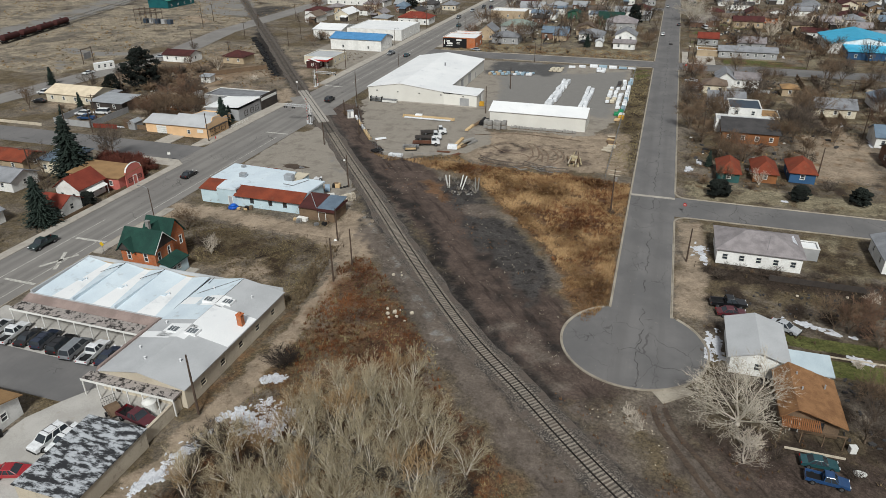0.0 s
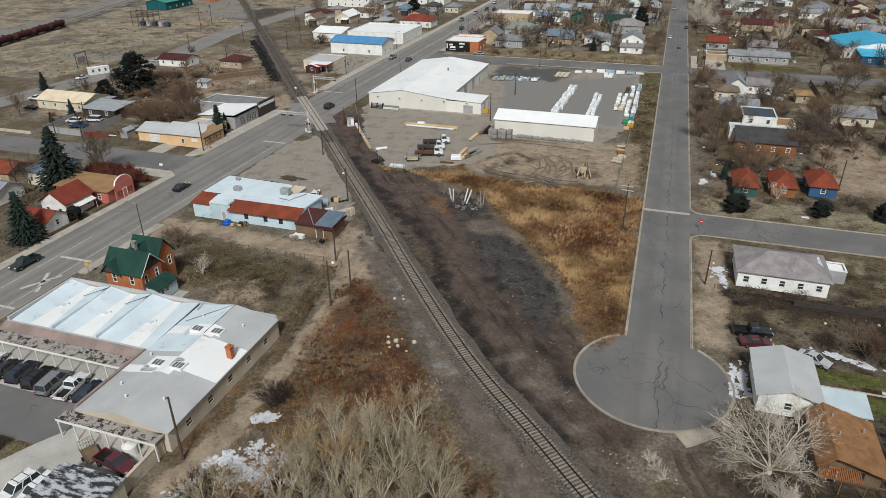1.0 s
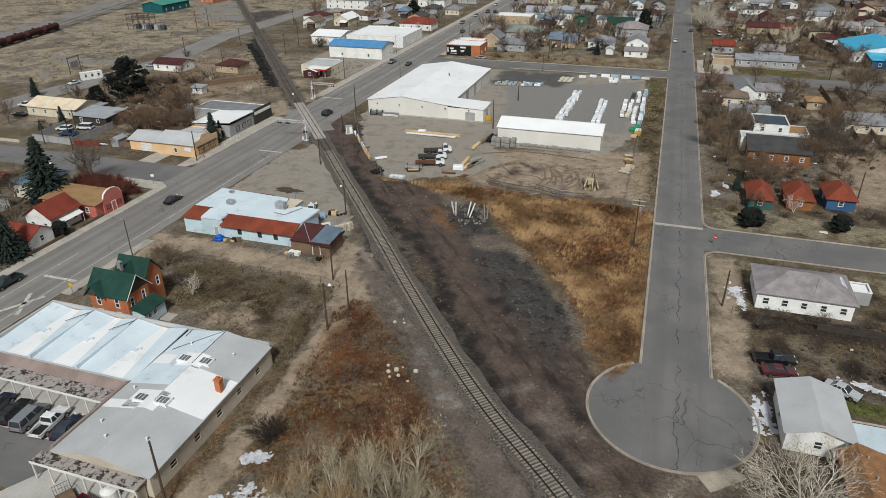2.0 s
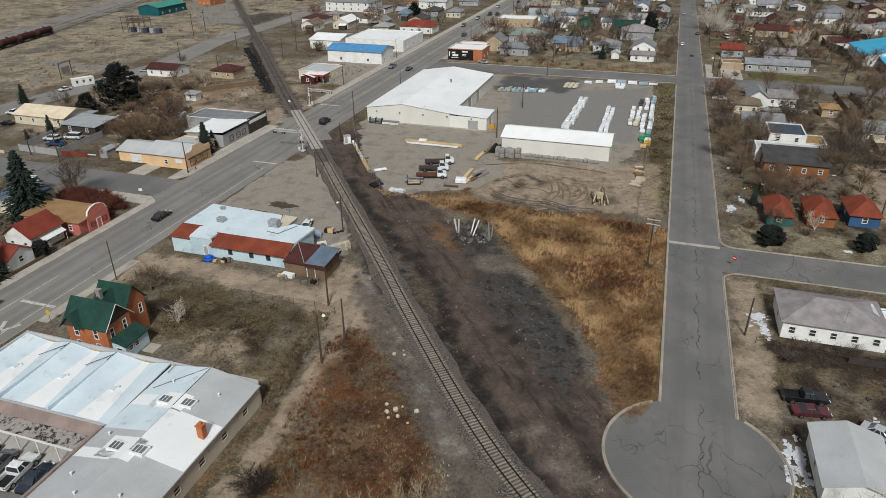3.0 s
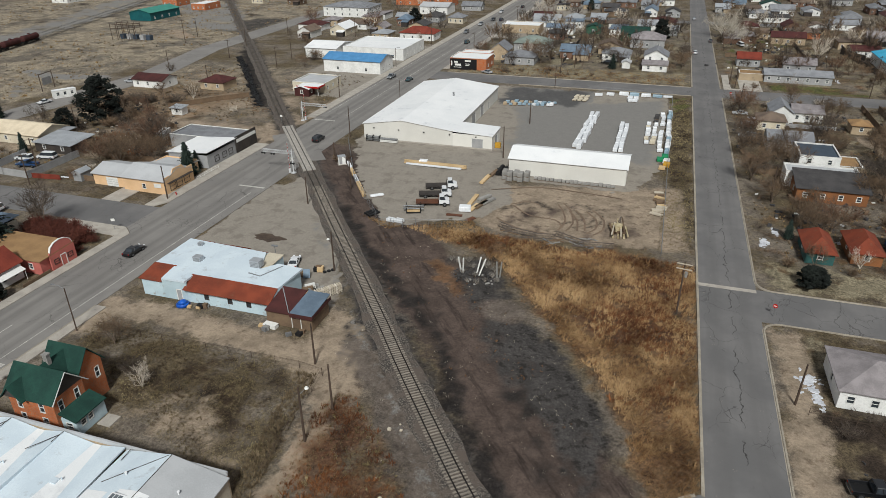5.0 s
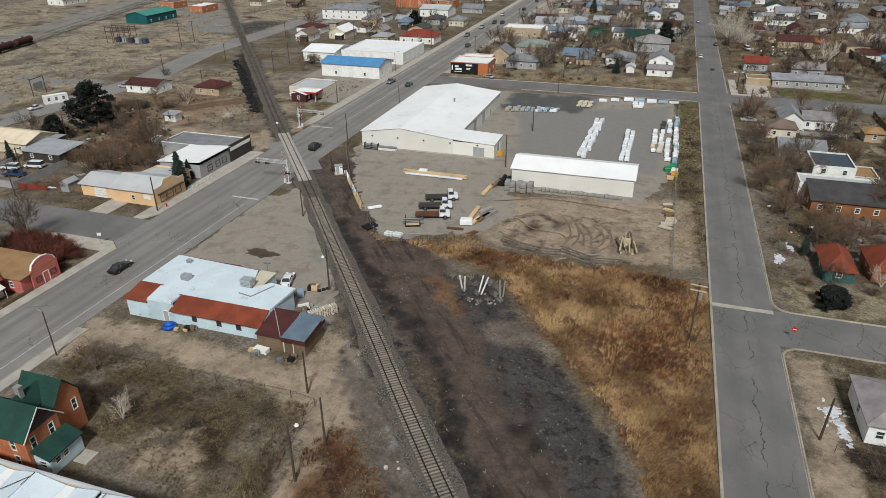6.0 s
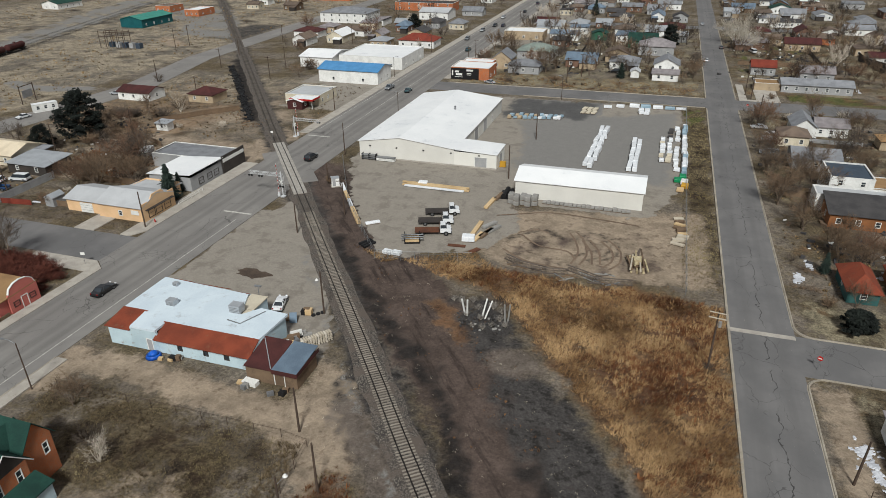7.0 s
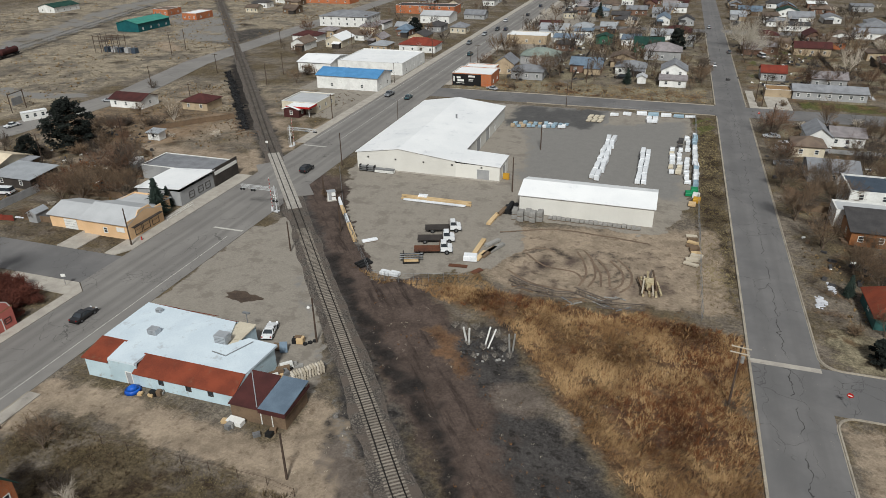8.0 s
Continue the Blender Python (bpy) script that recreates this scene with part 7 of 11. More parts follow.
def vehicle(kind, colour, x, y, heading, label, z=0.03, name=None, group="vehicles"):
    """A parked vehicle; heading: degrees by which its nose turns left from +y."""
    L, W, H, g, wr, fa, ra = KINDS[kind]
    name = name or {"suv": "sport_utility_car", "pickup": "pickup_truck", "van": "van"}.get(kind, "car")
    root = thing(name, label, "pickup" if kind == "pickup" else "van" if kind == "van" else "car", pose(x, y, z, 0, 0, heading), group)
    if (kind, "s") not in CAR_MESH:
        CAR_MESH[(kind, "s")] = car_shapes(kind)
    body, win, top, pillars = CAR_MESH[(kind, "s")]
    part("body", car_mesh(("body", kind, colour), lambda: body, colour), None, root)
    part("window_band", car_mesh(("windows", kind), lambda: win, "glass"), None, root)
    part("roof_panel", car_mesh(("roof_panel", kind, colour), lambda: top, colour), None, root)
    if abs(x) < 120 and y < 140:
        for i, post in enumerate(pillars):
            part("pillar", car_mesh(("pillar", i, kind, colour), lambda: post, colour), None, root)
    wide = 0.24
    for ax in (fa, ra):
        for e in (-1, 1):
            w = part("wheel", car_mesh(("wheel", kind), lambda: wheel_shape(wr, wide), "tyre"), None, root)
            w.matrix_local = pose(e * (W / 2 - wide / 2), ax, wr)
            part("rim", car_mesh(("rim", kind), lambda: Shape().rod((-wide / 2 - 0.025, 0, 0), (wide / 2 + 0.025, 0, 0), wr * 0.6, n=12), "rim"), None, w)
    for e in (-1, 1):
        part("headlight", car_mesh(("headlight", kind, e), lambda: Shape().box(e * (W / 2 - 0.32) - 0.18, L / 2 - 0.1, g + 0.4, e * (W / 2 - 0.32) + 0.18, L / 2 + 0.005, g + 0.56), "lamp_white"), None, root)
        part("tail_light", car_mesh(("tail_light", kind, e), lambda: Shape().box(e * (W / 2 - 0.2) - 0.12, -L / 2 - 0.012, g + 0.42, e * (W / 2 - 0.2) + 0.12, -L / 2 + 0.1, g + 0.62), "lamp_red"), None, root)
    bump = "chrome" if kind == "pickup" else "black"
    part("bumper", car_mesh(("bumper", kind, 1), lambda: Shape().box(-W / 2 + 0.1, L / 2 - 0.08, g + 0.06, W / 2 - 0.1, L / 2 + 0.06, g + 0.24), bump), None, root)
    part("bumper", car_mesh(("bumper", kind, 0), lambda: Shape().box(-W / 2 + 0.08, -L / 2 - 0.06, g + 0.06, W / 2 - 0.08, -L / 2 + 0.08, g + 0.24), bump), None, root)
    if kind == "pickup":
        part("bed_floor", car_mesh(("bed_floor", kind), lambda: Shape().box(-W / 2 + 0.131, -L / 2 + 0.081, 0.625, W / 2 - 0.131, -0.61, 0.65), "black"), None, root)
    if kind == "suv":
        part("roof_rack", car_mesh(("roof_rack", kind), lambda: Shape().rod((-0.62, -1.5, H + 0.04), (-0.62, 0.2, H + 0.04), 0.025, n=5).rod((0.62, -1.5, H + 0.04), (0.62, 0.2, H + 0.04), 0.025, n=5).box(-0.65, -1.2, H - 0.02, 0.65, -1.15, H + 0.05).box(-0.65, 0, H - 0.02, 0.65, 0.05, H + 0.05), "black"), None, root)
    return root


# cars before the motel
for kind, colour, x, dy, label in (("van", "car_white", -91.6, 0.2, "white van nosed in at the motel"), ("pickup", "car_white", -88.2, 0.1, "white pickup parked at the motel"), ("sedan", "car_black", -85.1, 0.1, "black sedan parked at the motel"),
                                   ("suv", "car_navy", -81.9, 0.3, "navy blue car parked at the motel"), ("suv", "car_black", -78.6, 0.0, "black car parked at the motel"), ("van", "car_grey", -75.6, -0.3, "grey minivan parked at the motel"),
                                   ("pickup", "car_white", -72.4, -0.2, "white crew pickup parked at the motel"), ("sedan", "car_navy", -69.6, -0.2, "dark sedan parked at the motel"), ("sedan", "car_black", -95.2, 0.6, "black sedan at the end of a row")):
    vehicle(kind, colour, x, -86.9 + dy, 6, label, z=0.0)
vehicle("pickup", "car_maroon", -56.4, -97.0, -100, "maroon pickup beside a block wall", z=0.0)
vehicle("suv", "car_white", -64.2, -103.6, 172, "white car behind the motel", z=0.0)
vehicle("suv", "car_white", -61.8, -103.2, 172, "white wagon behind the motel", z=0.0)
vehicle("sedan", "car_red", -64.0, -109.2, -70, "bright red car behind the motel", z=0.0)
# along the highway
vehicle("pickup", "car_green", -109.0, -60.7, 180, "dark green pickup on the highway")
vehicle("sedan", "car_black", -105.0, -20.0, 0, "black sedan driving up the highway")
vehicle("suv", "car_black", -103.0, 54.0, 0, "black car on the highway past the tracks")
vehicle("pickup", "car_grey", -112.0, 133.0, 180, "grey pickup coming down the highway")
vehicle("sedan", "car_teal", -103.8, 131.0, 0, "blue-green car on the highway")
for x, y, c, h in ((-112.5, 240, "car_grey", 180), (-111.8, 267, "car_silver", 180), (-104, 212, "car_teal", 0), (-109, 284, "car_black", 180), (-104.4, 285, "car_navy", 0), (-111.8, 316, "car_white", 180), (-103.8, 342, "car_black", 0), (-103.8, 385, "car_navy", 0)):
    vehicle("suv", c, x, y, h, "distant car on the highway")
# tavern lot
vehicle("coupe", "car_white", -72.5, -14.8, 16, "white coupe on the tavern's gravel lot", z=0.0)
# right-hand yards
vehicle("pickup", "car_black", 18.6, -44.6, -82, "old black pickup on bare ground", z=0.0)
vehicle("sedan", "car_maroon", 18.9, -47.4, -80, "old dull red car on bare ground", z=0.0)
vehicle("sedan", "car_silver", 26.6, -49.4, -120, "silver car behind a garage", z=0.0)
vehicle("sedan", "car_teal", 26.9, -79.3, -88, "dark teal car in a muddy yard", z=0.0).scale = (0.9, 0.9, 0.9)
vehicle("pickup", "car_blue", 27.3, -82.0, -94, "blue pickup in a muddy yard", z=0.0).scale = (0.82, 0.82, 0.82)
for x, y, c, h, k in ((14.2, 116.6, "car_silver", 90, "sedan"), (14.6, 92, "car_grey", 85, "suv"), (1.6, 215, "car_white", 0, "sedan"), (9, 247, "car_black", 0, "sedan"), (42, 176.4, "car_white", 90, "pickup"), (2.0, 318, "car_silver", 0, "sedan"),
                      (-78.2, 151.6, "car_silver", 60, "sedan"), (-34, 182, "car_black", 80, "suv"), (22, 240, "car_white", 20, "van"), (20, 300, "car_silver", 90, "van"), (16, 330, "car_black", 80, "suv"), (17, 336, "car_grey", 80, "suv")):
    vehicle(k, c, x, y, h, "car parked among the houses", z=0.03 if 0 < x < 10 else 0.0)
for x, y, c, h, k in ((-206.8, 98.4, "car_silver", 95, "sedan"), (-214, 64, "car_white", 170, "sedan"), (-205, 34, "car_white", 95, "pickup"), (-198, 24.6, "car_black", 95, "sedan"), (-166.6, 19.0, "car_white", 100, "van"), (-166.6, 12.6, "car_blue", 100, "pickup"), (-171.6, 16.2, "car_white", 100, "suv"),
                      (-150, -12.6, "car_white", 100, "van"), (-146, -34.5, "car_silver", 90, "sedan")):
    vehicle(k, c, x, y, h, "car parked on the west side", z=0.03 if x < -209 else 0.0)
for k in range(12):
    vehicle("suv" if k % 3 else "sedan", ["car_silver", "car_black", "car_white", "car_navy", "car_grey"][k % 5], -88 + 4.2 * (k % 6), 372 + 12 * (k // 6), 0 if k % 2 else 180, "car in a distant parking lot", z=0.0)


def flatbed(x, y, heading, bed):
    root = thing("flatbed_truck", "white-cabbed flatbed truck in a lumber yard", "truck", pose(x, y, 0, 0, 0, heading), "lumber trucks")
    part("frame", Shape().box(-0.5, -3.6, 0.6, 0.5, 3.2, 0.82), "black", root)
    part("deck", Shape().box(-1.2, -3.7, 0.824, 1.2, 1.3, 1.0).box(-1.2, 1.3, 0.824, 1.2, 1.4, 1.9), bed, root, "worn open truck deck")
    cab = Shape().side([(1.55, 0.65), (3.75, 0.6), (3.85, 0.8), (3.75, 1.45), (2.95, 1.6), (2.95, 1.6), (1.55, 1.6)], -1.05, 1.05, [0.04] * 7)
    part("cab", cab, "car_white", root)
    part("window_band", Shape().side([(1.62, 1.602), (2.95, 1.602), (2.6, 2.3), (1.68, 2.3)], -1.0, 1.0, [0, 0, 0.12, 0.12]), "glass", root)
    part("roof_panel", Shape().box(-0.9, 1.62, 2.302, 0.9, 2.65, 2.4), "car_white", root)
    for ay, e in ((2.75, 0.98), (-2.2, 0.95)):
        for s in (-1, 1):
            w = part("wheel", car_mesh(("wheel", "truck"), lambda: wheel_shape(0.46, 0.32), "tyre"), None, root)
            w.matrix_local = pose(s * e, ay, 0.46)
            part("rim", car_mesh(("rim", "truck"), lambda: Shape().rod((-0.18, 0, 0), (0.18, 0, 0), 0.26, n=12), "rim"), None, w)
    for s in (-1, 1):
        part("headlight", Shape().box(s * 0.75 - 0.15, 3.72, 0.95, s * 0.75 + 0.15, 3.86, 1.12), "lamp_white", root)
    part("bumper", Shape().box(-1.05, 3.78, 0.45, 1.05, 3.95, 0.68), "chrome", root)
    return root


flatbed(-56.6, 19.6, -72, "rust")
flatbed(-57.6, 24.4, -72, "trim_dark")
flatbed(-57.8, 29.6, -70, "trim_dark")

# ---- plants ----
def grow(seed, height, stems, fan, kids, up, twig, bare=0.0, angle=(0.4, 0.85), shrink=0.6, radius=None, tip=2):
    """Stems of a bare tree: rows of (from, to, radius, radius, level). fan: how far the stems spread; kids: side shoots a joint, by level."""
    r = random.Random(seed)
    rows = []
    radius = radius or height * 0.02
    last = len(kids)

    def branch(p, way, length, rad, level):
        steps = (5, 4, 3, 2, 2)[level] if level < last else tip
        for k in range(steps):
            bend = Vector((r.uniform(-1, 1), r.uniform(-1, 1), r.uniform(-0.6, 0.6))) * (0.11 + 0.035 * level)
            way = (way + bend + Vector((0, 0, up * (0.5 if level < 2 else 1)))).normalized()
            q = p + way * (length / steps)
            rad2 = max(twig * 0.5, rad * (0.8 if level < 2 else 0.7))
            rows.append((p, q, max(rad, twig * 0.7), rad2, level, k == steps - 1))
            if level < last and (level or (k + 1) / steps > bare):
                for _ in range(kids[level]):
                    side = Vector((r.uniform(-1, 1), r.uniform(-1, 1), r.uniform(-0.5, 0.7)))
                    side = (side - way * side.dot(way)).normalized()
                    turn = r.uniform(*angle)
                    branch(q, (way * math.cos(turn) + side * math.sin(turn)).normalized(), length * r.uniform(shrink - 0.15, shrink + 0.12) * (1.1 - 0.35 * k / steps), rad2 * 0.6, level + 1)
            p, rad = q, rad2

    start = Vector((0, 0, -0.08))
    if bare and stems > 1:
        q = Vector((0.05, 0.02, height * bare * 0.45))
        rows.append((start, q, radius * 1.7, radius * 1.4, 0, False))
        start = q
    for k in range(stems):
        a = 2 * math.pi * (k + r.random() * 0.8) / stems
        f = fan * r.uniform(0.35, 1.15) if stems > 1 else 0.06
        branch(start, Vector((math.cos(a) * f, math.sin(a) * f, 1)).normalized(), height * (0.66 if stems > 1 else 0.8) * r.uniform(0.85, 1.1), radius * (0.8 if stems > 1 else 1.2), 0)
    return rows


def tree_meshes(name, rows, bark, twigs, last):
    low, high = Shape(), Shape()
    for a, b, r0, r1, level, end in rows:
        if level < 1 or (level == 1 and last > 2):
            low.rod(a, b, r0, r1, 5 if level == 0 else 4, False)
        elif end:
            way = (b - a).normalized()
            u = way.orthogonal().normalized() * r0
            w = way.cross(u)
            k = len(high.v)
            high.v += [tuple(a + u), tuple(a - u * 0.5 + w * 0.87), tuple(a - u * 0.5 - w * 0.87), tuple(b)]
            high.f += [(k, k + 1, k + 3), (k + 1, k + 2, k + 3), (k + 2, k, k + 3)]
        else:
            high.rod(a, b, r0, r1, 3, False)
    return low.mesh(name + "_trunk", bark, True), high.mesh(name + "_crown", twigs)


BARE = []
for seed, (hh, stems, fan, kids, up, twig, bare, bark, tw) in enumerate((
        (7.0, 5, 0.62, (1, 2, 1), 0.10, 0.024, 0.0, "bark", "twig_pale"), (8.0, 4, 0.48, (1, 2, 1), 0.12, 0.024, 0.0, "bark", "twig_pale"), (6.0, 4, 0.7, (1, 2, 1), 0.10, 0.024, 0.0, "bark", "twig_grey"),
        (9.0, 4, 0.7, (2, 2, 1), 0.06, 0.042, 0.3, "bark_dark", "twig_town"), (10.0, 4, 0.6, (2, 2, 1), 0.08, 0.040, 0.3, "bark_dark", "twig_brown"), (8.0, 5, 0.85, (2, 2, 1), 0.05, 0.040, 0.25, "bark_dark", "twig_brown"),
        (6.5, 5, 0.9, (2, 2, 1), 0.04, 0.034, 0.2, "bark_dark", "twig_rust"), (3.0, 8, 0.9, (2, 2), 0.05, 0.020, 0.0, "bark_dark", "twig_town"), (2.2, 9, 1.1, (2, 2), 0.04, 0.020, 0.0, "bark_dark", "twig_brown"), (1.6, 8, 1.0, (2, 2), 0.05, 0.016, 0.0, "bark", "twig_grey"),
        (8.5, 9, 1.1, (3, 2, 2), 0.03, 0.022, 0.25, "bark", "twig_grey"), (3.0, 9, 1.0, (3, 2), 0.03, 0.03, 0.0, "bark_dark", "twig_red"))):
    rows = grow(40 + seed, hh, stems, fan, kids, up, twig * 1.15, bare, tip=1)
    BARE.append((*tree_meshes("bare_tree", rows, bark, tw, len(kids)), max(b.z for _, b, *_ in rows)))


for seed, (hh, stems, fan, kids, up, twig, bare, bark, tw, angle) in enumerate((
        (9.0, 3, 0.45, (1, 2, 3), 0.08, 0.028, 0.16, "bark", "twig_olive", (0.3, 0.62)), (9.5, 4, 0.55, (1, 2, 3), 0.07, 0.028, 0.12, "bark", "twig_olive", (0.4, 0.8)), (8.0, 3, 0.36, (1, 2, 2), 0.11, 0.028, 0.2, "bark", "twig_fawn", (0.35, 0.7)), (8.5, 4, 0.75, (1, 2, 2), 0.06, 0.030, 0.1, "bark", "twig_olive", (0.35, 0.7)),
        (3.0, 9, 0.8, (2, 2), 0.08, 0.022, 0.0, "bark", "twig_ash", (0.3, 0.7)), (1.8, 9, 1.1, (2, 2), 0.04, 0.022, 0.0, "bark_dark", "twig_umber", (0.4, 0.9)), (3.4, 12, 0.95, (2, 3), 0.05, 0.026, 0.0, "bark_dark", "twig_black", (0.4, 0.9)), (9.0, 7, 1.05, (2, 2, 2), 0.03, 0.032, 0.2, "bark", "twig_silver", (0.45, 0.85)))):
    rows = grow(140 + seed, hh, stems, fan, kids, up, twig, bare, angle, tip=1)
    BARE.append((*tree_meshes("bare_tree", rows, bark, tw, len(kids)), max(b.z for _, b, *_ in rows)))


def bare_tree(kind, x, y, high, label, name="bare_tree", turn=None, wide=1.0, group="bare trees"):
    trunk, crown, full = BARE[kind]
    s = high / full
    m = pose(x, y, 0, 0, 0, random.uniform(0, 360) if turn is None else turn) @ Matrix.Diagonal((s * wide, s * wide, s, 1))
    root = thing(name, label, "shrub" if "shrub" in name else "tree", m, group)
    part("trunk", trunk, None, root)
    part("crown", crown, None, root)
    return root


def conifer(seed, high, wide, tiers, mat, shape="spruce"):
    """A trunk, and a crown of many drooping sprays of needles."""
    r = random.Random(seed)
    trunk = Shape().rod((0, 0, -0.08), (0, 0, high * 0.95), high * 0.022, 0.03, 8)
    s = Shape()
    for k in range(tiers):
        f = (k + r.random() * 0.7) / tiers
        z = high * (0.06 + 0.92 * f)
        if shape == "spruce":
            reach = wide / 2 * min(1.0, 0.7 + 2.5 * f) * (1 - f) ** 0.9 * r.uniform(0.78, 1.15) + 0.14
        else:
            reach = wide / 2 * math.sin(math.pi * min(1, 0.22 + 0.78 * f)) ** 0.6 * r.uniform(0.7, 1.12) + 0.15
        n = max(6, int(10 + reach * 6))
        for i in range(n):
            a = 2 * math.pi * (i + r.random()) / n
            ln = reach * r.choice((r.uniform(0.5, 0.8), r.uniform(0.8, 1.2)))
            tip = z - (0.28 if shape == "spruce" else -0.1) * ln * r.uniform(0.6, 1.4)
            for t in (0.28, 0.46, 0.62, 0.78, 0.95):
                if r.random() < 0.2:
                    continue
                cx, cy, cz = math.cos(a) * ln * t, math.sin(a) * ln * t, z + (tip - z) * t
                w = r.uniform(0.12, 0.3) * (1.3 - 0.6 * t) * (0.55 + 0.08 * wide)
                d = Vector((math.cos(a), math.sin(a), -0.25)).normalized() * w * 1.5
                u = Vector((-math.sin(a), math.cos(a), r.uniform(-0.3, 0.3))) * w
                up = Vector((0, 0, w * 0.7))
                c = Vector((cx, cy, cz))
                s.add([c - d, c + u, c + d, c - u, c + up, c - up * 0.8], [(0, 3, 4), (3, 2, 4), (2, 1, 4), (1, 0, 4), (0, 1, 5), (1, 2, 5), (2, 3, 5), (3, 0, 5)])
    return trunk.mesh("conifer_trunk", "bark_dark"), s.mesh("conifer_crown", mat)


def pine(seed, high, wide):
    """A crooked trunk under many separate dense clumps of needles."""
    r = random.Random(seed)
    trunk = Shape().rod((0, 0, -0.08), (0.3, 0.1, high * 0.5), high * 0.024, high * 0.016, 8).rod((0.3, 0.1, high * 0.5), (0, 0, high * 0.9), high * 0.016, 0.05, 8)
    s = Shape()
    for k in range(110):
        f = (k + r.random()) / 110
        z = high * (0.14 + 0.8 * f)
        reach = wide / 2 * (0.35 + 0.65 * math.sin(math.pi * min(1, 0.32 + 0.66 * f))) * r.uniform(0.25, 1.0)
        a = r.uniform(0, 6.283)
        c = Vector((math.cos(a) * reach, math.sin(a) * reach, z))
        size = wide * r.uniform(0.08, 0.13)
        trunk.rod((0.15, 0.05, z - size * 0.6), c, 0.06, 0.03, 4)
        for _ in range(64):
            d = Vector((r.gauss(0, 1), r.gauss(0, 1), r.gauss(0, 0.7))).normalized() * size * r.random() ** 0.4
            e = c + Vector((d.x, d.y, d.z * 0.62))
            w = r.uniform(0.13, 0.28)
            u = Vector((r.uniform(-1, 1), r.uniform(-1, 1), r.uniform(-0.2, 0.6))).normalized()
            v = u.orthogonal().normalized()
            n = u.cross(v)
            s.add([e - u * w, e + u * w * 1.6, e + v * w * 0.7, e - v * w * 0.35 + n * w * 0.6, e - v * w * 0.35 - n * w * 0.6], [(0, 3, 2), (0, 4, 3), (0, 2, 4), (1, 2, 3), (1, 3, 4), (1, 4, 2)])
    return trunk.mesh("pine_trunk", "bark_dark"), s.mesh("pine_crown", "needles_dark")


CONIFER = {"spruce": conifer(1, 12, 7.2, 40, "needles"), "slim": conifer(2, 7, 3.4, 34, "needles"), "pine": pine(3, 11, 10.0), "juniper": pine(4, 4, 4.6)}
CONIFER_H = {"spruce": 12, "slim": 7, "pine": 11, "juniper": 4}


def evergreen(kind, x, y, high, label, wide=1.0, name="spruce_tree"):
    s = high / CONIFER_H[kind]
    root = thing(name, label, "tree", pose(x, y, 0, 0, 0, random.uniform(0, 360)) @ Matrix.Diagonal((s * wide, s * wide, s, 1)), "evergreens")
    part("trunk", CONIFER[kind][0], None, root)
    part("crown", CONIFER[kind][1], None, root)


evergreen("spruce", -117.2, -52.6, 11.0, "tall dark spruce beside the highway pavement", 1.2)
evergreen("spruce", -132.6, -27.9, 15.6, "very tall blue-green spruce behind shops", 1.25)
evergreen("slim", -121.6, 19.6, 8.8, "slender dark spruce beside a buff shop", 1.25)
evergreen("slim", -122.4, 24.0, 5.2, "small spruce beside a white shop")
evergreen("pine", -177.5, 52.0, 14.5, "broad dark pine in a west side yard", 1.05, "pine_tree")
evergreen("pine", -180.0, 39.4, 7.6, "rounded dark pine near a cream house", 1.0, "pine_tree")
evergreen("slim", -177.4, 21.4, 5.8, "small spruce beside a fence")
evergreen("slim", -176.4, 12.4, 4.2, "small spruce near the side street")
evergreen("slim", -213.5, 45.6, 6.8, "spruce beyond the far street", 1.2)
evergreen("juniper", -115.7, -41.6, 3.2, "round dark juniper before a white cottage", 0.9, "juniper_tree")
evergreen("juniper", 18.9, 4.2, 4.2, "rounded dark juniper beside the side street", name="juniper_tree")
evergreen("juniper", 36.2, 7.2, 3.6, "rounded dark juniper on a dry lawn", name="juniper_tree")
evergreen("juniper", 48.6, 8.2, 3.8, "rounded dark juniper on a dry lawn", name="juniper_tree")
evergreen("pine", -14, 242, 11, "dark pine among grey houses", 0.8, "pine_tree")
evergreen("slim", -31, 174, 6, "small dark spruce beside a white house", 1.3)
evergreen("slim", 17.5, 24.5, 4.2, "small spruce beside a teal cabin", 1.2)
evergreen("pine", -149, 262, 9, "dark pine beyond the highway", 0.9, "pine_tree")
evergreen("slim", -60, 345, 9, "dark spruce far up the town", 1.3)

# grove in front of the tracks
r = random.Random(5)
grove, tries = [], 0
GROVE = [(-42, -99), (-39.5, -88.5), (-33, -86), (-27, -82), (-22, -83), (-15, -87.5), (-11, -93), (-13, -107), (-44, -108)]


def in_poly(poly, x, y):
    odd = False
    for (ax, ay), (bx, by) in zip(poly, poly[1:] + poly[:1]):
        if (ay > y) != (by > y) and x < (bx - ax) * (y - ay) / (by - ay) + ax:
            odd = not odd
    return odd


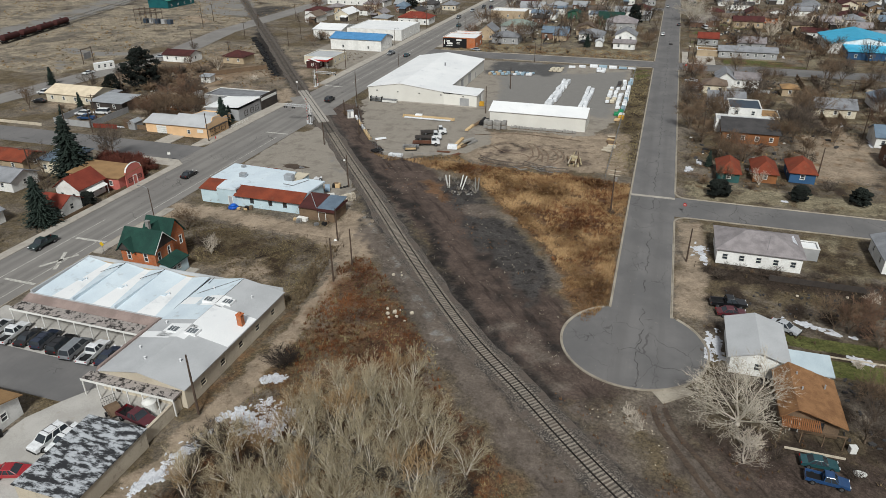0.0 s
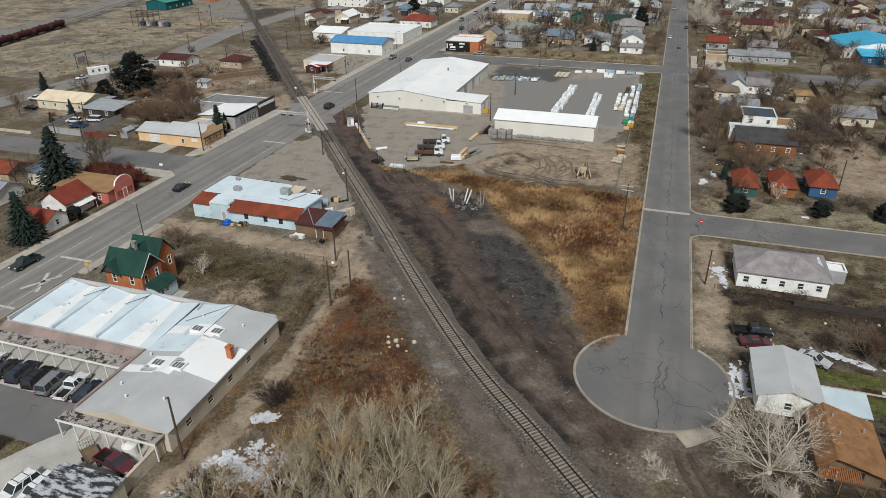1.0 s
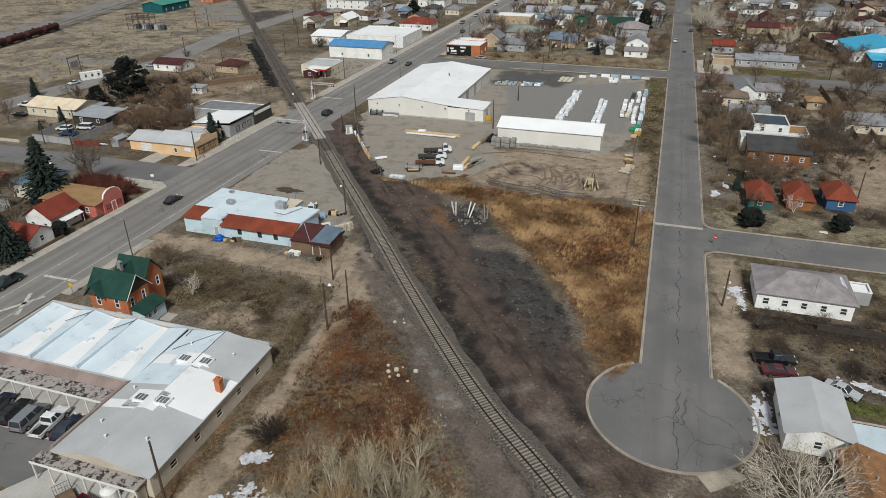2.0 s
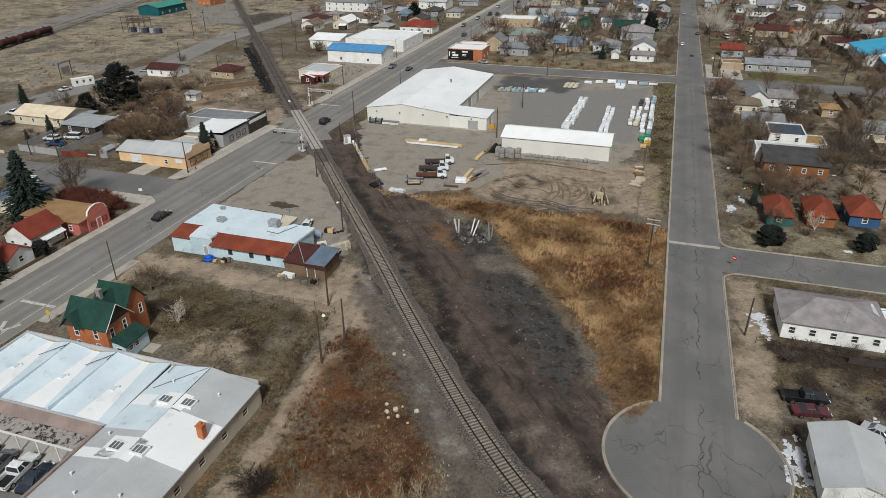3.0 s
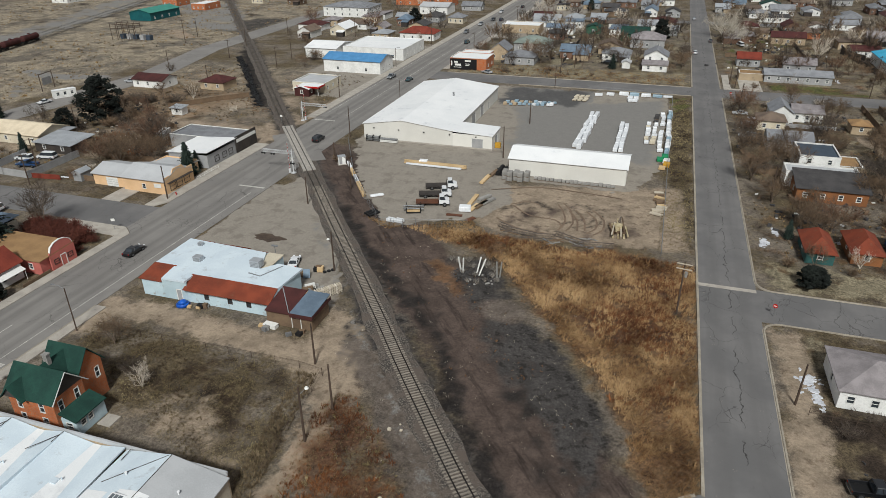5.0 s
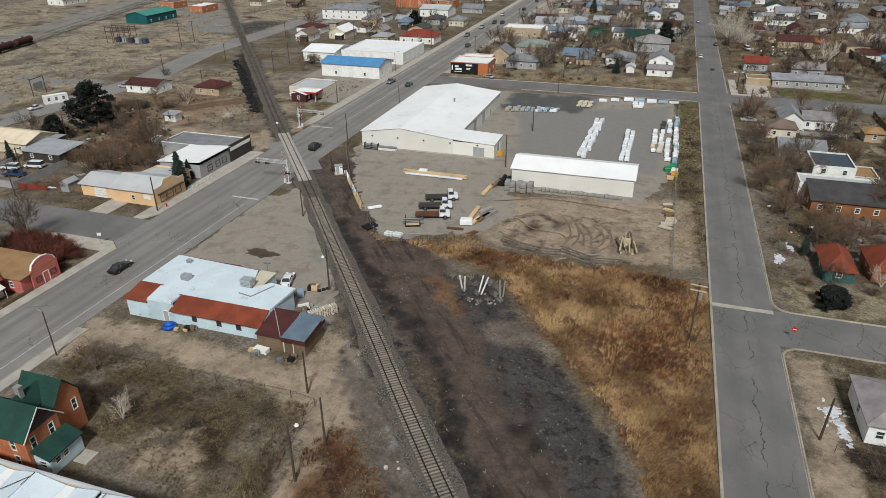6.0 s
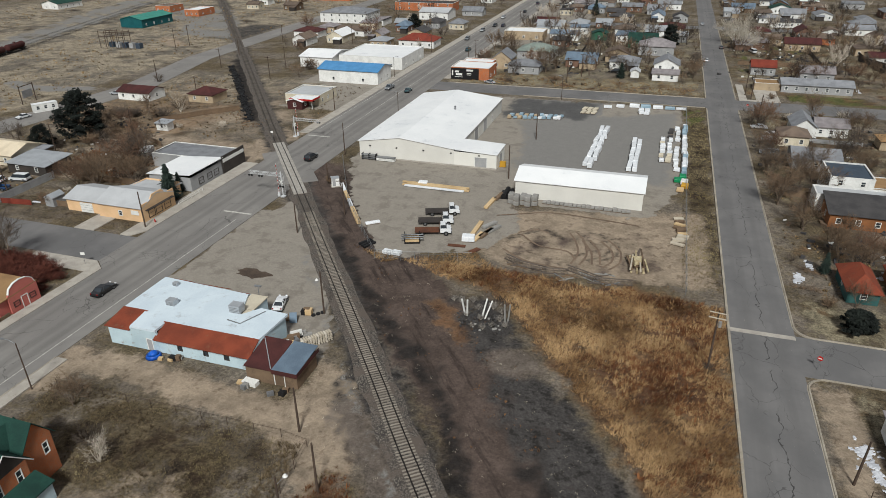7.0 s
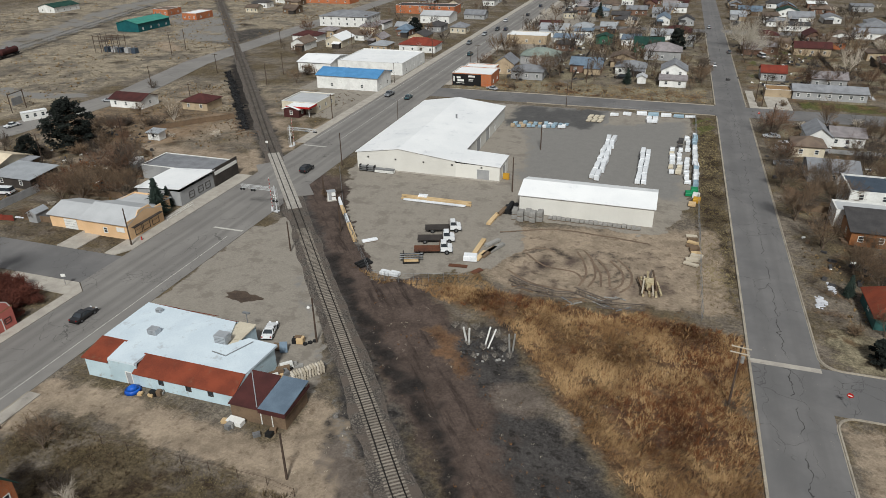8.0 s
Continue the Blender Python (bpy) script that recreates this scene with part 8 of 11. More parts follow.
while len(grove) < 62 and tries < 4000:
    tries += 1
    x, y = r.uniform(-45, -10), r.uniform(-108, -82)
    if in_poly(GROVE, x, y) and all(math.hypot(x - a, y - b) > 2.1 for a, b in grove) and math.hypot((x + 41) / 4.6, (y + 92.5) / 4.4) > 1:
        grove.append((x, y))
        bare_tree(r.choice((12, 12, 13, 13, 14, 15)) if x > -34 else r.choice((14, 15)), x, y, r.uniform(6.0, 9.0) if x > -36 else r.uniform(4.5, 6.5), "pale bare cottonwood in a tangled grove", turn=r.uniform(0, 360), group="cottonwood grove")
for k in range(190):
    x, y = r.uniform(-45, -10), r.uniform(-109, -83)
    if in_poly(GROVE, x, y) and math.hypot((x + 41) / 4.2, (y + 92) / 4.0) > 1:
        ashen = y < -95 and x > -34
        bare_tree(r.choice((16, 16, 18, 18) if ashen else (17, 17, 18, 18)), x, y, r.uniform(2.0, 3.6) if ashen else r.uniform(1.0, 2.0), "leafless brushwood under pale trees", "bare_shrub", r.uniform(0, 360), 1.3, "underbrush")
bare_tree(12, -24.2, -80.4, 7.6, "pale young cottonwood standing apart")
bare_tree(18, -43.8, -81.0, 4.0, "dark tangled bare shrub beside the alley", "bare_shrub", 10, 1.2)
bare_tree(18, -43.6, -98.6, 4.6, "dark bush with clinging brown leaves", "bare_shrub", 70, 1.2)
bare_tree(19, 18.2, -74.6, 9.4, "broad pale bare tree at the turning circle", turn=20, wide=1.35)
bare_tree(2, 18.5, -81.4, 4.4, "low pale shrub below a broad tree", "bare_shrub", 0, 1.3)
bare_tree(3, 33.0, -73.4, 7.0, "dark bare tree beside a muddy yard")
bare_tree(7, 30.4, -80.5, 2.4, "bare brush in a muddy yard", "bare_shrub")
bare_tree(7, 22.4, -79.6, 1.8, "bare brush in a muddy yard", "bare_shrub")
bare_tree(6, 36.0, -47.5, 6.4, "tree with clinging russet leaves")
bare_tree(6, 39.5, -51.0, 6.0, "tree with clinging russet leaves")
bare_tree(5, 35.2, -68.4, 7.5, "dark bare tree behind a cottage")
bare_tree(5, 34.0, -47.0, 6.5, "bare tree on rough ground")
bare_tree(6, 40.0, -44.0, 6.5, "brown bare tree on rough ground")
bare_tree(2, -75.2, -53.6, 4.6, "pale bare tree beside the brick house", turn=40)
bare_tree(7, -78.5, -51.6, 3.6, "dark bare shrub beside the brick house", "bare_shrub", 0, 1.0)
bare_tree(5, -86.5, -46.2, 5.5, "bare tree behind a street lamp")
for k in range(16):
    bare_tree(7 if k % 3 else 8, 17.0 + 2.1 * k + 0.4 * math.sin(3.1 * k), -31.0 + 0.5 * math.sin(1.7 * k), 0.8 + 0.5 * (k % 3), "low dark brush along a house wall", "bare_shrub", 47 * k, 1.3, "wall brush")
for x, y, high in ((-44.5, -4.6, 1.2), (-41.2, -4.2, 1.5), (-39.8, -6.2, 1.3), (-37.4, -5.4, 1.6), (-35.6, -6.4, 1.4), (-34.2, -10.2, 1.3), (-41.2, -8.6, 1.1), (-42.8, -5.0, 1.6), (-38.6, -9.2, 1.3), (-36.4, -10.6, 1.1), (-37.6, -11.8, 1.2), (-35.4, -8.8, 1.4), (-39.6, -11.4, 0.9)):
    bare_tree(16, x, y, high, "grey brush among debris", "bare_shrub", 40 * x, 1.3)
for x, y, high, k in ((12.4, 76, 8.5, 3), (13.2, 100, 6.0, 5), (40.5, 52, 12.5, 3), (37, 56, 10, 3), (44, 47, 10, 3), (43, 57, 11, 3), (36.5, 48.5, 8, 5), (20.5, 12.5, 6.0, 4), (28.6, 14.6, 4.5, 2), (24.0, 41.5, 5.5, 5), (43.5, 15, 3.5, 7), (26.5, 10.8, 2.2, 8), (16.2, 11.5, 2.6, 8), (21.5, 64, 9, 5), (19.5, 71, 8.5, 3), (38, 118, 9, 3), (32, 100, 8, 4),
                      (60, 122, 13, 4), (66, 128, 11, 3), (52, 60, 8, 4), (34, 80, 8, 5), (46, 86, 9, 4), (14.0, 64.5, 5, 6), (-2.5, 205, 7, 3), (-43.5, 176, 10, 4), (-72, 166, 8, 3), (-58, 182, 12, 3), (-61, 176, 10, 5), (-8, 170.5, 5, 4), (-6.5, 185, 7, 5), (-90, 222, 10, 3), (-86, 216, 9, 5), (15, 262, 15, 19), (18, 246, 13, 19), (24, 250, 12, 4), (32, 186, 7, 6), (36, 190, 7.5, 5), (41, 187, 7, 6), (45, 192, 7, 5), (54, 190, 7, 6), (58, 186, 6, 5), (20, 184, 6, 3), (62, 182, 6, 5), (66, 172, 7, 5), (70, 160, 9, 4), (63, 150.5, 5, 3), (-4, 196, 8, 3), (-22, 192, 7, 3), (-4, 180, 7, 5)):
    bare_tree(k, x, y, high, "bare tree among the houses" if high > 3.6 else "bare shrub in a front yard", "bare_tree" if high > 3.6 else "bare_shrub")
for x, y, high, k in ((-152, 48, 6.5, 5), (-158, 40, 6, 6), (-146, 33, 5, 5), (-141, 26, 4.5, 7), (-152, 26, 4, 7), (-135.5, -14.4, 4.4, 5), (-148, 30, 4.5, 5), (-156, 33, 5, 5), (-144, 37, 4, 7), (-138, 30, 3.6, 7), (-160, 50, 5, 5), (-150, 42, 5.5, 5), (-168, 84.5, 9.0, 0), (-181, 84, 5.5, 5), (-172, 88, 5, 7), (-176, 68, 5, 6), (-166, 60, 5, 6), (-160, 66, 4, 7),
                      (-205, 120, 4, 7), (-118.5, 12.6, 1.0, 9), (-88, 42, 2.8, 7), (-90.5, 39.5, 2.2, 8), (-160, 228, 11, 6), (-205, 245, 10, 6), (-122, -62, 4, 7), (-130, 12.8, 3.6, 6), (-147, 8.6, 3.6, 6), (-155, 142, 6, 5), (-150, 150, 5, 5)):
    bare_tree(k, x, y, high, "bare tree on the west side" if high > 3.6 else "bare shrub on the west side", "bare_tree" if high > 3.6 else "bare_shrub")

r = random.Random(17)
HEDGE = [(-131, -22.5), (-134, -15.5), (-129, -15.3), (-117, -17), (-115, -19.4), (-114.9, -23.6), (-117.6, -23.6), (-120, -22.8)]
spots = 0
while spots < 40:
    x, y = r.uniform(-134, -114.5), r.uniform(-24, -15)
    if in_poly(HEDGE, x, y):
        bare_tree(11, x, y, (3.4 if x < -119 else 1.8) * r.uniform(0.75, 1.1), "dark red leafless hedge beside a pink shop", "hedge_shrub", r.uniform(0, 360), 1.15, "red hedge")
        spots += 1

BUILT = [row[2] for row in ROWS]


KEEP_CLEAR = [(14, 24, -50, -41), (13, 33, -31, -18), (24, 33, -84, -64), (33, 46, -56, -48), (16, 26, -65, -50), (42, 60, 18, 45), (-170, -118, 44, 62), (26, 54, 150, 164), (12, 50, 3, 12)]


def free_spot(x, y, gap=1.5):
    if any(a < x < b and c < y < d for a, b, c, d in KEEP_CLEAR):
        return False
    if any(a - gap < x < b + gap and c - gap < y < d + gap for a, b, c, d in BUILT):
        return False
    for lo, hi in ((ROAD_W[0], ROAD_W[1]), (MAIN[0] - 4, MAIN[1] + 2), (FARW[0] - 8, FARW[1] + 12)):
        if lo - 1 < x < hi + 1:
            return False
    for lo, hi in ((SIDE[0], SIDE[1]), (CROSS[0] - 1, CROSS[1] + 3), (302, 314)):
        if lo - 1 < y < hi + 1:
            return False
    return np.hypot(RAIL[:, 0] - x, RAIL[:, 1] - y).min() > 7


FAR_TREES = ([], [], [])
r = random.Random(29)
for line, n, kinds, lo, hi, label in (([(-160, 27), (-144, 31), (-150, 38)], 22, (5, 7, 7, 8), 2.0, 5.0, "leafless brush in west side yards"), ([(-190, 72), (-178, 75), (-166, 78)], 16, (7, 7, 5), 2.0, 4.5, "leafless brush row behind a maroon-roofed house"), ([(-176, 46), (-168, 56), (-164, 48)], 12, (5, 7, 8), 1.8, 5.0, "leafless brush beside a pine"),
                                      ([(-140, 130), (-175, 180), (-215, 235)], 14, (5, 6, 7), 2.5, 6.0, "leafless brush west of the railway"), ([(-97, 152), (-60, 158), (-30, 160)], 14, (7, 8), 1.0, 2.4, "dead brush on a vacant lot")):
    pts, _ = smooth_line(line, 0.5)
    for k in range(n):
        x, y = pts[r.randrange(len(pts))]
        x, y = x + r.gauss(0, 2.2), y + r.gauss(0, 2.2)
        if free_spot(x, y, 0.6) or (x < -140 and y < 62 and not any(a - 0.6 < x < b + 0.6 and c - 0.6 < y < d + 0.6 for a, b, c, d in BUILT)):
            bare_tree(r.choice(kinds), x, y, r.uniform(lo, hi), label, "bare_shrub", r.uniform(0, 360), 1.25, "brush rows")
r = random.Random(11)
for x0, x1, y0, y1, n in ((12, 120, 20, 136, 120), (12, 130, 152, 300, 170), (12, 140, 315, 430, 70), (-95, -2, 178, 300, 120), (-95, -2, 315, 440, 36), (-205, -120, 200, 420, 40), (-205, -121, 14, 60, 24), (-175, -121, -62, -14, 16), (32, 70, -75, -14, 14)):
    for k in range(n):
        x, y = r.uniform(x0, x1), r.uniform(y0, y1)
        if free_spot(x, y):
            high = r.choice((r.uniform(4, 7), r.uniform(6, 12)))
            kind, turn = r.choice((3, 3, 3, 3, 4, 5, 5, 5, 6)), r.uniform(0, 360)
            if y > 190 or x > 75:
                FAR_TREES[{3: 0, 4: 1, 5: 2, 6: 2}[kind]].append((x, y, high, turn))
            else:
                bare_tree(kind, x, y, high, "bare tree in a town yard", turn=turn, group="town trees")
for x0, x1, y0, y1, n in ((12, 110, 12, 136, 40), (12, 120, 152, 300, 30), (-95, -2, 178, 300, 20), (-205, -121, 14, 75, 26), (14, 60, -80, -14, 16), (-175, -121, -62, -14, 8)):
    for k in range(n):
        x, y = r.uniform(x0, x1), r.uniform(y0, y1)
        if free_spot(x, y, 0.8):
            bare_tree(r.choice((7, 8, 8, 9)), x, y, r.uniform(1.2, 3.0), "bare shrub in a town yard", "bare_shrub", r.uniform(0, 360), 1.2, "town shrubs")


# trees too far off to count: one leafless mass of each colour
for spots, mat, label in zip(FAR_TREES, ("twig_town", "twig_grey", "twig_brown"), ("grey-brown leafless trees far across the town", "pale leafless trees far across the town", "brown leafless trees far across the town")):
    s = Shape()
    forms = []
    for k in range(3):
        rows = grow(90 + k, 8, 4, 0.75, (2, 2), 0.06, 0.06, 0.3, tip=1)
        f = Shape()
        for a, b, r0, r1, level, end in rows:
            if level < 2:
                f.rod(a, b, r0, r1, 3, False)
            elif end:
                k = len(f.v)
                f.v += [tuple(a), tuple(a + Vector((r0, r0, 0)) * 2.6), tuple(b)]
                f.f.append((k, k + 1, k + 2))
        forms.append((f, max(b.z for _, b, *_ in rows)))
    for k, (x, y, high, turn) in enumerate(spots):
        f, full = forms[k % 3]
        c, n = math.cos(radians(turn)) * high / full, math.sin(radians(turn)) * high / full
        i = len(s.v)
        s.v += [(x + c * px - n * py, y + n * px + c * py, pz * high / full) for px, py, pz in f.v]
        s.f += [tuple(i + e for e in face) for face in f.f]
    solid("far_trees", s, mat, label, "trees", kind="stuff")


# ---- dry grass ----
def tufts(name, label, poly, count, high, mat, seed, keep=None, lean=0.5):
    r = random.Random(seed)
    x0, x1, y0, y1 = min(p[0] for p in poly), max(p[0] for p in poly), min(p[1] for p in poly), max(p[1] for p in poly)
    s = Shape()
    made = 0
    while made < count:
        x, y = r.uniform(x0, x1), r.uniform(y0, y1)
        if not in_poly(poly, x, y):
            made += 0.2
            continue
        if keep and r.random() > keep(x, y):
            made += 0.2
            continue
        made += 1
        h = high * r.uniform(0.5, 1.25)
        wind = 0.9 * noise.noise((x * 0.12, y * 0.12, seed)) * 3.0
        for _ in range(6):
            a = wind + r.uniform(-1.5, 1.5)
            bx, by = x + r.uniform(-0.22, 0.22), y + r.uniform(-0.22, 0.22)
            w = r.uniform(0.018, 0.045)
            tip = (bx + math.cos(a) * h * r.uniform(0.3, 1.1), by + math.sin(a) * h * r.uniform(0.3, 1.1), h * r.uniform(0.55, 1.0))
            k = len(s.v)
            s.v += [(bx - w * math.sin(a), by + w * math.cos(a), -0.1), (bx + w * math.sin(a), by - w * math.cos(a), -0.1), tip]
            s.f.append((k, k + 1, k + 2))
    return solid(name, s, mat, label, "grass", kind="stuff")


def blade_material(name, a, b, c):
    m = Tree(name)
    isl = m.n("NewGeometry").outputs["Random Per Island"]
    big = m.noise(0.12, 4, 0.6)
    col = m.mix(m.step(big, 0.38, 0.62), m.mix(isl, a, b), m.mix(isl, b, c))
    return m.done(col, 0.95, 0, 0.1)


MATS["blade_straw"] = blade_material("dry_straw_grass", lin(190, 161, 120), lin(150, 119, 84), lin(102, 76, 53))
MATS["blade_rust"] = blade_material("russet_weeds", lin(134, 90, 58), lin(100, 64, 42), lin(66, 44, 33))
MATS["blade_pale"] = blade_material("pale_dead_grass", lin(158, 146, 112), lin(124, 110, 80), lin(92, 82, 58))


def rim(poly, x, y, soft=5.0):
    """Thins growth out towards an uneven edge of a patch."""
    d = min(math.hypot(x - a[0] - (b[0] - a[0]) * t, y - a[1] - (b[1] - a[1]) * t) for a, b in zip(poly, poly[1:] + poly[:1]) for t in [max(0, min(1, ((x - a[0]) * (b[0] - a[0]) + (y - a[1]) * (b[1] - a[1])) / ((b[0] - a[0]) ** 2 + (b[1] - a[1]) ** 2)))])
    if x > -2.5:
        return 1
    return max(0.0, min(1.0, d / soft + 0.9 * noise.noise((x * 0.3, y * 0.3, 2))))


def red_patch(x, y):
    core = 0.85 * math.exp(-((x + 6) ** 2 / 40 + (y + 3) ** 2 / 26)) + 1.05 * math.exp(-((x + 9) ** 2 / 60 + (y + 17.5) ** 2 / 34)) + 0.6 * math.exp(-((y - 6) ** 2) / 6)
    return 0.05 + 0.95 * max(0.0, min(1, core + 0.55 * noise.noise((x * 0.13, y * 0.13, 3)) + 0.35 * noise.noise((x * 0.5, y * 0.5, 6))))


def bald(x, y):
    """Thin spots where the grass lies flat or is missing."""
    holes = sum(math.exp(-((x - a) ** 2 / 2.2 + (y - b) ** 2 / 1.4)) for a, b in ((-11.9, -5.3), (-18.5, -17.7), (-16.5, -21.3), (-6.4, -24), (-13, -12)))
    return max(0.0, 1 - 1.2 * holes) * min(1.0, max(0.12, 0.75 + 1.1 * noise.noise((x * 0.28, y * 0.28, 12))))


tufts("dry_grass", "tall straw-coloured dry grass of a vacant field", FIELD, 20000, 0.66, "blade_straw", 1, lambda x, y: rim(FIELD, x, y, 2.0) * bald(x, y) * (1.15 - 1.0 * red_patch(x, y)))
tufts("russet_weeds", "russet dead weeds of a vacant field", FIELD, 15000, 0.55, "blade_rust", 2, lambda x, y: rim(FIELD, x, y, 2) * bald(x, y) * red_patch(x, y))
tufts("russet_weeds", "russet dead weeds between track and alley", WEEDS, 11000, 0.36, "blade_rust", 3, lambda x, y: rim(WEEDS, x, y) * (0.25 + 0.9 * max(0, noise.noise((x * 0.12, y * 0.12, 5)) + 0.25)))
tufts("dry_grass", "sparse dry grass between track and alley", WEEDS, 6000, 0.32, "blade_pale", 4, lambda x, y: 0.5 + 0.5 * noise.noise((x * 0.1, y * 0.1, 9)))
tufts("dry_grass", "short dead grass of a vacant lot", GRASSLOT, 5000, 0.16, "blade_pale", 6, lambda x, y: 0.5 + 0.8 * noise.noise((x * 0.09, y * 0.09, 7)))
tufts("dry_grass", "dead grass verge beside the lumber yard", rect(-7.5, 11, -0.6, 132), 2600, 0.3, "blade_pale", 7)
tufts("dry_grass", "dead grass along the weedy track edge", [(-70, 10), (-62, 5), (-46, 14), (-40, 8), (-48, 2), (-56, 6)], 1600, 0.5, "blade_straw", 8)

MATS["blade_scrub"] = blade_material("grey_brown_scrub", lin(126, 111, 88), lin(98, 84, 66), lin(66, 56, 45))
MATS["blade_umber"] = blade_material("umber_dead_weeds", lin(132, 98, 68), lin(100, 76, 56), lin(72, 55, 43))
MATS["blade_gold"] = blade_material("golden_bunchgrass", lin(176, 150, 108), lin(140, 114, 78), lin(104, 82, 56))


def clumps(name, label, box, count, size, mat, seed, keep=None):
    """Low spiky clumps of dead brush over a plot."""
    r = random.Random(seed)
    s = Shape()
    for _ in range(count):
        x, y = r.uniform(box[0], box[2]), r.uniform(box[1], box[3])
        if keep and not keep(x, y):
            continue
        h = size * r.choice((0.4, 0.6, 0.8, 1.0, 1.4)) * r.uniform(0.8, 1.2)
        for _ in range(13):
            a, lean, w = r.uniform(0, 6.283), r.uniform(0.1, 1.0), h * r.uniform(0.05, 0.13)
            c, n = math.cos(a), math.sin(a)
            d = h * r.uniform(0.0, 0.5)
            bx, by = x + c * d, y + n * d
            k = len(s.v)
            s.v += [(bx - n * w, by + c * w, -0.08), (bx + n * w, by - c * w, -0.08), (bx + c * h * lean, by + n * h * lean, h * r.uniform(0.45, 0.9))]
            s.f.append((k, k + 1, k + 2))
    return solid(name, s, mat, label, "brush", kind="stuff")


def open_ground(x, y):
    return free_spot(x, y, 0.3)


def patchy(x, y, scale, seed, level=0.0):
    return noise.noise((x * scale, y * scale, seed)) > level


clumps("scrub", "low grey-brown scrub dotting the dry plain", (-450, 62, -228, 460), 4200, 0.55, "blade_scrub", 21, lambda x, y: patchy(x, y, 0.022, 4, -0.05) and not -352 < x + 0.28 * (y - 100) < -296)
clumps("bunchgrass", "golden bunchgrass of the dry plain", (-450, 62, -228, 460), 4200, 0.7, "blade_gold", 22, lambda x, y: patchy(x, y, 0.03, 8, -0.1) and not -352 < x + 0.28 * (y - 100) < -296)
clumps("straw_tussocks", "coarse pale tussocks of a vacant field", (-50, -56, -1, 8), 2300, 0.62, "blade_straw", 31, lambda x, y: in_poly(FIELD, x, y) and bald(x, y) > 0.4 and patchy(x, y, 0.16, 3, -0.1))
clumps("russet_tussocks", "dark russet tussocks of a vacant field", (-50, -56, -1, 8), 2400, 0.6, "blade_rust", 32, lambda x, y: in_poly(FIELD, x, y) and bald(x, y) > 0.3 and red_patch(x, y) > 0.25)
clumps("scrub", "dark dead stems scattered through a dry field", (-50, -56, -1, 8), 1300, 0.4, "blade_scrub", 33, lambda x, y: in_poly(FIELD, x, y) and patchy(x, y, 0.2, 11, 0.05))
clumps("russet_tussocks", "russet tussocks between track and alley", (-50, -104, -7, -45), 2600, 0.5, "blade_rust", 34, lambda x, y: in_poly(WEEDS, x, y) and patchy(x, y, 0.11, 5, -0.12))
clumps("straw_tussocks", "pale tussocks between track and alley", (-50, -104, -7, -45), 1100, 0.42, "blade_pale", 35, lambda x, y: in_poly(WEEDS, x, y) and patchy(x, y, 0.13, 15, 0.0))
clumps("scrub", "dark dead weeds along the alley fence", (-56, -68, -49, -44), 900, 0.5, "blade_scrub", 36, lambda x, y: abs((x + 54) * 0.99 - (y + 46) * -0.15) < 1.5)
clumps("lot_grass", "brown dead grass of a vacant lot", (-95, -67, -50, -42), 2600, 0.26, "blade_scrub", 37, lambda x, y: in_poly(GRASSLOT, x, y) and patchy(x, y, 0.1, 14, 0.0))
clumps("russet_tussocks", "orange-brown brush in a west side yard", (-166, 28, -142, 50), 900, 0.8, "blade_rust", 38, lambda x, y: patchy(x, y, 0.1, 2, -0.1) and open_ground(x, y))
clumps("scrub", "dead brush in west side yards", (-206, 14, -121, 132), 2600, 0.5, "blade_scrub", 23, lambda x, y: patchy(x, y, 0.06, 5, -0.05) and open_ground(x, y))
clumps("bunchgrass", "tawny dead grass in west side yards", (-206, 14, -121, 132), 2200, 0.45, "blade_gold", 24, lambda x, y: patchy(x, y, 0.05, 6, 0.0) and open_ground(x, y))
clumps("scrub", "dead brush in east side yards", (12, 12, 90, 134), 2600, 0.45, "blade_scrub", 25, lambda x, y: patchy(x, y, 0.07, 5, -0.1) and open_ground(x, y))
clumps("bunchgrass", "tawny dead grass in east side yards", (12, 12, 90, 134), 1500, 0.4, "blade_gold", 26, lambda x, y: patchy(x, y, 0.07, 7, 0.05) and open_ground(x, y))
clumps("scrub", "dead brush behind the white house", (14, -84, 60, -32), 1500, 0.34, "blade_scrub", 27, lambda x, y: patchy(x, y, 0.12, 5, -0.1) and open_ground(x, y))
clumps("russet_litter", "russet dead weeds beside the turning circle", (-6, -100, 26, -73), 900, 0.26, "blade_umber", 28, lambda x, y: patchy(x, y, 0.2, 3, 0.1) and math.hypot(x - 4.3, y + 60.3) > 11.5 and np.hypot(RAIL[:, 0] - x, RAIL[:, 1] - y).min() > 3.2)
clumps("russet_litter", "russet weeds scattered over brown soil", (-62, -60, -8, 12), 1500, 0.24, "blade_umber", 29, lambda x, y: patchy(x, y, 0.14, 9, 0.12) and np.hypot(RAIL[:, 0] - x, RAIL[:, 1] - y).min() > 3.4 and (x + 50) * 0.62 + (y + 28) * 0.78 > 2)
clumps("scrub", "dead scrub beyond the cross street", (-95, 172, 120, 300), 2600, 0.5, "blade_scrub", 30, lambda x, y: patchy(x, y, 0.05, 2, -0.05) and open_ground(x, y))

clumps("russet_tussocks", "russet weeds on a golden vacant lot", (-92, 151, -2, 166), 700, 0.45, "blade_umber", 39, lambda x, y: patchy(x, y, 0.09, 12, 0.05))
clumps("bunchgrass", "golden grass of a vacant lot", (-92, 151, -2, 170), 900, 0.4, "blade_gold", 40)

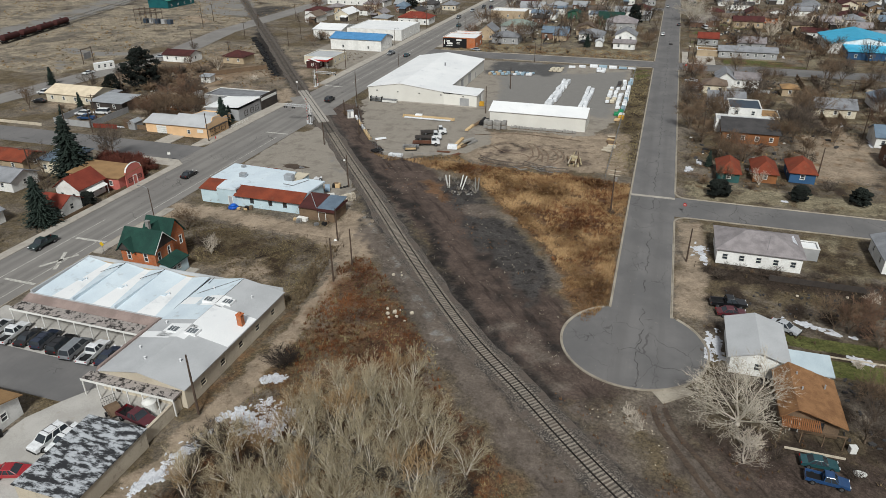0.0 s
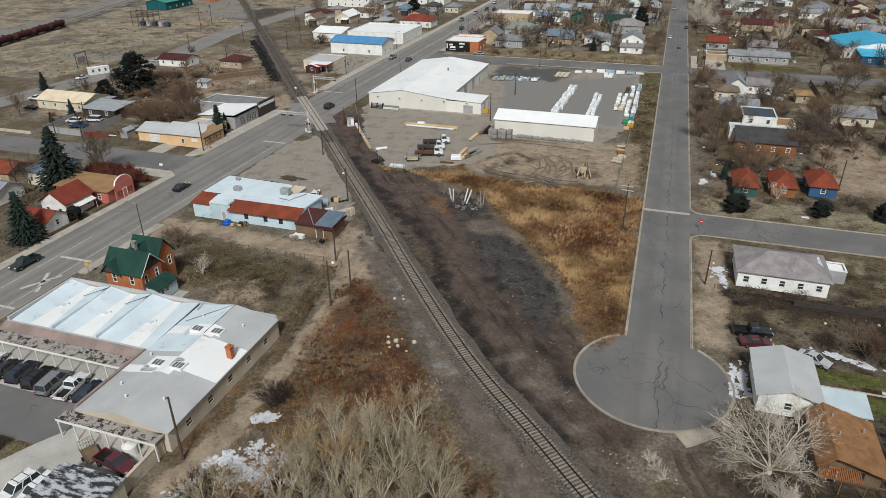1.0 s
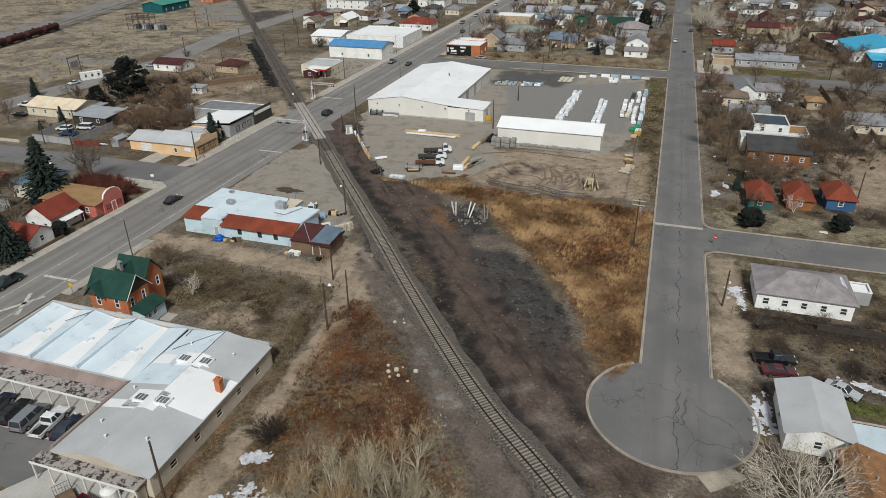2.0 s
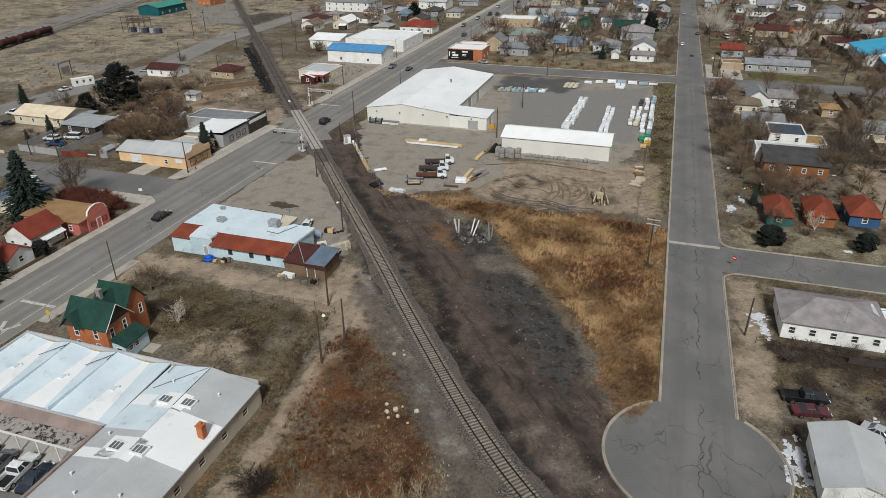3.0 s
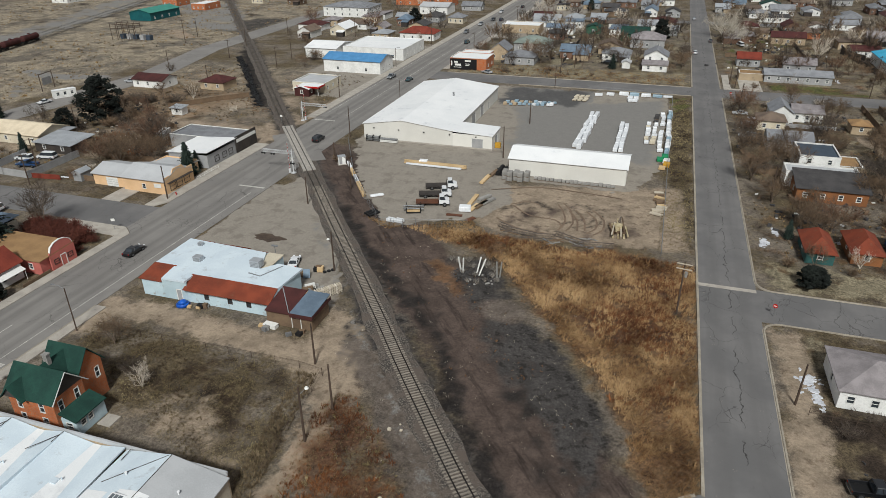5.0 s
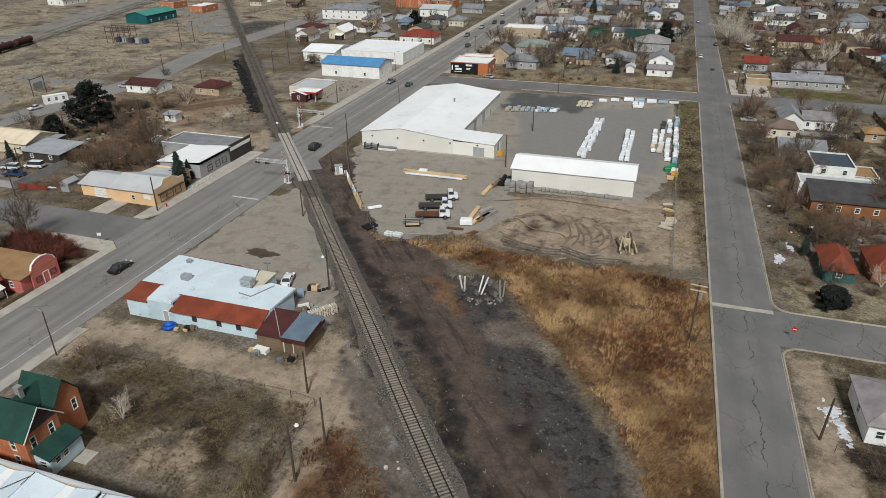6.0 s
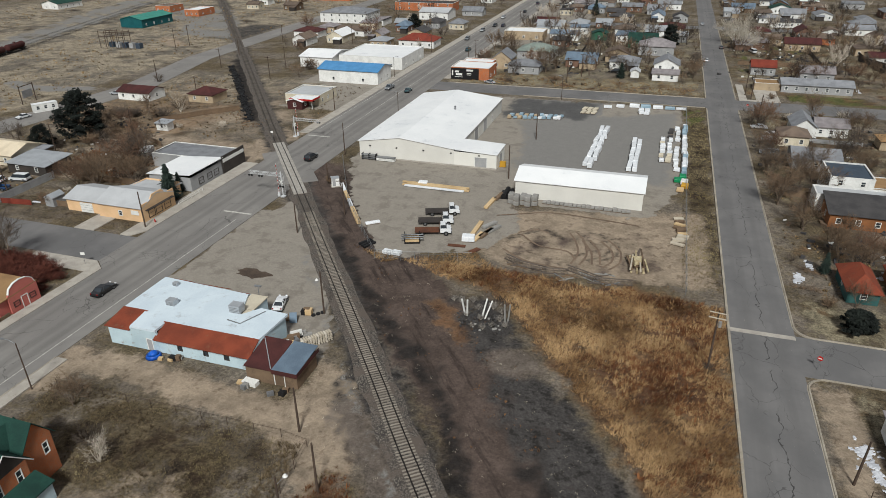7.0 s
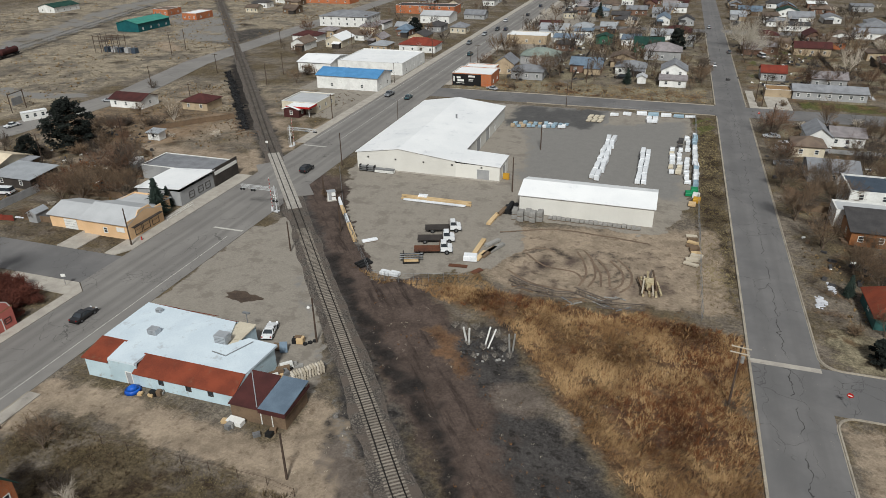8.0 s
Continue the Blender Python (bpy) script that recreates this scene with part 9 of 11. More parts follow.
# ---- poles and signals ----
def utility_pole(x, y, high, label="weathered wooden utility pole", arms=1, turn=0, lamp=False, pot=False, lean=0.0, wood="pole"):
    root = thing("utility_pole", label, "utility pole", pose(x, y, 0, lean, 0, turn), "utility poles")
    part("pole", Shape().rod((0, 0, -0.2), (0, 0, high), 0.17, 0.11, 10), "pole", root)
    for k in range(arms):
        z = high - 0.35 - 0.9 * k
        arm = part("crossarm", Shape().box(-1.2, -0.16, z - 0.07, 1.2, -0.05, z + 0.07), wood, root)
        for e in (-1.1, -0.6, 0.6, 1.1):
            part("insulator", Shape().rod((e, -0.1, z + 0.06), (e, -0.1, z + 0.2), 0.05, 0.03, 6), "stone", arm)
    if pot:
        part("transformer", Shape().rod((0.42, -0.1, high - 2.6), (0.42, -0.1, high - 1.7), 0.24, n=10).box(0.1, -0.14, high - 2.3, 0.42, -0.06, high - 2.15), "stone", root, "grey pole transformer")
    if lamp:
        a = part("lamp_arm", Shape().rod((0, 0, high - 1.2), (0, -1.3, high - 0.8), 0.035, n=6), "steel", root)
        part("lamp_head", Shape().rod((0, -1.25, high - 0.95), (0, -1.25, high - 0.68), 0.3, 0.12, 10), "trim_white", a)
    return root


utility_pole(-3.5, -11.8, 10.0, "wooden utility pole with pale crossarms and transformer", 2, -8, pot=True, lean=1.0, wood="block")
utility_pole(-47.3, -49.8, 7.4, "bare wooden pole beside the alley", 0)
utility_pole(-47.9, -56.4, 8.6, "wooden alley pole with a white yard lamp", 0, 160, lamp=True)
utility_pole(-54.3, -41.4, 7.0, "wooden pole at the bend of an alley", 0, 0)
utility_pole(-49.5, -93.5, 9.6, "wooden pole beside the motel alley", 0)
utility_pole(-64.2, -14.8, 8.0, "wooden pole with lamp beside the track", 0, 0, lamp=True)
utility_pole(-84.1, 12.1, 6.4, "short wooden pole beside the track", 0)
utility_pole(-78.4, 23.1, 8.4, "wooden pole with crossarm at the yard fence", 1, 30)
utility_pole(-95.9, 60.2, 9.0, "wooden pole beside the warehouse", 0)
utility_pole(-91.6, 41.2, 4.6, "short post at the crossing", 0)
utility_pole(-90.4, 39.4, 4.0, "short post at the crossing", 0)
utility_pole(-48.6, 55.0, 8.6, "wooden pole in the lumber yard", 0)
utility_pole(-48.0, 88.0, 7.6, "wooden pole with transformer in the yard", 0, 0, pot=True)
utility_pole(-116.6, 4.8, 8.2, "wooden pole at the street corner", 0)
utility_pole(12.1, -30.2, 7.0, "leaning wooden pole by the street", 0, 0, lean=4)
utility_pole(14.0, 119.5, 9.5, "wooden pole near parked cars", 1, 90)
utility_pole(14.8, 153.2, 9.5, "wooden pole beside a concrete drive", 1, 90)
utility_pole(13.2, 158.2, 9.0, "wooden pole beside a concrete drive", 0)
utility_pole(16.2, 44.5, 8.5, "wooden pole in a front yard", 1, 90)
utility_pole(42.6, 24.0, 7.5, "wooden pole beside a blue cabin", 0)
utility_pole(59.5, 60.0, 9.0, "wooden pole by a back lane", 1, 0)
utility_pole(62.0, 92.0, 9.0, "wooden pole by a back lane", 1, 0)
for x, y, high in ((-160.5, 10.1, 9.0), (-155.2, 2.4, 8.0), (-166.3, 59.6, 8.0), (-171.8, 99.0, 8.5), (-196.7, 149.5, 8), (-205.0, 176.0, 8), (-239.9, 175.8, 11), (-242.5, 189.6, 10), (-164.2, 135.2, 9), (-168.2, 154.7, 9), (-200.5, 208.3, 9), (-176.6, 40.1, 8), (-205.5, 119.6, 8.5),
                   (-167, 4.3, 7), (-142.7, -31.3, 7.5), (-118.5, 100, 8), (-50, 160, 9.5), (-46, 172, 9), (-48, 205, 9), (-46, 255, 9), (58, 150.8, 9), (66, 180, 9), (58, 230, 9), (-120, 205, 8), (-96, 196, 8), (-96, 290, 8), (-165, 215, 9), (-178, 262, 9)):
    utility_pole(x, y, high, "wooden utility pole in the town", 1, 40)


def street_lamp(x, y, high, reach, turn):
    root = thing("street_lamp", "dark street lamp arching over the highway", "street lamp", pose(x, y, 0.0, 0, 0, turn), "street lamps")
    part("pole", Shape().rod((0, 0, -0.1), (0, 0, high), 0.11, 0.08, 10), "pole", root)
    arm = part("arm", Shape().rod((0, 0, high - 0.1), (-reach * 0.5, 0, high + 0.3), 0.05, n=6).rod((-reach * 0.5, 0, high + 0.3), (-reach, 0, high + 0.35), 0.05, n=6), "steel", root)
    part("lamp_head", Shape().box(-reach - 0.5, -0.14, high + 0.26, -reach, 0.14, high + 0.4), "steel", arm)


for x, y, h, a in ((-95.1, -45.0, 7.8, 2.0), (-95.6, 100, 7.8, 2.0), (-48.0, 134.6, 8.0, 0.8), (-117.6, 152, 7.8, -2.0), (-95.4, 182, 7.8, 2.0)):
    street_lamp(x, y, h, a, 0)


def crossing_signal(x, y, turn):
    root = thing("crossing_signal", "silver railway crossing signal with cantilever arm and gate", "crossing signal", pose(x, y, 0, 0, 0, turn), "crossing signals")
    part("mast", Shape().rod((0, 0, 0), (0, 0, 6.2), 0.13, n=10).box(-0.5, -0.5, -0.05, 0.5, 0.5, 0.2), "silver", root)
    arm = Shape()
    for z, e in ((5.1, -0.3), (5.1, 0.3), (5.7, -0.3), (5.7, 0.3)):
        arm.rod((0, e, z), (-8.4, e, z - 0.05), 0.05, n=6)
    for k in range(12):
        for e in (-0.3, 0.3):
            arm.rod((-0.7 * k, e, 5.1), (-0.7 * (k + 1), e, 5.68), 0.025, n=4)
    boom = part("cantilever_arm", arm, "silver", root, "silver lattice arm")
    for px in (-7.9, -5.2):
        part("signal_lamp", Shape().rod((px - 0.35, -0.5, 4.75), (px - 0.35, -0.32, 4.75), 0.26, n=12).rod((px + 0.35, -0.5, 4.75), (px + 0.35, -0.32, 4.75), 0.26, n=12).box(px - 0.4, -0.34, 4.7, px + 0.4, -0.28, 4.8), "black", boom)
    part("signal_lamp", Shape().rod((-0.4, -0.35, 2.6), (-0.4, -0.15, 2.6), 0.26, n=12).rod((0.4, -0.35, 2.6), (0.4, -0.15, 2.6), 0.26, n=12).box(-0.45, -0.2, 2.55, 0.45, -0.12, 2.65), "black", root)
    g = Shape()
    for k in range(8):
        g.box(-0.75, -0.55, 1.2 + 0.9 * k, -0.67, -0.43, 1.2 + 0.9 * k + 0.45)
    part("gate_stripe", g, "sign_red", root)
    part("gate_arm", Shape().box(-0.74, -0.54, 1.0, -0.68, -0.44, 8.3), "trim_white", root, "raised white gate arm")
    part("gate_motor", Shape().box(-0.95, -0.7, 0.2, -0.45, -0.3, 1.3), "silver", root)
    part("ladder", Shape().rod((0.2, 0.3, 0), (0.2, 0.15, 5.8), 0.02, n=4).rod((0.5, 0.3, 0), (0.5, 0.15, 5.8), 0.02, n=4), "silver", root)
    x = Shape()
    for a in (45, -45):
        x.box(-0.6, -0.06, -0.1, 0.6, -0.03, 0.1, pose(0, -0.14, 3.7, 0, a, 0))
    part("crossbuck", x, "trim_white", root)


crossing_signal(-96.9, 28.6, 0)
crossing_signal(-117.2, 71.0, 180)
cab = thing("signal_cabinet", "pale grey railway signal cabinet on a plinth", "cabinet", pose(-88.0, 38.2, 0, 0, 0, 35))
part("body", Shape().box(-0.9, -0.7, 0.15, 0.9, 0.7, 2.2), "wall_white", cab)
part("roof", Shape().box(-1.0, -0.8, 2.2, 1.0, 0.8, 2.3), "roof_tin", cab)
part("plinth", Shape().box(-1.1, -0.9, -0.1, 1.1, 0.9, 0.15), "concrete", cab)
part("door", Shape().box(-0.75, -0.73, 0.25, 0.0, -0.702, 2.1), "wall_grey", cab)


def sign_post(x, y, high, turn, kind, label):
    root = thing("road_sign", label, "road sign", pose(x, y, 0, 0, 0, turn), "road signs")
    part("post", Shape().rod((0, 0, -0.1), (0, 0, high), 0.04, n=6), "steel", root)
    if kind == "stop":
        p = arc(0, 0, 0.4, 22.5, 337.5, 7)
        board = part("board", Shape().prism(p, -0.01, 0.01, pose(0, -0.05, high - 0.4, 90, 0, 0)), "sign_red", root, "red octagon")
        part("bars", Shape().box(-0.26, -0.072, high - 0.48, 0.26, -0.064, high - 0.32), "trim_white", board)
    elif kind == "warn":
        part("board", Shape().box(-0.38, -0.01, -0.38, 0.38, 0.01, 0.38, pose(0, -0.05, high - 0.45, 0, 45, 0)), "sign_yellow", root, "yellow diamond")
    else:
        part("board", Shape().box(-0.4, -0.06, high - 0.6, 0.4, -0.04, high), "trim_white", root, "white sign board")


sign_post(11.6, -7.6, 2.4, -20, "stop", "red stop sign at the street corner")
sign_post(-95.0, -59.9, 2.6, 0, "warn", "yellow diamond sign beside the highway")
sign_post(-121.5, 65.4, 3.0, 0, "plain", "white sign board by the crossing")
sign_post(-116.4, -12.4, 2.6, 20, "plain", "small sign at the west corner")
sign_post(12.2, 136.2, 2.4, 0, "stop", "red stop sign at the cross street")
sign_post(-118.4, -63.5, 2.6, 0, "plain", "small white sign on the pavement")
hyd = thing("fire_hydrant", "small red fire hydrant on the corner pavement", "hydrant", pose(-116.2, 7.4, 0.12))
part("barrel", Shape().rod((0, 0, -0.02), (0, 0, 0.6), 0.12, n=10).rod((0, 0, 0.6), (0, 0, 0.78), 0.14, 0.05, 10), "sign_red", hyd)
part("outlet", Shape().rod((-0.22, 0, 0.45), (0.22, 0, 0.45), 0.06, n=8), "sign_red", hyd)


# ---- lumber yard ----
def bundle(name, label, x, y, lx, ly, lz, mat, turn=0, courses=3, z=0.0, group="yard stock", wraps=None):
    """A stack of boards in courses on bearers."""
    root = thing(name, label, "lumber" if "lumber" in name else "pallet", pose(x, y, z, 0, 0, turn), group)
    for e in (-0.35, 0.35):
        part("bearer", Shape().box(e * lx - 0.06, -ly / 2, 0, e * lx + 0.06, ly / 2, 0.1), "wall_wood", root)
    for k in range(courses):
        z0 = 0.1 + (lz - 0.1) * k / courses
        j = random.uniform(-0.06, 0.06)
        part("course", Shape().box(-lx / 2 + j, -ly / 2 + j * 0.5, z0 + 0.004, lx / 2 + j, ly / 2 + j * 0.5, z0 + (lz - 0.1) / courses - 0.012), wraps if wraps and k == courses - 1 else mat, root)
    return root


def wrapped(x, y, lx, ly, lz, turn=0, mat="wrap", z=0.0, label="white plastic-wrapped stack in the yard", name="wrapped_pallet"):
    """A sheeted pallet: a slightly bulging wrapped block on a bearer."""
    root = thing(name, label, "pallet", pose(x, y, z, 0, 0, turn), "wrapped pallets")
    part("pallet", Shape().box(-lx / 2, -ly / 2, 0, lx / 2, ly / 2, 0.12), "wall_wood", root)
    a, b = lx / 2, ly / 2
    low, high = [(-a, -b), (a, -b), (a, b), (-a, b)], [(-a + 0.08, -b + 0.08), (a - 0.06, -b + 0.05), (a - 0.08, b - 0.08), (-a + 0.05, b - 0.06)]
    part("wrap", Shape().prism(low, 0.124, lz * 0.85).prism(low, lz * 0.85, lz, top=high), mat, root)
    return root


r = random.Random(21)
for k in range(4):
    bundle("lumber_stack", "long stack of pale fresh lumber on the ground", -64.2 + r.uniform(-0.5, 0.5), 45.2 - 0.75 * k, 17.0 - 2 * (k % 2), 0.62, 0.42, "lumber" if k < 3 else "wrap", 0, 2)
wrapped(-67.8, 45.4, 2.2, 1.2, 0.8, 5)
for k, (t, w, m) in enumerate(((0.06, 0.7, "wrap"), (0.3, 0.8, "lumber"), (0.52, 0.7, "wrap"), (0.74, 0.9, "lumber"), (0.93, 0.8, "lumber"))):
    x, y = -86.2 + 12.6 * t, 38.4 - 18.6 * t
    bundle("lumber_stack", "lumber stacked along the yard fence" if m == "lumber" else "wrapped boards along the yard fence", x, y, 4.4, w, 0.7, m, -56, 2)
wrapped(-70.6, 20.6, 3.2, 0.9, 0.5, 40)
for k in range(3):
    solid("mesh_roll", Shape().rod((-1.5, 0, 0.28), (1.5, 0, 0.28), 0.28, n=10), "black", "roll of dark wire mesh at the fence", "roll", pose(-68.4 + 0.7 * k, 11.6 - 0.5 * k, 0, 0, 0, 62), "mesh rolls")
for k in range(2):
    wrapped(-62.2 + 1.9 * k, 8.5 + 0.1 * k, 1.8, 1.2, 0.8, -8)
rack = thing("steel_rack", "dark steel rack of pipes beside the trucks", "rack", pose(-59.6, 15.4, 0, 0, 0, -70), "yard stock")
part("frame", Shape().box(-1.6, -1.6, 0, 1.6, 1.6, 0.2).box(-1.6, -1.6, 0.2, -1.45, -1.45, 1.3).box(1.45, -1.6, 0.2, 1.6, -1.45, 1.3).box(-1.6, 1.45, 0.2, -1.45, 1.6, 1.3).box(1.45, 1.45, 0.2, 1.6, 1.6, 1.3), "black", rack)
for k in range(6):
    part("pipe", Shape().rod((-1.2 + 0.45 * k, -2.2, 0.75 + 0.12 * (k % 2)), (-1.2 + 0.45 * k, 2.3, 0.75 + 0.12 * (k % 2)), 0.1, n=8), "steel" if k % 2 else "black", rack)
part("crate", Shape().box(-1.2, -1.4, 0.2, 1.2, 1.4, 0.6), "lumber", rack)
# small flatbed load and boards at the dirt edge
for k, (x, y, ln, m, a) in enumerate(((-48.4, 23.6, 8, "lumber", 88), (-47.0, 20.4, 4, "lumber", 80), (-45.9, 22.5, 5, "wall_wood", 74), (-45.0, 24.4, 5, "stone", 66), (-46.2, 26.6, 4, "stone", 60), (-49.0, 38.0, 6, "lumber", 84), (-48.0, 42.5, 4.5, "wall_wood", 80))):
    bundle("lumber_stack", "mixed boards stacked at the yard edge", x, y, ln, 0.9, 0.55, m, a, 2)
wrapped(-48.6, 18.6, 2.6, 1.7, 1.2, 10)
solid("steel_plate", Shape().box(-1.8, -0.5, 0, 1.8, 0.5, 0.12), "rust", "rusty red steel plate on the ground", "plate", pose(-50.2, 15.6, 0, 0, 0, 5))
solid("steel_plate", Shape().box(-1.2, -0.6, 0, 1.2, 0.6, 0.12), "rust", "rusty red steel plate on the ground", "plate", pose(-46.2, 14.6, 0, 0, 0, 60))
# stacked block pallets before the shed
for x, y, n in ((-44.6, 40.2, 2), (-43.2, 39.4, 2), (-41.8, 40.2, 2), (-40.6, 39.6, 2), (-39.2, 40.4, 2)):
    for k in range(n):
        wrapped(x, y, 1.25, 1.9, 1.2, r.uniform(-3, 3), "stone", 1.202 * k, "grey shrink-wrapped block pallet", "block_pallet")
for k in range(20):
    wrapped(-37.2 + 0.98 * k, 41.9 - 0.012 * k + r.uniform(-0.15, 0.15), 0.86, 0.9, r.uniform(0.55, 0.85), r.uniform(-6, 6), "stone", 0, "low pallet of grey blocks along the shed", "block_pallet")
solid("shed_tunnel", Shape().box(-1.4, -2.6, 0, 1.4, 2.6, 0.1).rod((0, -2.5, 0.6), (0, 2.5, 0.6), 0.6, n=12).rod((1.1, -2.2, 0.5), (1.1, 2.2, 0.5), 0.5, n=10), "black", "heap of black drain pipes beside the shed", "pipes", pose(-46.8, 44.4, 0))
# long white stacks behind the shed
for k in range(7):
    for e in (0, 1):
        wrapped(-31.4 + 0.18 * k + 1.35 * e + r.uniform(-0.25, 0.25), 70.6 + 4.9 * k + r.uniform(-0.5, 0.5), 1.2, r.uniform(4.2, 5.0), r.uniform(0.8, 1.6), r.uniform(-7, 7))
for k in range(5):
    for e in (0, 1):
        wrapped(-20.4 + 1.3 * e + r.uniform(-0.1, 0.1), 70.6 + 4.9 * k, 1.2, 4.7, r.uniform(1.1, 1.9), r.uniform(-2, 2))
for k in range(13):
    wrapped(-7.0 + r.uniform(-0.2, 0.2), 70.5 + 3.3 * k, 1.25, r.uniform(2.2, 3.0), r.uniform(1.0, 2.0), r.uniform(-4, 4), "wrap" if r.random() < 0.8 else "wrap_blue")
for col, x in enumerate((-9.0, -10.9, -13.0)):
    for k in range((11, 10, 8)[col]):
        if r.random() < 0.88:
            mat = r.choice(("wrap", "wrap", "wrap", "wrap", "wall_cream", "roof_dark")) if col else "wrap"
            wrapped(x + r.uniform(-0.25, 0.25), 71.5 + 3.6 * k + r.uniform(-0.5, 0.5), r.uniform(1.1, 1.5), r.uniform(1.2, 1.8), r.uniform(0.6, 1.4), r.uniform(-8, 8), mat, label="plastic-wrapped goods in the yard" if mat == "wrap" else "pallet of goods in the yard")
for k, (x, y) in enumerate(((-31.4, 128), (-27.5, 129.7), (-23, 131), (-19.4, 131), (-15.5, 131.1), (-11.6, 131.4), (-8.1, 132))):
    wrapped(x, y, 3.2 if k > 1 else 2.6, 1.3, r.uniform(0.7, 1.3), r.uniform(-4, 4), "wrap_blue" if k in (3, 5) else "wrap")
for k in range(4):
    wrapped(-20.5 + 1.9 * (k % 2), 126.4 - 2.6 * (k // 2), 1.6, 2.4, 1.0, r.uniform(-14, 14))
for k in range(6):
    wrapped(-38.5 + 1.7 * (k % 3), 120.5 + 4 * (k // 3), 1.3, 3.2, 0.5, -10, "wall_cream", label="pale boards on pallets in the yard")
for k in range(22):
    wrapped(-60.2 + 1.55 * (k % 11) + r.uniform(-0.3, 0.3), 107.4 + 2.6 * (k // 11) + 0.28 * (k % 11), 1.2, 1.3, r.uniform(0.6, 1.2), r.uniform(-12, 12), r.choice(("wrap_blue", "wrap_blue", "wrap", "wall_tan")), label="pale blue pallet goods in the yard")
for x, y, m, h in ((-7.4, 66.0, "green_plastic", 1.3), (-7.0, 63.4, "trim_white", 1.0), (-6.9, 60.6, "yellow_paint", 1.0), (-8.6, 64.4, "green_plastic", 0.9), (-7.9, 58.4, "lumber", 0.6)):
    wrapped(x, y, 1.6, 2.0, h, r.uniform(-8, 8), m, label="coloured crate at the yard fence", name="crate")
for k in range(9):
    bundle("lumber_stack", "rough scrap lumber beside the yard fence", -7.6 + r.uniform(-0.6, 0.6), 28.5 + 1.6 * k, r.uniform(1.8, 3.0), 0.9, r.uniform(0.3, 0.8), r.choice(("wall_wood", "lumber", "block")), r.uniform(-25, 25), 2)
# beams and an old rig on the dirt
rig = thing("timber_rig", "old pale timber and steel rig standing on dirt", "machine", pose(-15.4, 17.6, 0, 0, 0, 6), "yard stock")
for e in (-1.1, 0.0, 1.1):
    part("skid", Shape().box(e - 0.18, -3.4, 0, e + 0.18, 3.2, 0.4), "crane", rig)
part("platform", Shape().box(-1.5, -1.8, 0.4, 1.5, 1.2, 0.7), "wall_wood", rig)
part("engine", Shape().box(-0.7, -1.2, 0.7, 0.7, 0.3, 1.6).rod((-0.9, 0.8, 1.1), (0.9, 0.8, 1.1), 0.4, n=10), "crane", rig)
for k, (e, y0, y1, z, mat) in enumerate(((-0.9, -4.2, 1.8, 1.0, "block"), (-0.3, -3.0, 3.4, 1.3, "crane"), (0.5, -4.6, 1.2, 1.1, "block"), (1.0, -2.4, 3.8, 1.35, "wall_wood"), (1.5, -4.0, 0.6, 0.75, "crane"), (-1.5, -3.4, 2.2, 0.75, "wall_wood"))):
    part("beam", Shape().box(e - 0.14, y0, z, e + 0.14, y1, z + 0.25, pose(0, 0, 0, 0, 0, 3 * k - 7)), mat, rig)
part("mast", Shape().rod((0.2, 1.2, 0.7), (0.5, 2.4, 2.4), 0.1, n=6).rod((-0.4, 1.2, 0.7), (0.5, 2.4, 2.4), 0.08, n=6), "old_steel", rig)


def truss(x, y, ln, turn):
    s = Shape()
    for z, e in ((0.1, 0), (0.9, 0.5)):
        s.box(-ln / 2, e - 0.08, z - 0.08, ln / 2, e + 0.08, z + 0.08)
    n = int(ln / 1.1)
    for k in range(n):
        a = -ln / 2 + ln * k / n
        s.rod((a, 0, 0.1), (a + ln / n / 2, 0.5, 0.9), 0.05, n=4).rod((a + ln / n / 2, 0.5, 0.9), (a + ln / n, 0, 0.1), 0.05, n=4)
    solid("steel_truss", s, "old_steel", "weathered steel truss lying at the yard's edge", "truss", pose(x, y, 0, 0, 0, turn), "steel trusses")


for x, y, ln, a in ((-35, 10.6, 8, -12), (-30.5, 9.6, 7, 10), (-24.5, 10.4, 7, -24), (-19.5, 8.8, 8, 8), (-38, 12, 4, -30)):
    truss(x, y, ln, a)
for k in range(16):
    solid("scrap_beam", Shape().box(-r.uniform(0.8, 2.2), -0.09, 0, r.uniform(0.8, 2.2), 0.09, 0.16), r.choice(("steel", "old_steel", "wall_wood", "stone")), "scrap beam lying by the fence line", "scrap", pose(r.uniform(-38, -16), r.uniform(8.2, 12.2), 0, 0, 0, r.uniform(-40, 40)), "scrap beams")
solid("propane_cage", Shape().box(-0.8, -0.5, 0, 0.8, 0.5, 0.1).box(-0.75, -0.45, 0.1, 0.75, 0.45, 1.4), "yellow_paint", "worn yellow box against the warehouse", "box", pose(-52.0, 63.0, 0))
trl = thing("pipe_rack", "steel pipe rack beside the warehouse wall", "rack", pose(-85.2, 58.6, 0), "yard stock")
for k in range(3):
    part("shelf", Shape().box(-4.6, -0.6, 0.3 + 0.5 * k, -0.6, 0.6, 0.38 + 0.5 * k), "steel", trl)
    part("load", Shape().box(-0.4, -0.6, 0.1 + 0.35 * k, 4.8, 0.6, 0.38 + 0.35 * k), "trim_white" if k < 2 else "steel", trl)
for x in (-4.6, -2.6, -0.6):
    part("upright", Shape().box(x - 0.05, -0.62, 0, x + 0.05, 0.62, 1.7), "black", trl)


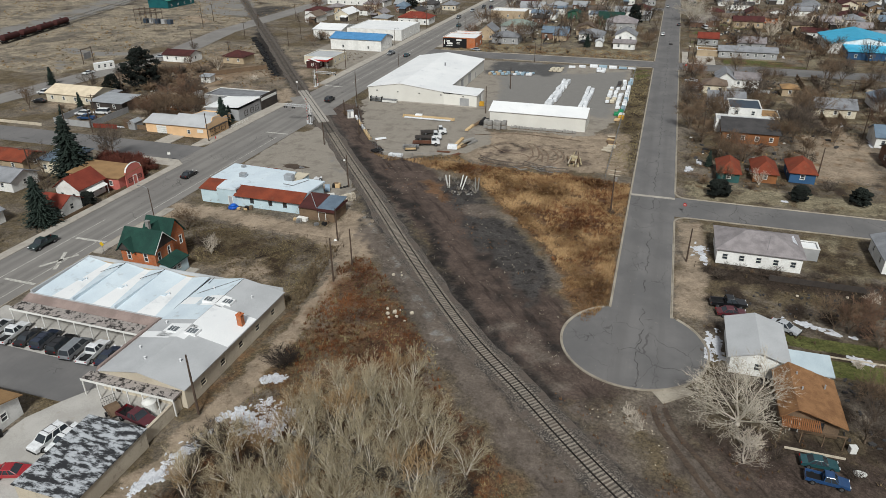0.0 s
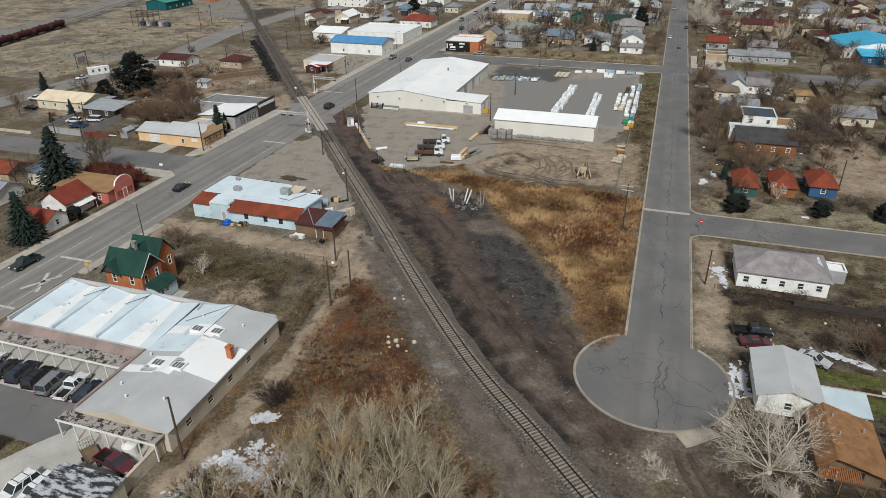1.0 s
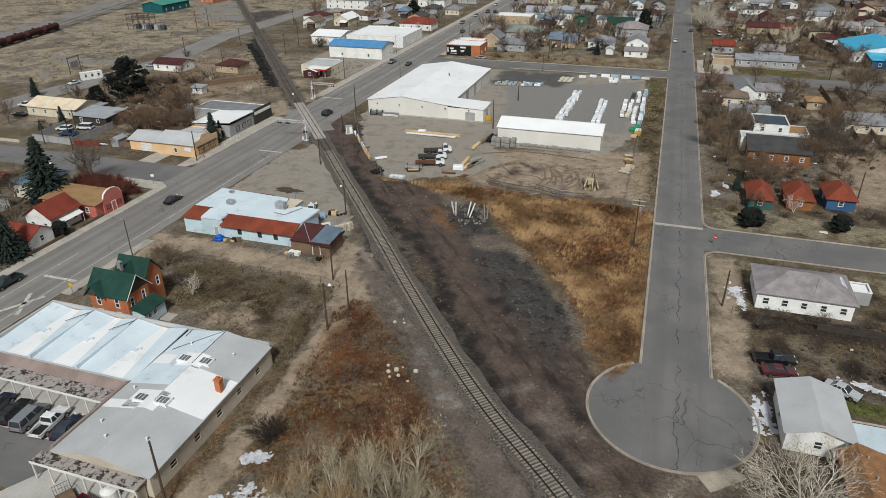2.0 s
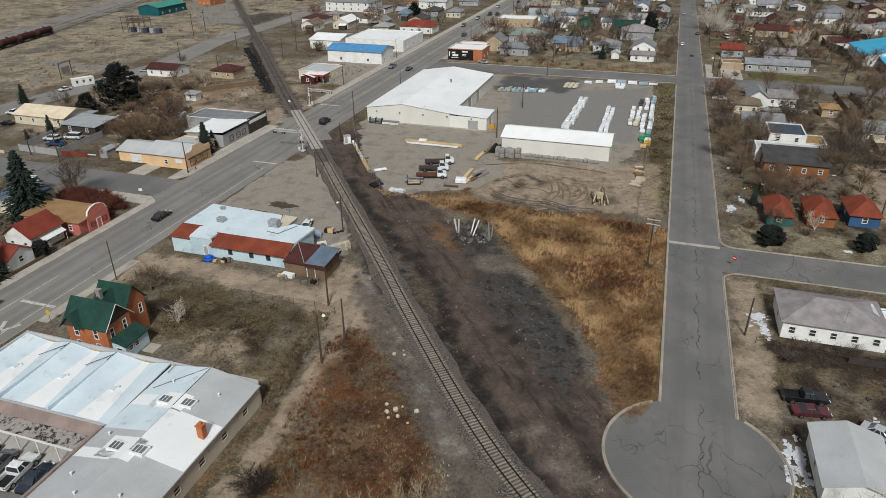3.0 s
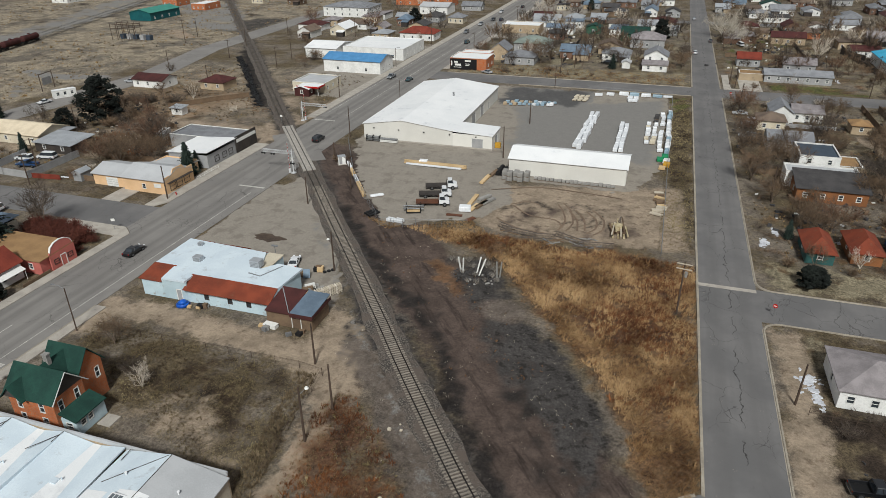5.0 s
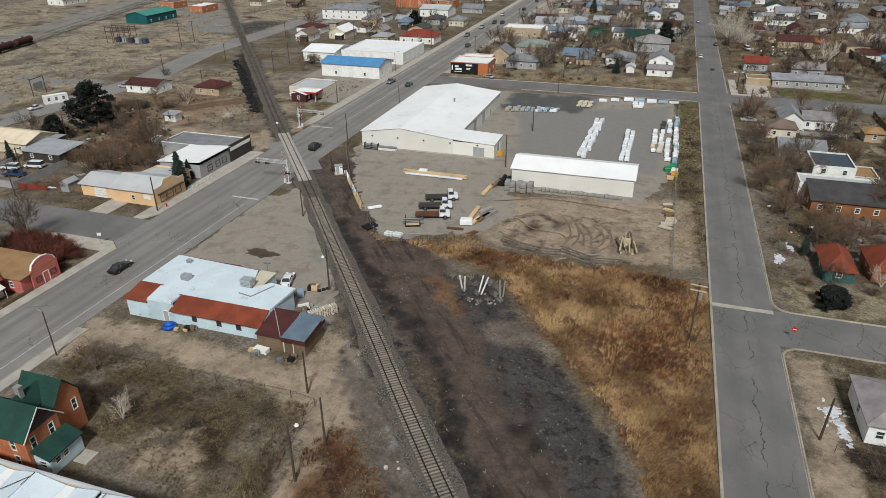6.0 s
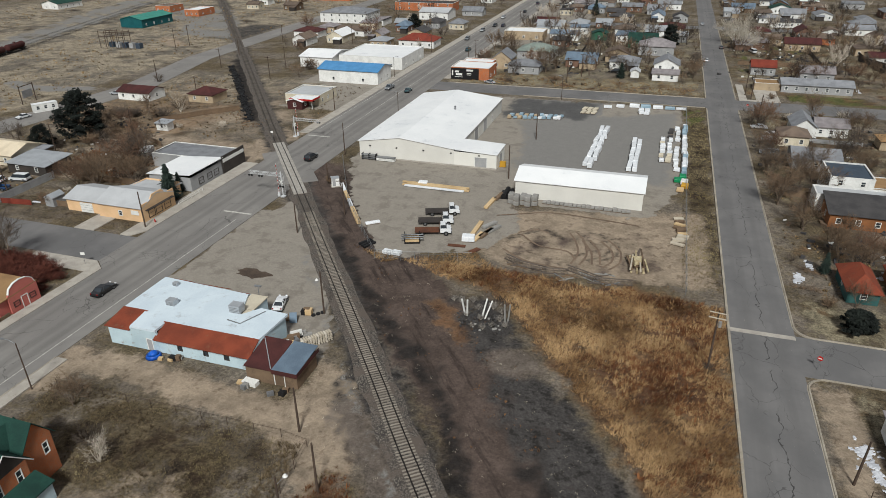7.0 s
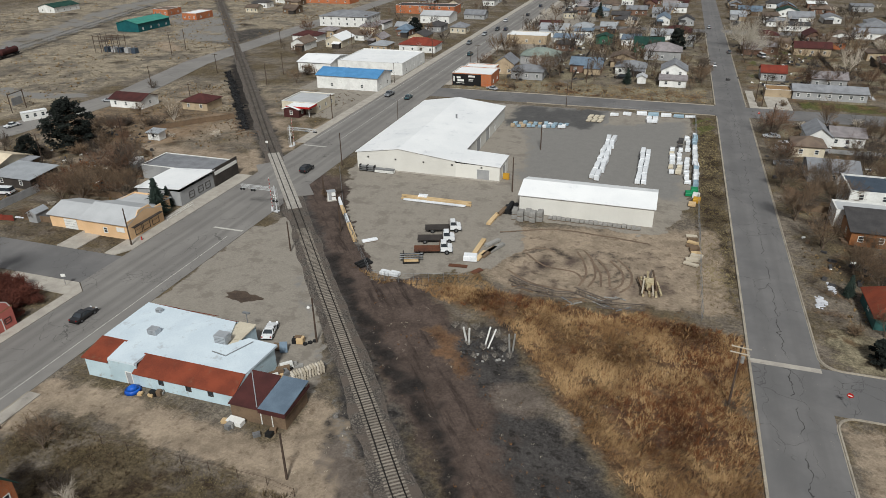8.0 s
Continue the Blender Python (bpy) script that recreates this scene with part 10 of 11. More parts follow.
# ---- fences ----
def wire_fence(name, label, line, high, gap=3.0, mat="steel", rails=(0.98,), wires=0):
    root = thing(name, label, "fence", Matrix(), "fences")
    post = Shape().rod((0, 0, -0.1), (0, 0, high), 0.045, n=6).mesh("post", mat)
    for a, b in zip(line, line[1:]):
        ln = math.hypot(b[0] - a[0], b[1] - a[1])
        n = max(1, round(ln / gap))
        for k in range(n):
            p = part("post", post, None, root)
            p.matrix_local = pose(a[0] + (b[0] - a[0]) * k / n, a[1] + (b[1] - a[1]) * k / n, 0)
        s = Shape()
        for f in rails:
            s.rod((*a, high * f), (*b, high * f), 0.025, n=5)
        for k in range(wires):
            s.rod((*a, high * (k + 0.5) / wires), (*b, high * (k + 0.5) / wires), 0.012, n=3)
        part("rail", s, mat, root)
    return root


wire_fence("chain_fence", "chain-link fence along the lumber yard's edge", [(-94, 55), (-80, 28.5), (-64, 6.2), (-58.8, 6.6), (-45.5, 10.2)], 1.9, wires=5)
wire_fence("chain_fence", "chain-link fence beside the grass verge", [(-6.6, 9.0), (-6.6, 131), (-36, 131 + 2.6)], 2.0, 4.0, wires=5)
wire_fence("wire_fence", "sagging wire fence along the alley", [(-92, -43.4), (-56, -43.0), (-52.0, -43.6), (-50.2, -63)], 1.3, 4.0, "pole", (0.9,), 2)
wire_fence("wire_fence", "dark wire fence behind the white house", [(13.5, -32.0), (36, -33.0), (60, -33.6)], 1.2, 3.0, "pole", (0.9, 0.4), 1)


def board_fence(name, label, line, high, mat):
    root = thing(name, label, "fence", Matrix(), "fences")
    for a, b in zip(line, line[1:]):
        ln = math.hypot(b[0] - a[0], b[1] - a[1])
        n = max(1, round(ln / 2.4))
        mesh = Shape().box(0.02, -0.04, 0, ln / n - 0.02, 0.04, high).box(-0.06, -0.08, 0, 0.06, -0.042, high + 0.1).box(0.1, -0.07, high * 0.75, ln / n - 0.1, -0.042, high * 0.75 + 0.1).mesh("panel", mat)
        for k in range(n):
            p = part("panel", mesh, None, root)
            p.matrix_local = pose(a[0] + (b[0] - a[0]) * k / n, a[1] + (b[1] - a[1]) * k / n, 0, 0, 0, math.degrees(math.atan2(b[1] - a[1], b[0] - a[0])))
    return root


board_fence("panel_fence", "grey steel panel fence round parked cars", [(-173, 6.2), (-159.2, 5.8), (-159.6, 23.0)], 1.9, "wall_grey")
board_fence("panel_fence", "grey panel fence behind a dark shack", [(-173, 6.2), (-174.5, 19.5)], 1.9, "wall_grey")
board_fence("red_fence", "low red board fence beside a yard", [(-158.4, 6.4), (-150.6, 7.4)], 1.3, "roof_red")
board_fence("wood_fence", "weathered wood fence behind the buff shop", [(-148.8, 8.5), (-141, 9.0)], 1.4, "wall_wood")
board_fence("wood_fence", "brown fence on a bank by the tracks", [(-168, 71), (-158, 84), (-150, 92)], 1.6, "wall_wood")
board_fence("stone_wall", "low pale wall along the side street", [(-210, 2.6), (-175, 3.2)], 0.9, "block")
board_fence("grey_fence", "grey fence behind bare shrubs", [(-150, 24), (-133, 25)], 1.6, "wall_wood")
board_fence("dark_fence", "dark slatted fence beside the blue hall", [(63, 232), (70, 218)], 2.2, "trim_dark")

# ---- motel court ----
bw = solid("block_wall", Shape().box(-0.15, -19.5, -0.05, 0.15, 0, 1.9).box(-0.2, -19.55, 1.9, 0.2, 0.05, 2.0), "block", "tall beige block wall beside the alley", "wall", pose(-52.4, -93.2, 0))
house("flat_shed", "flat shed roof streaked with melting snow", -55.9, -106.2, 8.4, 11.4, 2.5, "shed", "x", 0.25, wall="block", top="roof_snowy", wins="W2", category="shed", over=0.2)
tank = thing("water_tank", "white plastic water tank in the motel court", "tank", pose(-56.2, -94.6, 0))
part("drum", Shape().rod((0, 0, 0), (0, 0, 1.4), 0.95, n=18).rod((0, 0, 1.4), (0, 0, 1.7), 0.95, 0.35, 18), "trim_white", tank, smooth=False)
part("lid", Shape().rod((0, 0, 1.7), (0, 0, 1.8), 0.25, n=12), "trim_white", tank)
tr = thing("utility_trailer", "small open utility trailer with mesh ramp", "trailer", pose(-60.4, -96.6, 0, 0, 0, 60), "vehicles")
part("deck", Shape().box(-0.9, -1.5, 0.5, 0.9, 1.5, 0.6), "wall_wood", tr)
for e in (-1, 1):
    part("rail", Shape().rod((e * 0.9, -1.5, 0.95), (e * 0.9, 1.5, 0.95), 0.03, n=5).rod((e * 0.9, -1.5, 0.6), (e * 0.9, -1.5, 0.95), 0.03, n=5).rod((e * 0.9, 1.5, 0.6), (e * 0.9, 1.5, 0.95), 0.03, n=5), "black", tr)
    w = part("wheel", wheel_shape(0.3, 0.2), "tyre", tr)
    w.matrix_local = pose(e * 1.03, 0, 0.3)
rp = Shape()
for k in range(7):
    rp.rod((-0.9 + 0.3 * k, 1.52, 0.6), (-0.9 + 0.3 * k, 1.6, 1.8), 0.02, n=4)
rp.rod((-0.9, 1.6, 1.8), (0.9, 1.6, 1.8), 0.025, n=4).rod((-0.9, 1.56, 1.2), (0.9, 1.56, 1.2), 0.02, n=4)
part("ramp", rp, "black", tr)
part("drawbar", Shape().rod((0, -1.5, 0.5), (0, -2.7, 0.42), 0.05, n=5), "black", tr)
for k in range(3):
    solid("rubbish_bin", Shape().rod((0, 0, 0), (0, 0, 0.95), 0.26, 0.32, 10).rod((0, 0, 0.95), (0, 0, 1.05), 0.34, 0.2, 10), "black", "black rubbish bin beside a house", "bin", pose(-71.0 + 0.1 * k, -104.6 - 0.8 * k, 0), "bins")

# ---- tavern clutter ----
hp = Shape()
hp.prism(arc(0, 0, 1.2, 0, 330, 11), 0, 0.5, top=arc(0, 0, 0.95, 0, 330, 11)).prism(arc(0, 0, 0.95, 0, 330, 11), 0.5, 0.95, top=arc(0.1, 0, 0.35, 0, 330, 11))
solid("tarpaulin_heap", hp, "tarp", "heap under a bright blue tarpaulin", "tarpaulin", pose(-83.6, -33.4, 0), smooth=True)
r = random.Random(31)
for k in range(20):
    x, y = (r.uniform(-82, -78.5), r.uniform(-33.8, -32.6)) if k < 6 else (r.uniform(-67.5, -60), r.uniform(-36.4, -34.6)) if k < 12 else (r.uniform(-66.0, -64.6), r.uniform(-24.6, -19.6))
    solid("junk_box", Shape().box(-r.uniform(0.2, 0.7), -r.uniform(0.2, 0.5), 0, r.uniform(0.2, 0.7), r.uniform(0.2, 0.5), r.uniform(0.2, 0.8)), r.choice(("wall_wood", "lumber", "steel", "black", "trim_white", "stone")), "discarded box beside the tavern", "junk", pose(x, y, 0, 0, 0, r.uniform(0, 90)), "tavern junk")
for k in range(3):
    solid("scrap_wheel", Shape().rod((0, 0, 0), (0, 0, 0.22), 0.36, n=14), "tyre", "old rubber wheel lying on the gravel lot", "wheel", pose(-65.6 + 0.55 * k, -16.0 + 0.62 * k, 0), "old tyres")
for k in range(7):
    bundle("lumber_stack", "heap of old boards behind the tavern", -65.7 + 0.12 * k, -26.2 + 0.75 * k, r.uniform(1.4, 2.2), 0.5, r.uniform(0.4, 1.3), r.choice(("wall_wood", "stone", "trim_white")), r.uniform(20, 70), 2)
solid("canopy_post", Shape().rod((0, 0, -0.1), (0, 0, 4.2), 0.06, n=8).box(-0.6, -0.2, 4.2, 0.6, 0.2, 4.4), "steel", "thin lamp post on the tavern lot", "lamp post", pose(-75.3, -16.4, 0))
crate = thing("crate", "tan and black crate on the tavern's lot", "crate", pose(-66.9, -15.8, 0, 0, 0, 12), "tavern junk")
part("box", Shape().box(-0.2, -0.5, 0, 0.9, 0.6, 0.9), "lumber", crate)
part("dark_box", Shape().box(-0.9, -0.5, 0, -0.21, 0.6, 0.75), "black", crate, "black open box")
part("lid", Shape().box(-0.55, -0.1, 0.905, 0.5, 0.62, 0.98), "wall_wood", crate)
solid("crate", Shape().box(-0.8, -0.5, 0, 0.8, 0.5, 0.7).box(-0.86, -0.56, 0.7, 0.86, 0.56, 0.76), "wall_wood", "brown wooden crate on the tavern's lot", "crate", pose(-68.9, -18.2, 0, 0, 0, 15), "tavern junk")
solid("metal_sheet", Shape().box(-0.6, -0.03, 0, 0.6, 0.03, 1.7), "roof_bluetin", "blue-grey metal sheet leaning on a crate", "metal sheet", pose(-67.75, -18.9, 0, -24, 0, 20))
solid("board", Shape().box(-0.7, -0.5, 0, 0.7, 0.5, 0.06), "stone", "pale board lying on the mud", "board", pose(-63.9, -21.2, 0, 0, 0, 30))
slab = Shape().box(-1.1, -0.5, 0, 1.1, 0.5, 0.5)
slab.box(-1.2, -0.55, 0.5, 1.1, 0.6, 0.66)
solid("wrapped_bale", slab, "trim_white", "pale wrapped bale outside the tavern", "bale", pose(-65.6, -34.9, 0, 0, 0, -4))

# ---- vacant field ----
for k, (x, y, a, t) in enumerate(((-41.5, -8.2, 12, -6), (-41.1, -8.4, 10, 4), (-38.6, -8.0, -6, 12), (-38.0, -8.4, -8, 18), (-34.6, -8.6, 3, -2), (-34.2, -8.2, 5, 6))):
    solid("leaning_post", Shape().box(-0.12, -0.12, -0.2, 0.12, 0.12, 3.4), "trim_white" if k < 4 else "stone", "pale post leaning in rubble", "post", pose(x, y, 0, a, t, 0), "rubble posts")
rub = random.Random(41)


def boulder(name, label, x, y, size, mat, group):
    bm = bmesh.new()
    bmesh.ops.create_icosphere(bm, subdivisions=2, radius=size)
    seed = rub.uniform(0, 50)
    for v in bm.verts:
        v.co *= 0.8 + 0.35 * noise.noise(v.co * (1.4 / size) + Vector((seed, 0, 0)))
        v.co.z *= 0.7
        v.co = Vector([max(-0.62 * size, min(0.62 * size, c)) for c in v.co])
    me = bpy.data.meshes.new(name)
    bm.to_mesh(me)
    bm.free()
    me.materials.append(MATS[mat])
    solid(name, me, None, label, "rock", pose(x, y, size * 0.42, 0, 0, rub.uniform(0, 360)), group)


for k in range(34):
    boulder("rubble_stone", "dark broken rubble among dry weeds", rub.gauss(-37.2, 2.0), rub.gauss(-10.4, 1.2), rub.uniform(0.16, 0.42), rub.choice(("stone", "roof_dark", "roof_dark", "trim_dark")), "rubble")
for x, y, s in ((-34.6, -63.6, 0.45), (-33.6, -62.9, 0.55), (-35.2, -62.2, 0.35), (-32.9, -64.0, 0.4), (-30.8, -62.4, 0.5), (-31.2, -64.8, 0.28), (-38.4, -51.3, 0.42), (-36.9, -51.0, 0.28), (-37.4, -50.0, 0.2), (-34.0, -64.6, 0.3), (-33.0, -62.0, 0.25)):
    boulder("boulder", "pale boulder dumped beside the track", x, y, s, "block", "boulders")
tufts("gravel_litter", "scattered stones and litter on bare ground", rect(-60, -85, 10, 5), 700, 0.12, "block", 61)
brush = grow(77, 1.6, 6, 1.2, (2, 2), 0.0, 0.014)
bl, bh = tree_meshes("brush_pile", brush, "bark", "twig_grey", 2)
for x, y in ((5.6, -78.4), (4.6, -77.2), (6.6, -79.4)):
    root = thing("brush_pile", "heap of cut pale branches near the circle", "brush", pose(x, y, 0.25, 70, 0, 40 * x), "brush heaps")
    part("stick_bundle", bl, None, root)
    part("twig_bundle", bh, None, root)
bare_tree(7, -3.4, -12.2, 1.3, "low shrub round a pole's foot", "bare_shrub", 0, 1.4)

# ---- snow ----
def snow(x, y, a, b, turn, seed, high=0.05):
    """Broken old snow: a thin crust whose edge is eaten away by melting, with holes."""
    s = Shape()
    step = 0.16
    nx, ny = int(a * 1.25 / step), int(b * 1.25 / step)

    def deep(px, py):
        d = 1 - math.hypot(px / a, py / b)
        return d + 0.9 * noise.noise((px * 0.6, py * 0.6, seed)) + 0.75 * noise.noise((px * 2.0, py * 2.0, seed + 9)) + 0.4 * noise.noise((px * 4.5, py * 4.5, seed + 5)) - 0.3

    for i in range(-nx, nx):
        for j in range(-ny, ny):
            q = [((i + u) * step, (j + v) * step) for u, v in ((0, 0), (1, 0), (1, 1), (0, 1))]
            w = [deep(*c) for c in q]
            if max(w) > 0:
                s.add([(c[0], c[1], max(-0.12, min(high, f * 0.3)) + 0.012 * noise.noise((c[0] * 4, c[1] * 4, 1))) for c, f in zip(q, w)], [(0, 1, 2, 3)])
    solid("snow_patch", s, "snow", "leftover patch of old snow in shade", "snow", pose(x, y, 0.02, 0, 0, turn), "snow patches", "stuff")


for k, row in enumerate(((-44.6, -92.4, 2.6, 1.6, 40), (-39.8, -92.0, 4.6, 3.4, 10), (-46.6, -98.6, 3.4, 1.5, 65), (-48.2, -105, 3.6, 1.3, 70), (-41.8, -88.6, 1.4, 0.8, 60), (-44.2, -84.0, 2.2, 1.2, 40), (15.3, -58.0, 0.75, 4.6, 0), (16.7, -56.6, 0.85, 4.6, 0), (30.5, -46.8, 3.6, 0.9, -14), (34.5, -48.4, 2.2, 0.6, -10), (36.4, -54.8, 1.8, 1.1, 0),
                          (14.6, -24.6, 1.6, 2.8, 0), (15.4, -28.4, 0.8, 2.0, 10), (12.7, 21.0, 1.1, 2.4, 0), (15.4, 27.0, 0.7, 2.0, 0), (27.0, 25.0, 0.8, 1.4, 0), (33.4, 5.6, 1.0, 0.5, 0), (35.8, 49.0, 0.6, 1.2, 0), (57, 74, 0.6, 4.2, -14), (60.5, 55, 0.8, 2.5, -10), (17.2, 113.6, 1.3, 1.6, 0), (32.5, 95, 3.2, 0.6, 4), (52, 174, 0.7, 2.4, 0), (-151, 9.2, 1.6, 0.4, 0))):
    snow(*row, seed=k)

# ---- extras on buildings ----
def sits(name, label, category, x, y, z=0.0, turn=0, group=""):
    return thing(name, label, category, pose(x, y, z, 0, 0, turn), group)


ff = sits("false_front", "buff stucco parapet front with dark windows", "shop front", -118.3, 11.8)
part("parapet", Shape().prism([(-5.2, 0), (5.2, 0), (5.2, 4.2), (2.6, 4.2), (1.6, 5.4), (-1.6, 5.4), (-2.6, 4.2), (-5.2, 4.2)], -0.12, 0.12, pose(0, 0, 0, 90, 0, 90)), "wall_buff", ff)
for y in (-3.6, -1.2, 1.6):
    window_unit(ff, 2.0, 1.9, pose(0.14, y, 0.6, 0, 0, 90), "trim_dark")
part("awning", Shape().box(0.13, -4.4, 2.6, 0.9, 4.4, 2.72), "trim_dark", ff)
part("wall_sign", Shape().box(-3.2, -5.12, 1.6, -1.2, -5.05, 2.6), "trim_white", ff)
sf = sits("false_front", "dark parapet shop front with glass windows", "shop front", -119.3, 42.4)
part("parapet", Shape().box(-0.1, -5.0, 0, 0.12, 5.0, 4.7), "trim_dark", sf)
part("fascia", Shape().box(0.122, -4.7, 3.0, 0.18, 4.7, 3.9), "trim_white", sf)
for y in (-4.4, -1.2, 2.2):
    window_unit(sf, 2.2, 2.0, pose(0.124, y, 0.5, 0, 0, 90), "trim_dark")
for k, y in enumerate((28.0, 31.4, 34.2)):
    ww = sits("shop_window", "dark shop window in a side wall", "window", -119.58, y)
    window_unit(ww, 1.8, 1.5, pose(0.02, 0, 0.8, 0, 0, 90), "trim_dark")
pf = sits("curved_front", "pink stucco front with a curved parapet", "shop front", -114.6, -27.6)
part("parapet", Shape().prism([(-2.9, 0), (2.9, 0), (2.9, 3.4), (2.6, 3.5), (2.2, 4.4), (1.2, 5.0), (0, 5.2), (-1.2, 5.0), (-2.2, 4.4), (-2.6, 3.5), (-2.9, 3.4)], -0.14, 0.14, pose(0, 0, 0, 90, 0, 90)), "wall_pink", pf)
part("coping", Shape().prism([(2.6, 3.52), (2.7, 3.62), (2.3, 4.5), (1.25, 5.12), (0, 5.34), (-1.25, 5.12), (-2.3, 4.5), (-2.7, 3.62), (-2.6, 3.52), (-2.2, 4.42), (-1.2, 5.02), (0, 5.22), (1.2, 5.02), (2.2, 4.42)], -0.18, 0.18, pose(0, 0, 0, 90, 0, 90)), "trim_white", pf)
door_unit(pf, 1.2, 2.2, pose(0.16, -0.6, 0, 0, 0, 90), "wall_blue")
for y in (-2.2, 1.0):
    window_unit(pf, 1.1, 0.9, pose(0.16, y, 1.0, 0, 0, 90), "trim_dark")
cs = sits("billboard", "black painted wall sign with pale lettering bars", "sign", -88.0, 155.5)
part("board", Shape().box(-6.9, -0.12, 0.0, 4.4, -0.03, 4.3), "sign_black", cs)
for x0, z0, w, h in ((-6.5, 1.4, 0.5, 2.0), (-5.2, 2.6, 1.6, 0.7), (-4.9, 1.5, 2.6, 0.8), (-0.6, 3.2, 2.6, 0.7), (-0.4, 2.2, 1.8, 0.25), (-0.4, 1.7, 1.6, 0.25), (-5.4, 0.8, 3.2, 0.2)):
    part("lettering_bar", Shape().box(x0, -0.14, z0, x0 + w, -0.122, z0 + h), "trim_white", cs)
gc = sits("station_canopy", "red and white canopy of an old filling station", "canopy", -130.0, 101.4)
part("roof", Shape().box(-4.5, -2.6, 3.0, 4.0, 2.6, 3.4), "roof_white", gc)
part("fascia", Shape().box(-4.6, -2.7, 2.9, 4.1, -2.602, 3.5).box(4.002, -2.6, 2.9, 4.1, 2.7, 3.5), "sign_red", gc)
for x in (-3.8, 3.2):
    part("post", Shape().rod((x, -1.6, 0), (x, -1.6, 3.0), 0.12, n=8), "trim_white", gc)
gb = house("small_red_shop", "small maroon shop with a white roof", -132.4, 100.4, 5.6, 4.6, 2.7, H, "y", 0.8, wall="roof_maroon", top="roof_white", wins="S1E1", category="shop")
porch = sits("porch_awning", "white striped awning over a cottage door", "awning", -116.92, -36.6)
part("sheet", Shape().add([(-0.85, -3.0, 2.7), (0.5, -3.0, 2.1), (0.5, 2.4, 2.1), (-0.85, 2.4, 2.7), (-0.85, -3.0, 2.62), (0.5, -3.0, 2.02), (0.5, 2.4, 2.02), (-0.85, 2.4, 2.62)], [(0, 1, 2, 3), (7, 6, 5, 4), (0, 4, 5, 1), (1, 5, 6, 2), (2, 6, 7, 3), (3, 7, 4, 0)]), "trim_white", porch)
for y in (-2.8, 2.2):
    part("post", Shape().rod((0.4, y, 0), (0.4, y, 2.06), 0.05, n=6), "trim_white", porch)
ct = sits("storage_container", "white shipping container in a yard", "container", -147.2, 42.4, turn=20)
part("box", Shape().box(-1.25, -3, 0.15, 1.25, 3, 2.6), "wall_white", ct)
part("door", Shape().box(-1.2, -3.06, 0.25, 1.2, -3.002, 2.5), "wall_grey", ct)
part("skid", Shape().box(-1.2, -2.9, 0, -1.0, 2.9, 0.15).box(1.0, -2.9, 0, 1.2, 2.9, 0.15), "rust", ct)
house("garden_shed", "small grey garden shed with a gable", -145.6, 9.6, 2.4, 3.4, 2.1, H, "y", 0.7, wall="wall_grey", top="roof_tin", wins="S0", category="shed", over=0.15)
house("outhouse", "low sheet-roofed outbuilding in a yard", -160, 66.5, 4.0, 3.0, 2.2, "shed", "x", 0.4, wall="wall_white", top="roof_tin", wins="S1", category="shed")
house("outhouse", "low grey outbuilding with a flat roof", -178, 33.5, 9, 6, 2.4, "shed", "x", 0.5, wall="wall_wood", top="roof_slate", wins="S1", category="shed")
house("mobile_home", "white trailer home beside the far street", -214.5, 73.5, 2.6, 7.5, 2.6, "shed", "y", 0.1, wall="wall_white", top="roof_white", wins="E3W3", category="trailer", over=0.05, rot=-30)
# white house details
ant = sits("roof_aerial", "thin television aerial on a house roof", "aerial", 25.6, -28.4, 3.2)
part("mast", Shape().rod((0, 0, -0.2), (0, 0, 3.2), 0.03, n=5), "steel", ant)
for z in (2.4, 2.8, 3.1):
    part("element", Shape().rod((-0.8, 0, z), (0.8, 0, z), 0.02, n=4), "steel", ant)
solid("roof_snow", Shape().add([(29.6, -23.4, 4.02), (31.2, -24.8, 3.5), (30.8, -20.8, 3.62)], [(0, 1, 2)]).add([(29.6, -23.4, 3.9), (31.2, -24.8, 3.3), (30.8, -20.8, 3.4)], [(2, 1, 0)]), "snow", "snow left on a grey roof", "snow", kind="stuff")
house("patio_cover", "low flat patio cover beside the white house", 33.6, -21.6, 3.4, 3.4, 2.4, "flat", "x", 0, wall="wall_grey", top="roof_white", wins="S0", category="shed")
solid("deck_beam", Shape().box(-3.4, -0.1, 0, 3.4, 0.1, 0.22), "block", "pale edge board before a porch", "beam", pose(26.8, -77.2, 0))
solid("cooler_box", Shape().box(-0.5, -0.4, 0, 0.5, 0.4, 1.1).box(-0.55, -0.45, 1.1, 0.55, 0.45, 1.2), "trim_white", "white metal box by a deck", "box", pose(31.2, -75.6, 0, 0, 0, 15) @ Matrix.Scale(0.8, 4))
solid("bathtub", Shape().prism(arc(0, 0, 0.9, 0, 340, 17), 0, 0.3, top=arc(0, 0, 1.0, 0, 340, 17)), "trim_white", "white oval tub lying in a yard", "tub", pose(31.3, -79.4, 0) @ Matrix.Diagonal((0.75, 0.45, 1, 1)))
for x, y, s in ((38, -36, 1), (30, -38, 1), (13.5, -68.5, 1)):
    boulder("stone", "loose stone on rough ground", x, y, 0.35, "block", "loose stones")
board_fence("yard_edging", "low pale edging beside a green lawn", [(26.2, -55.2), (44, -55.2)], 0.25, "block")

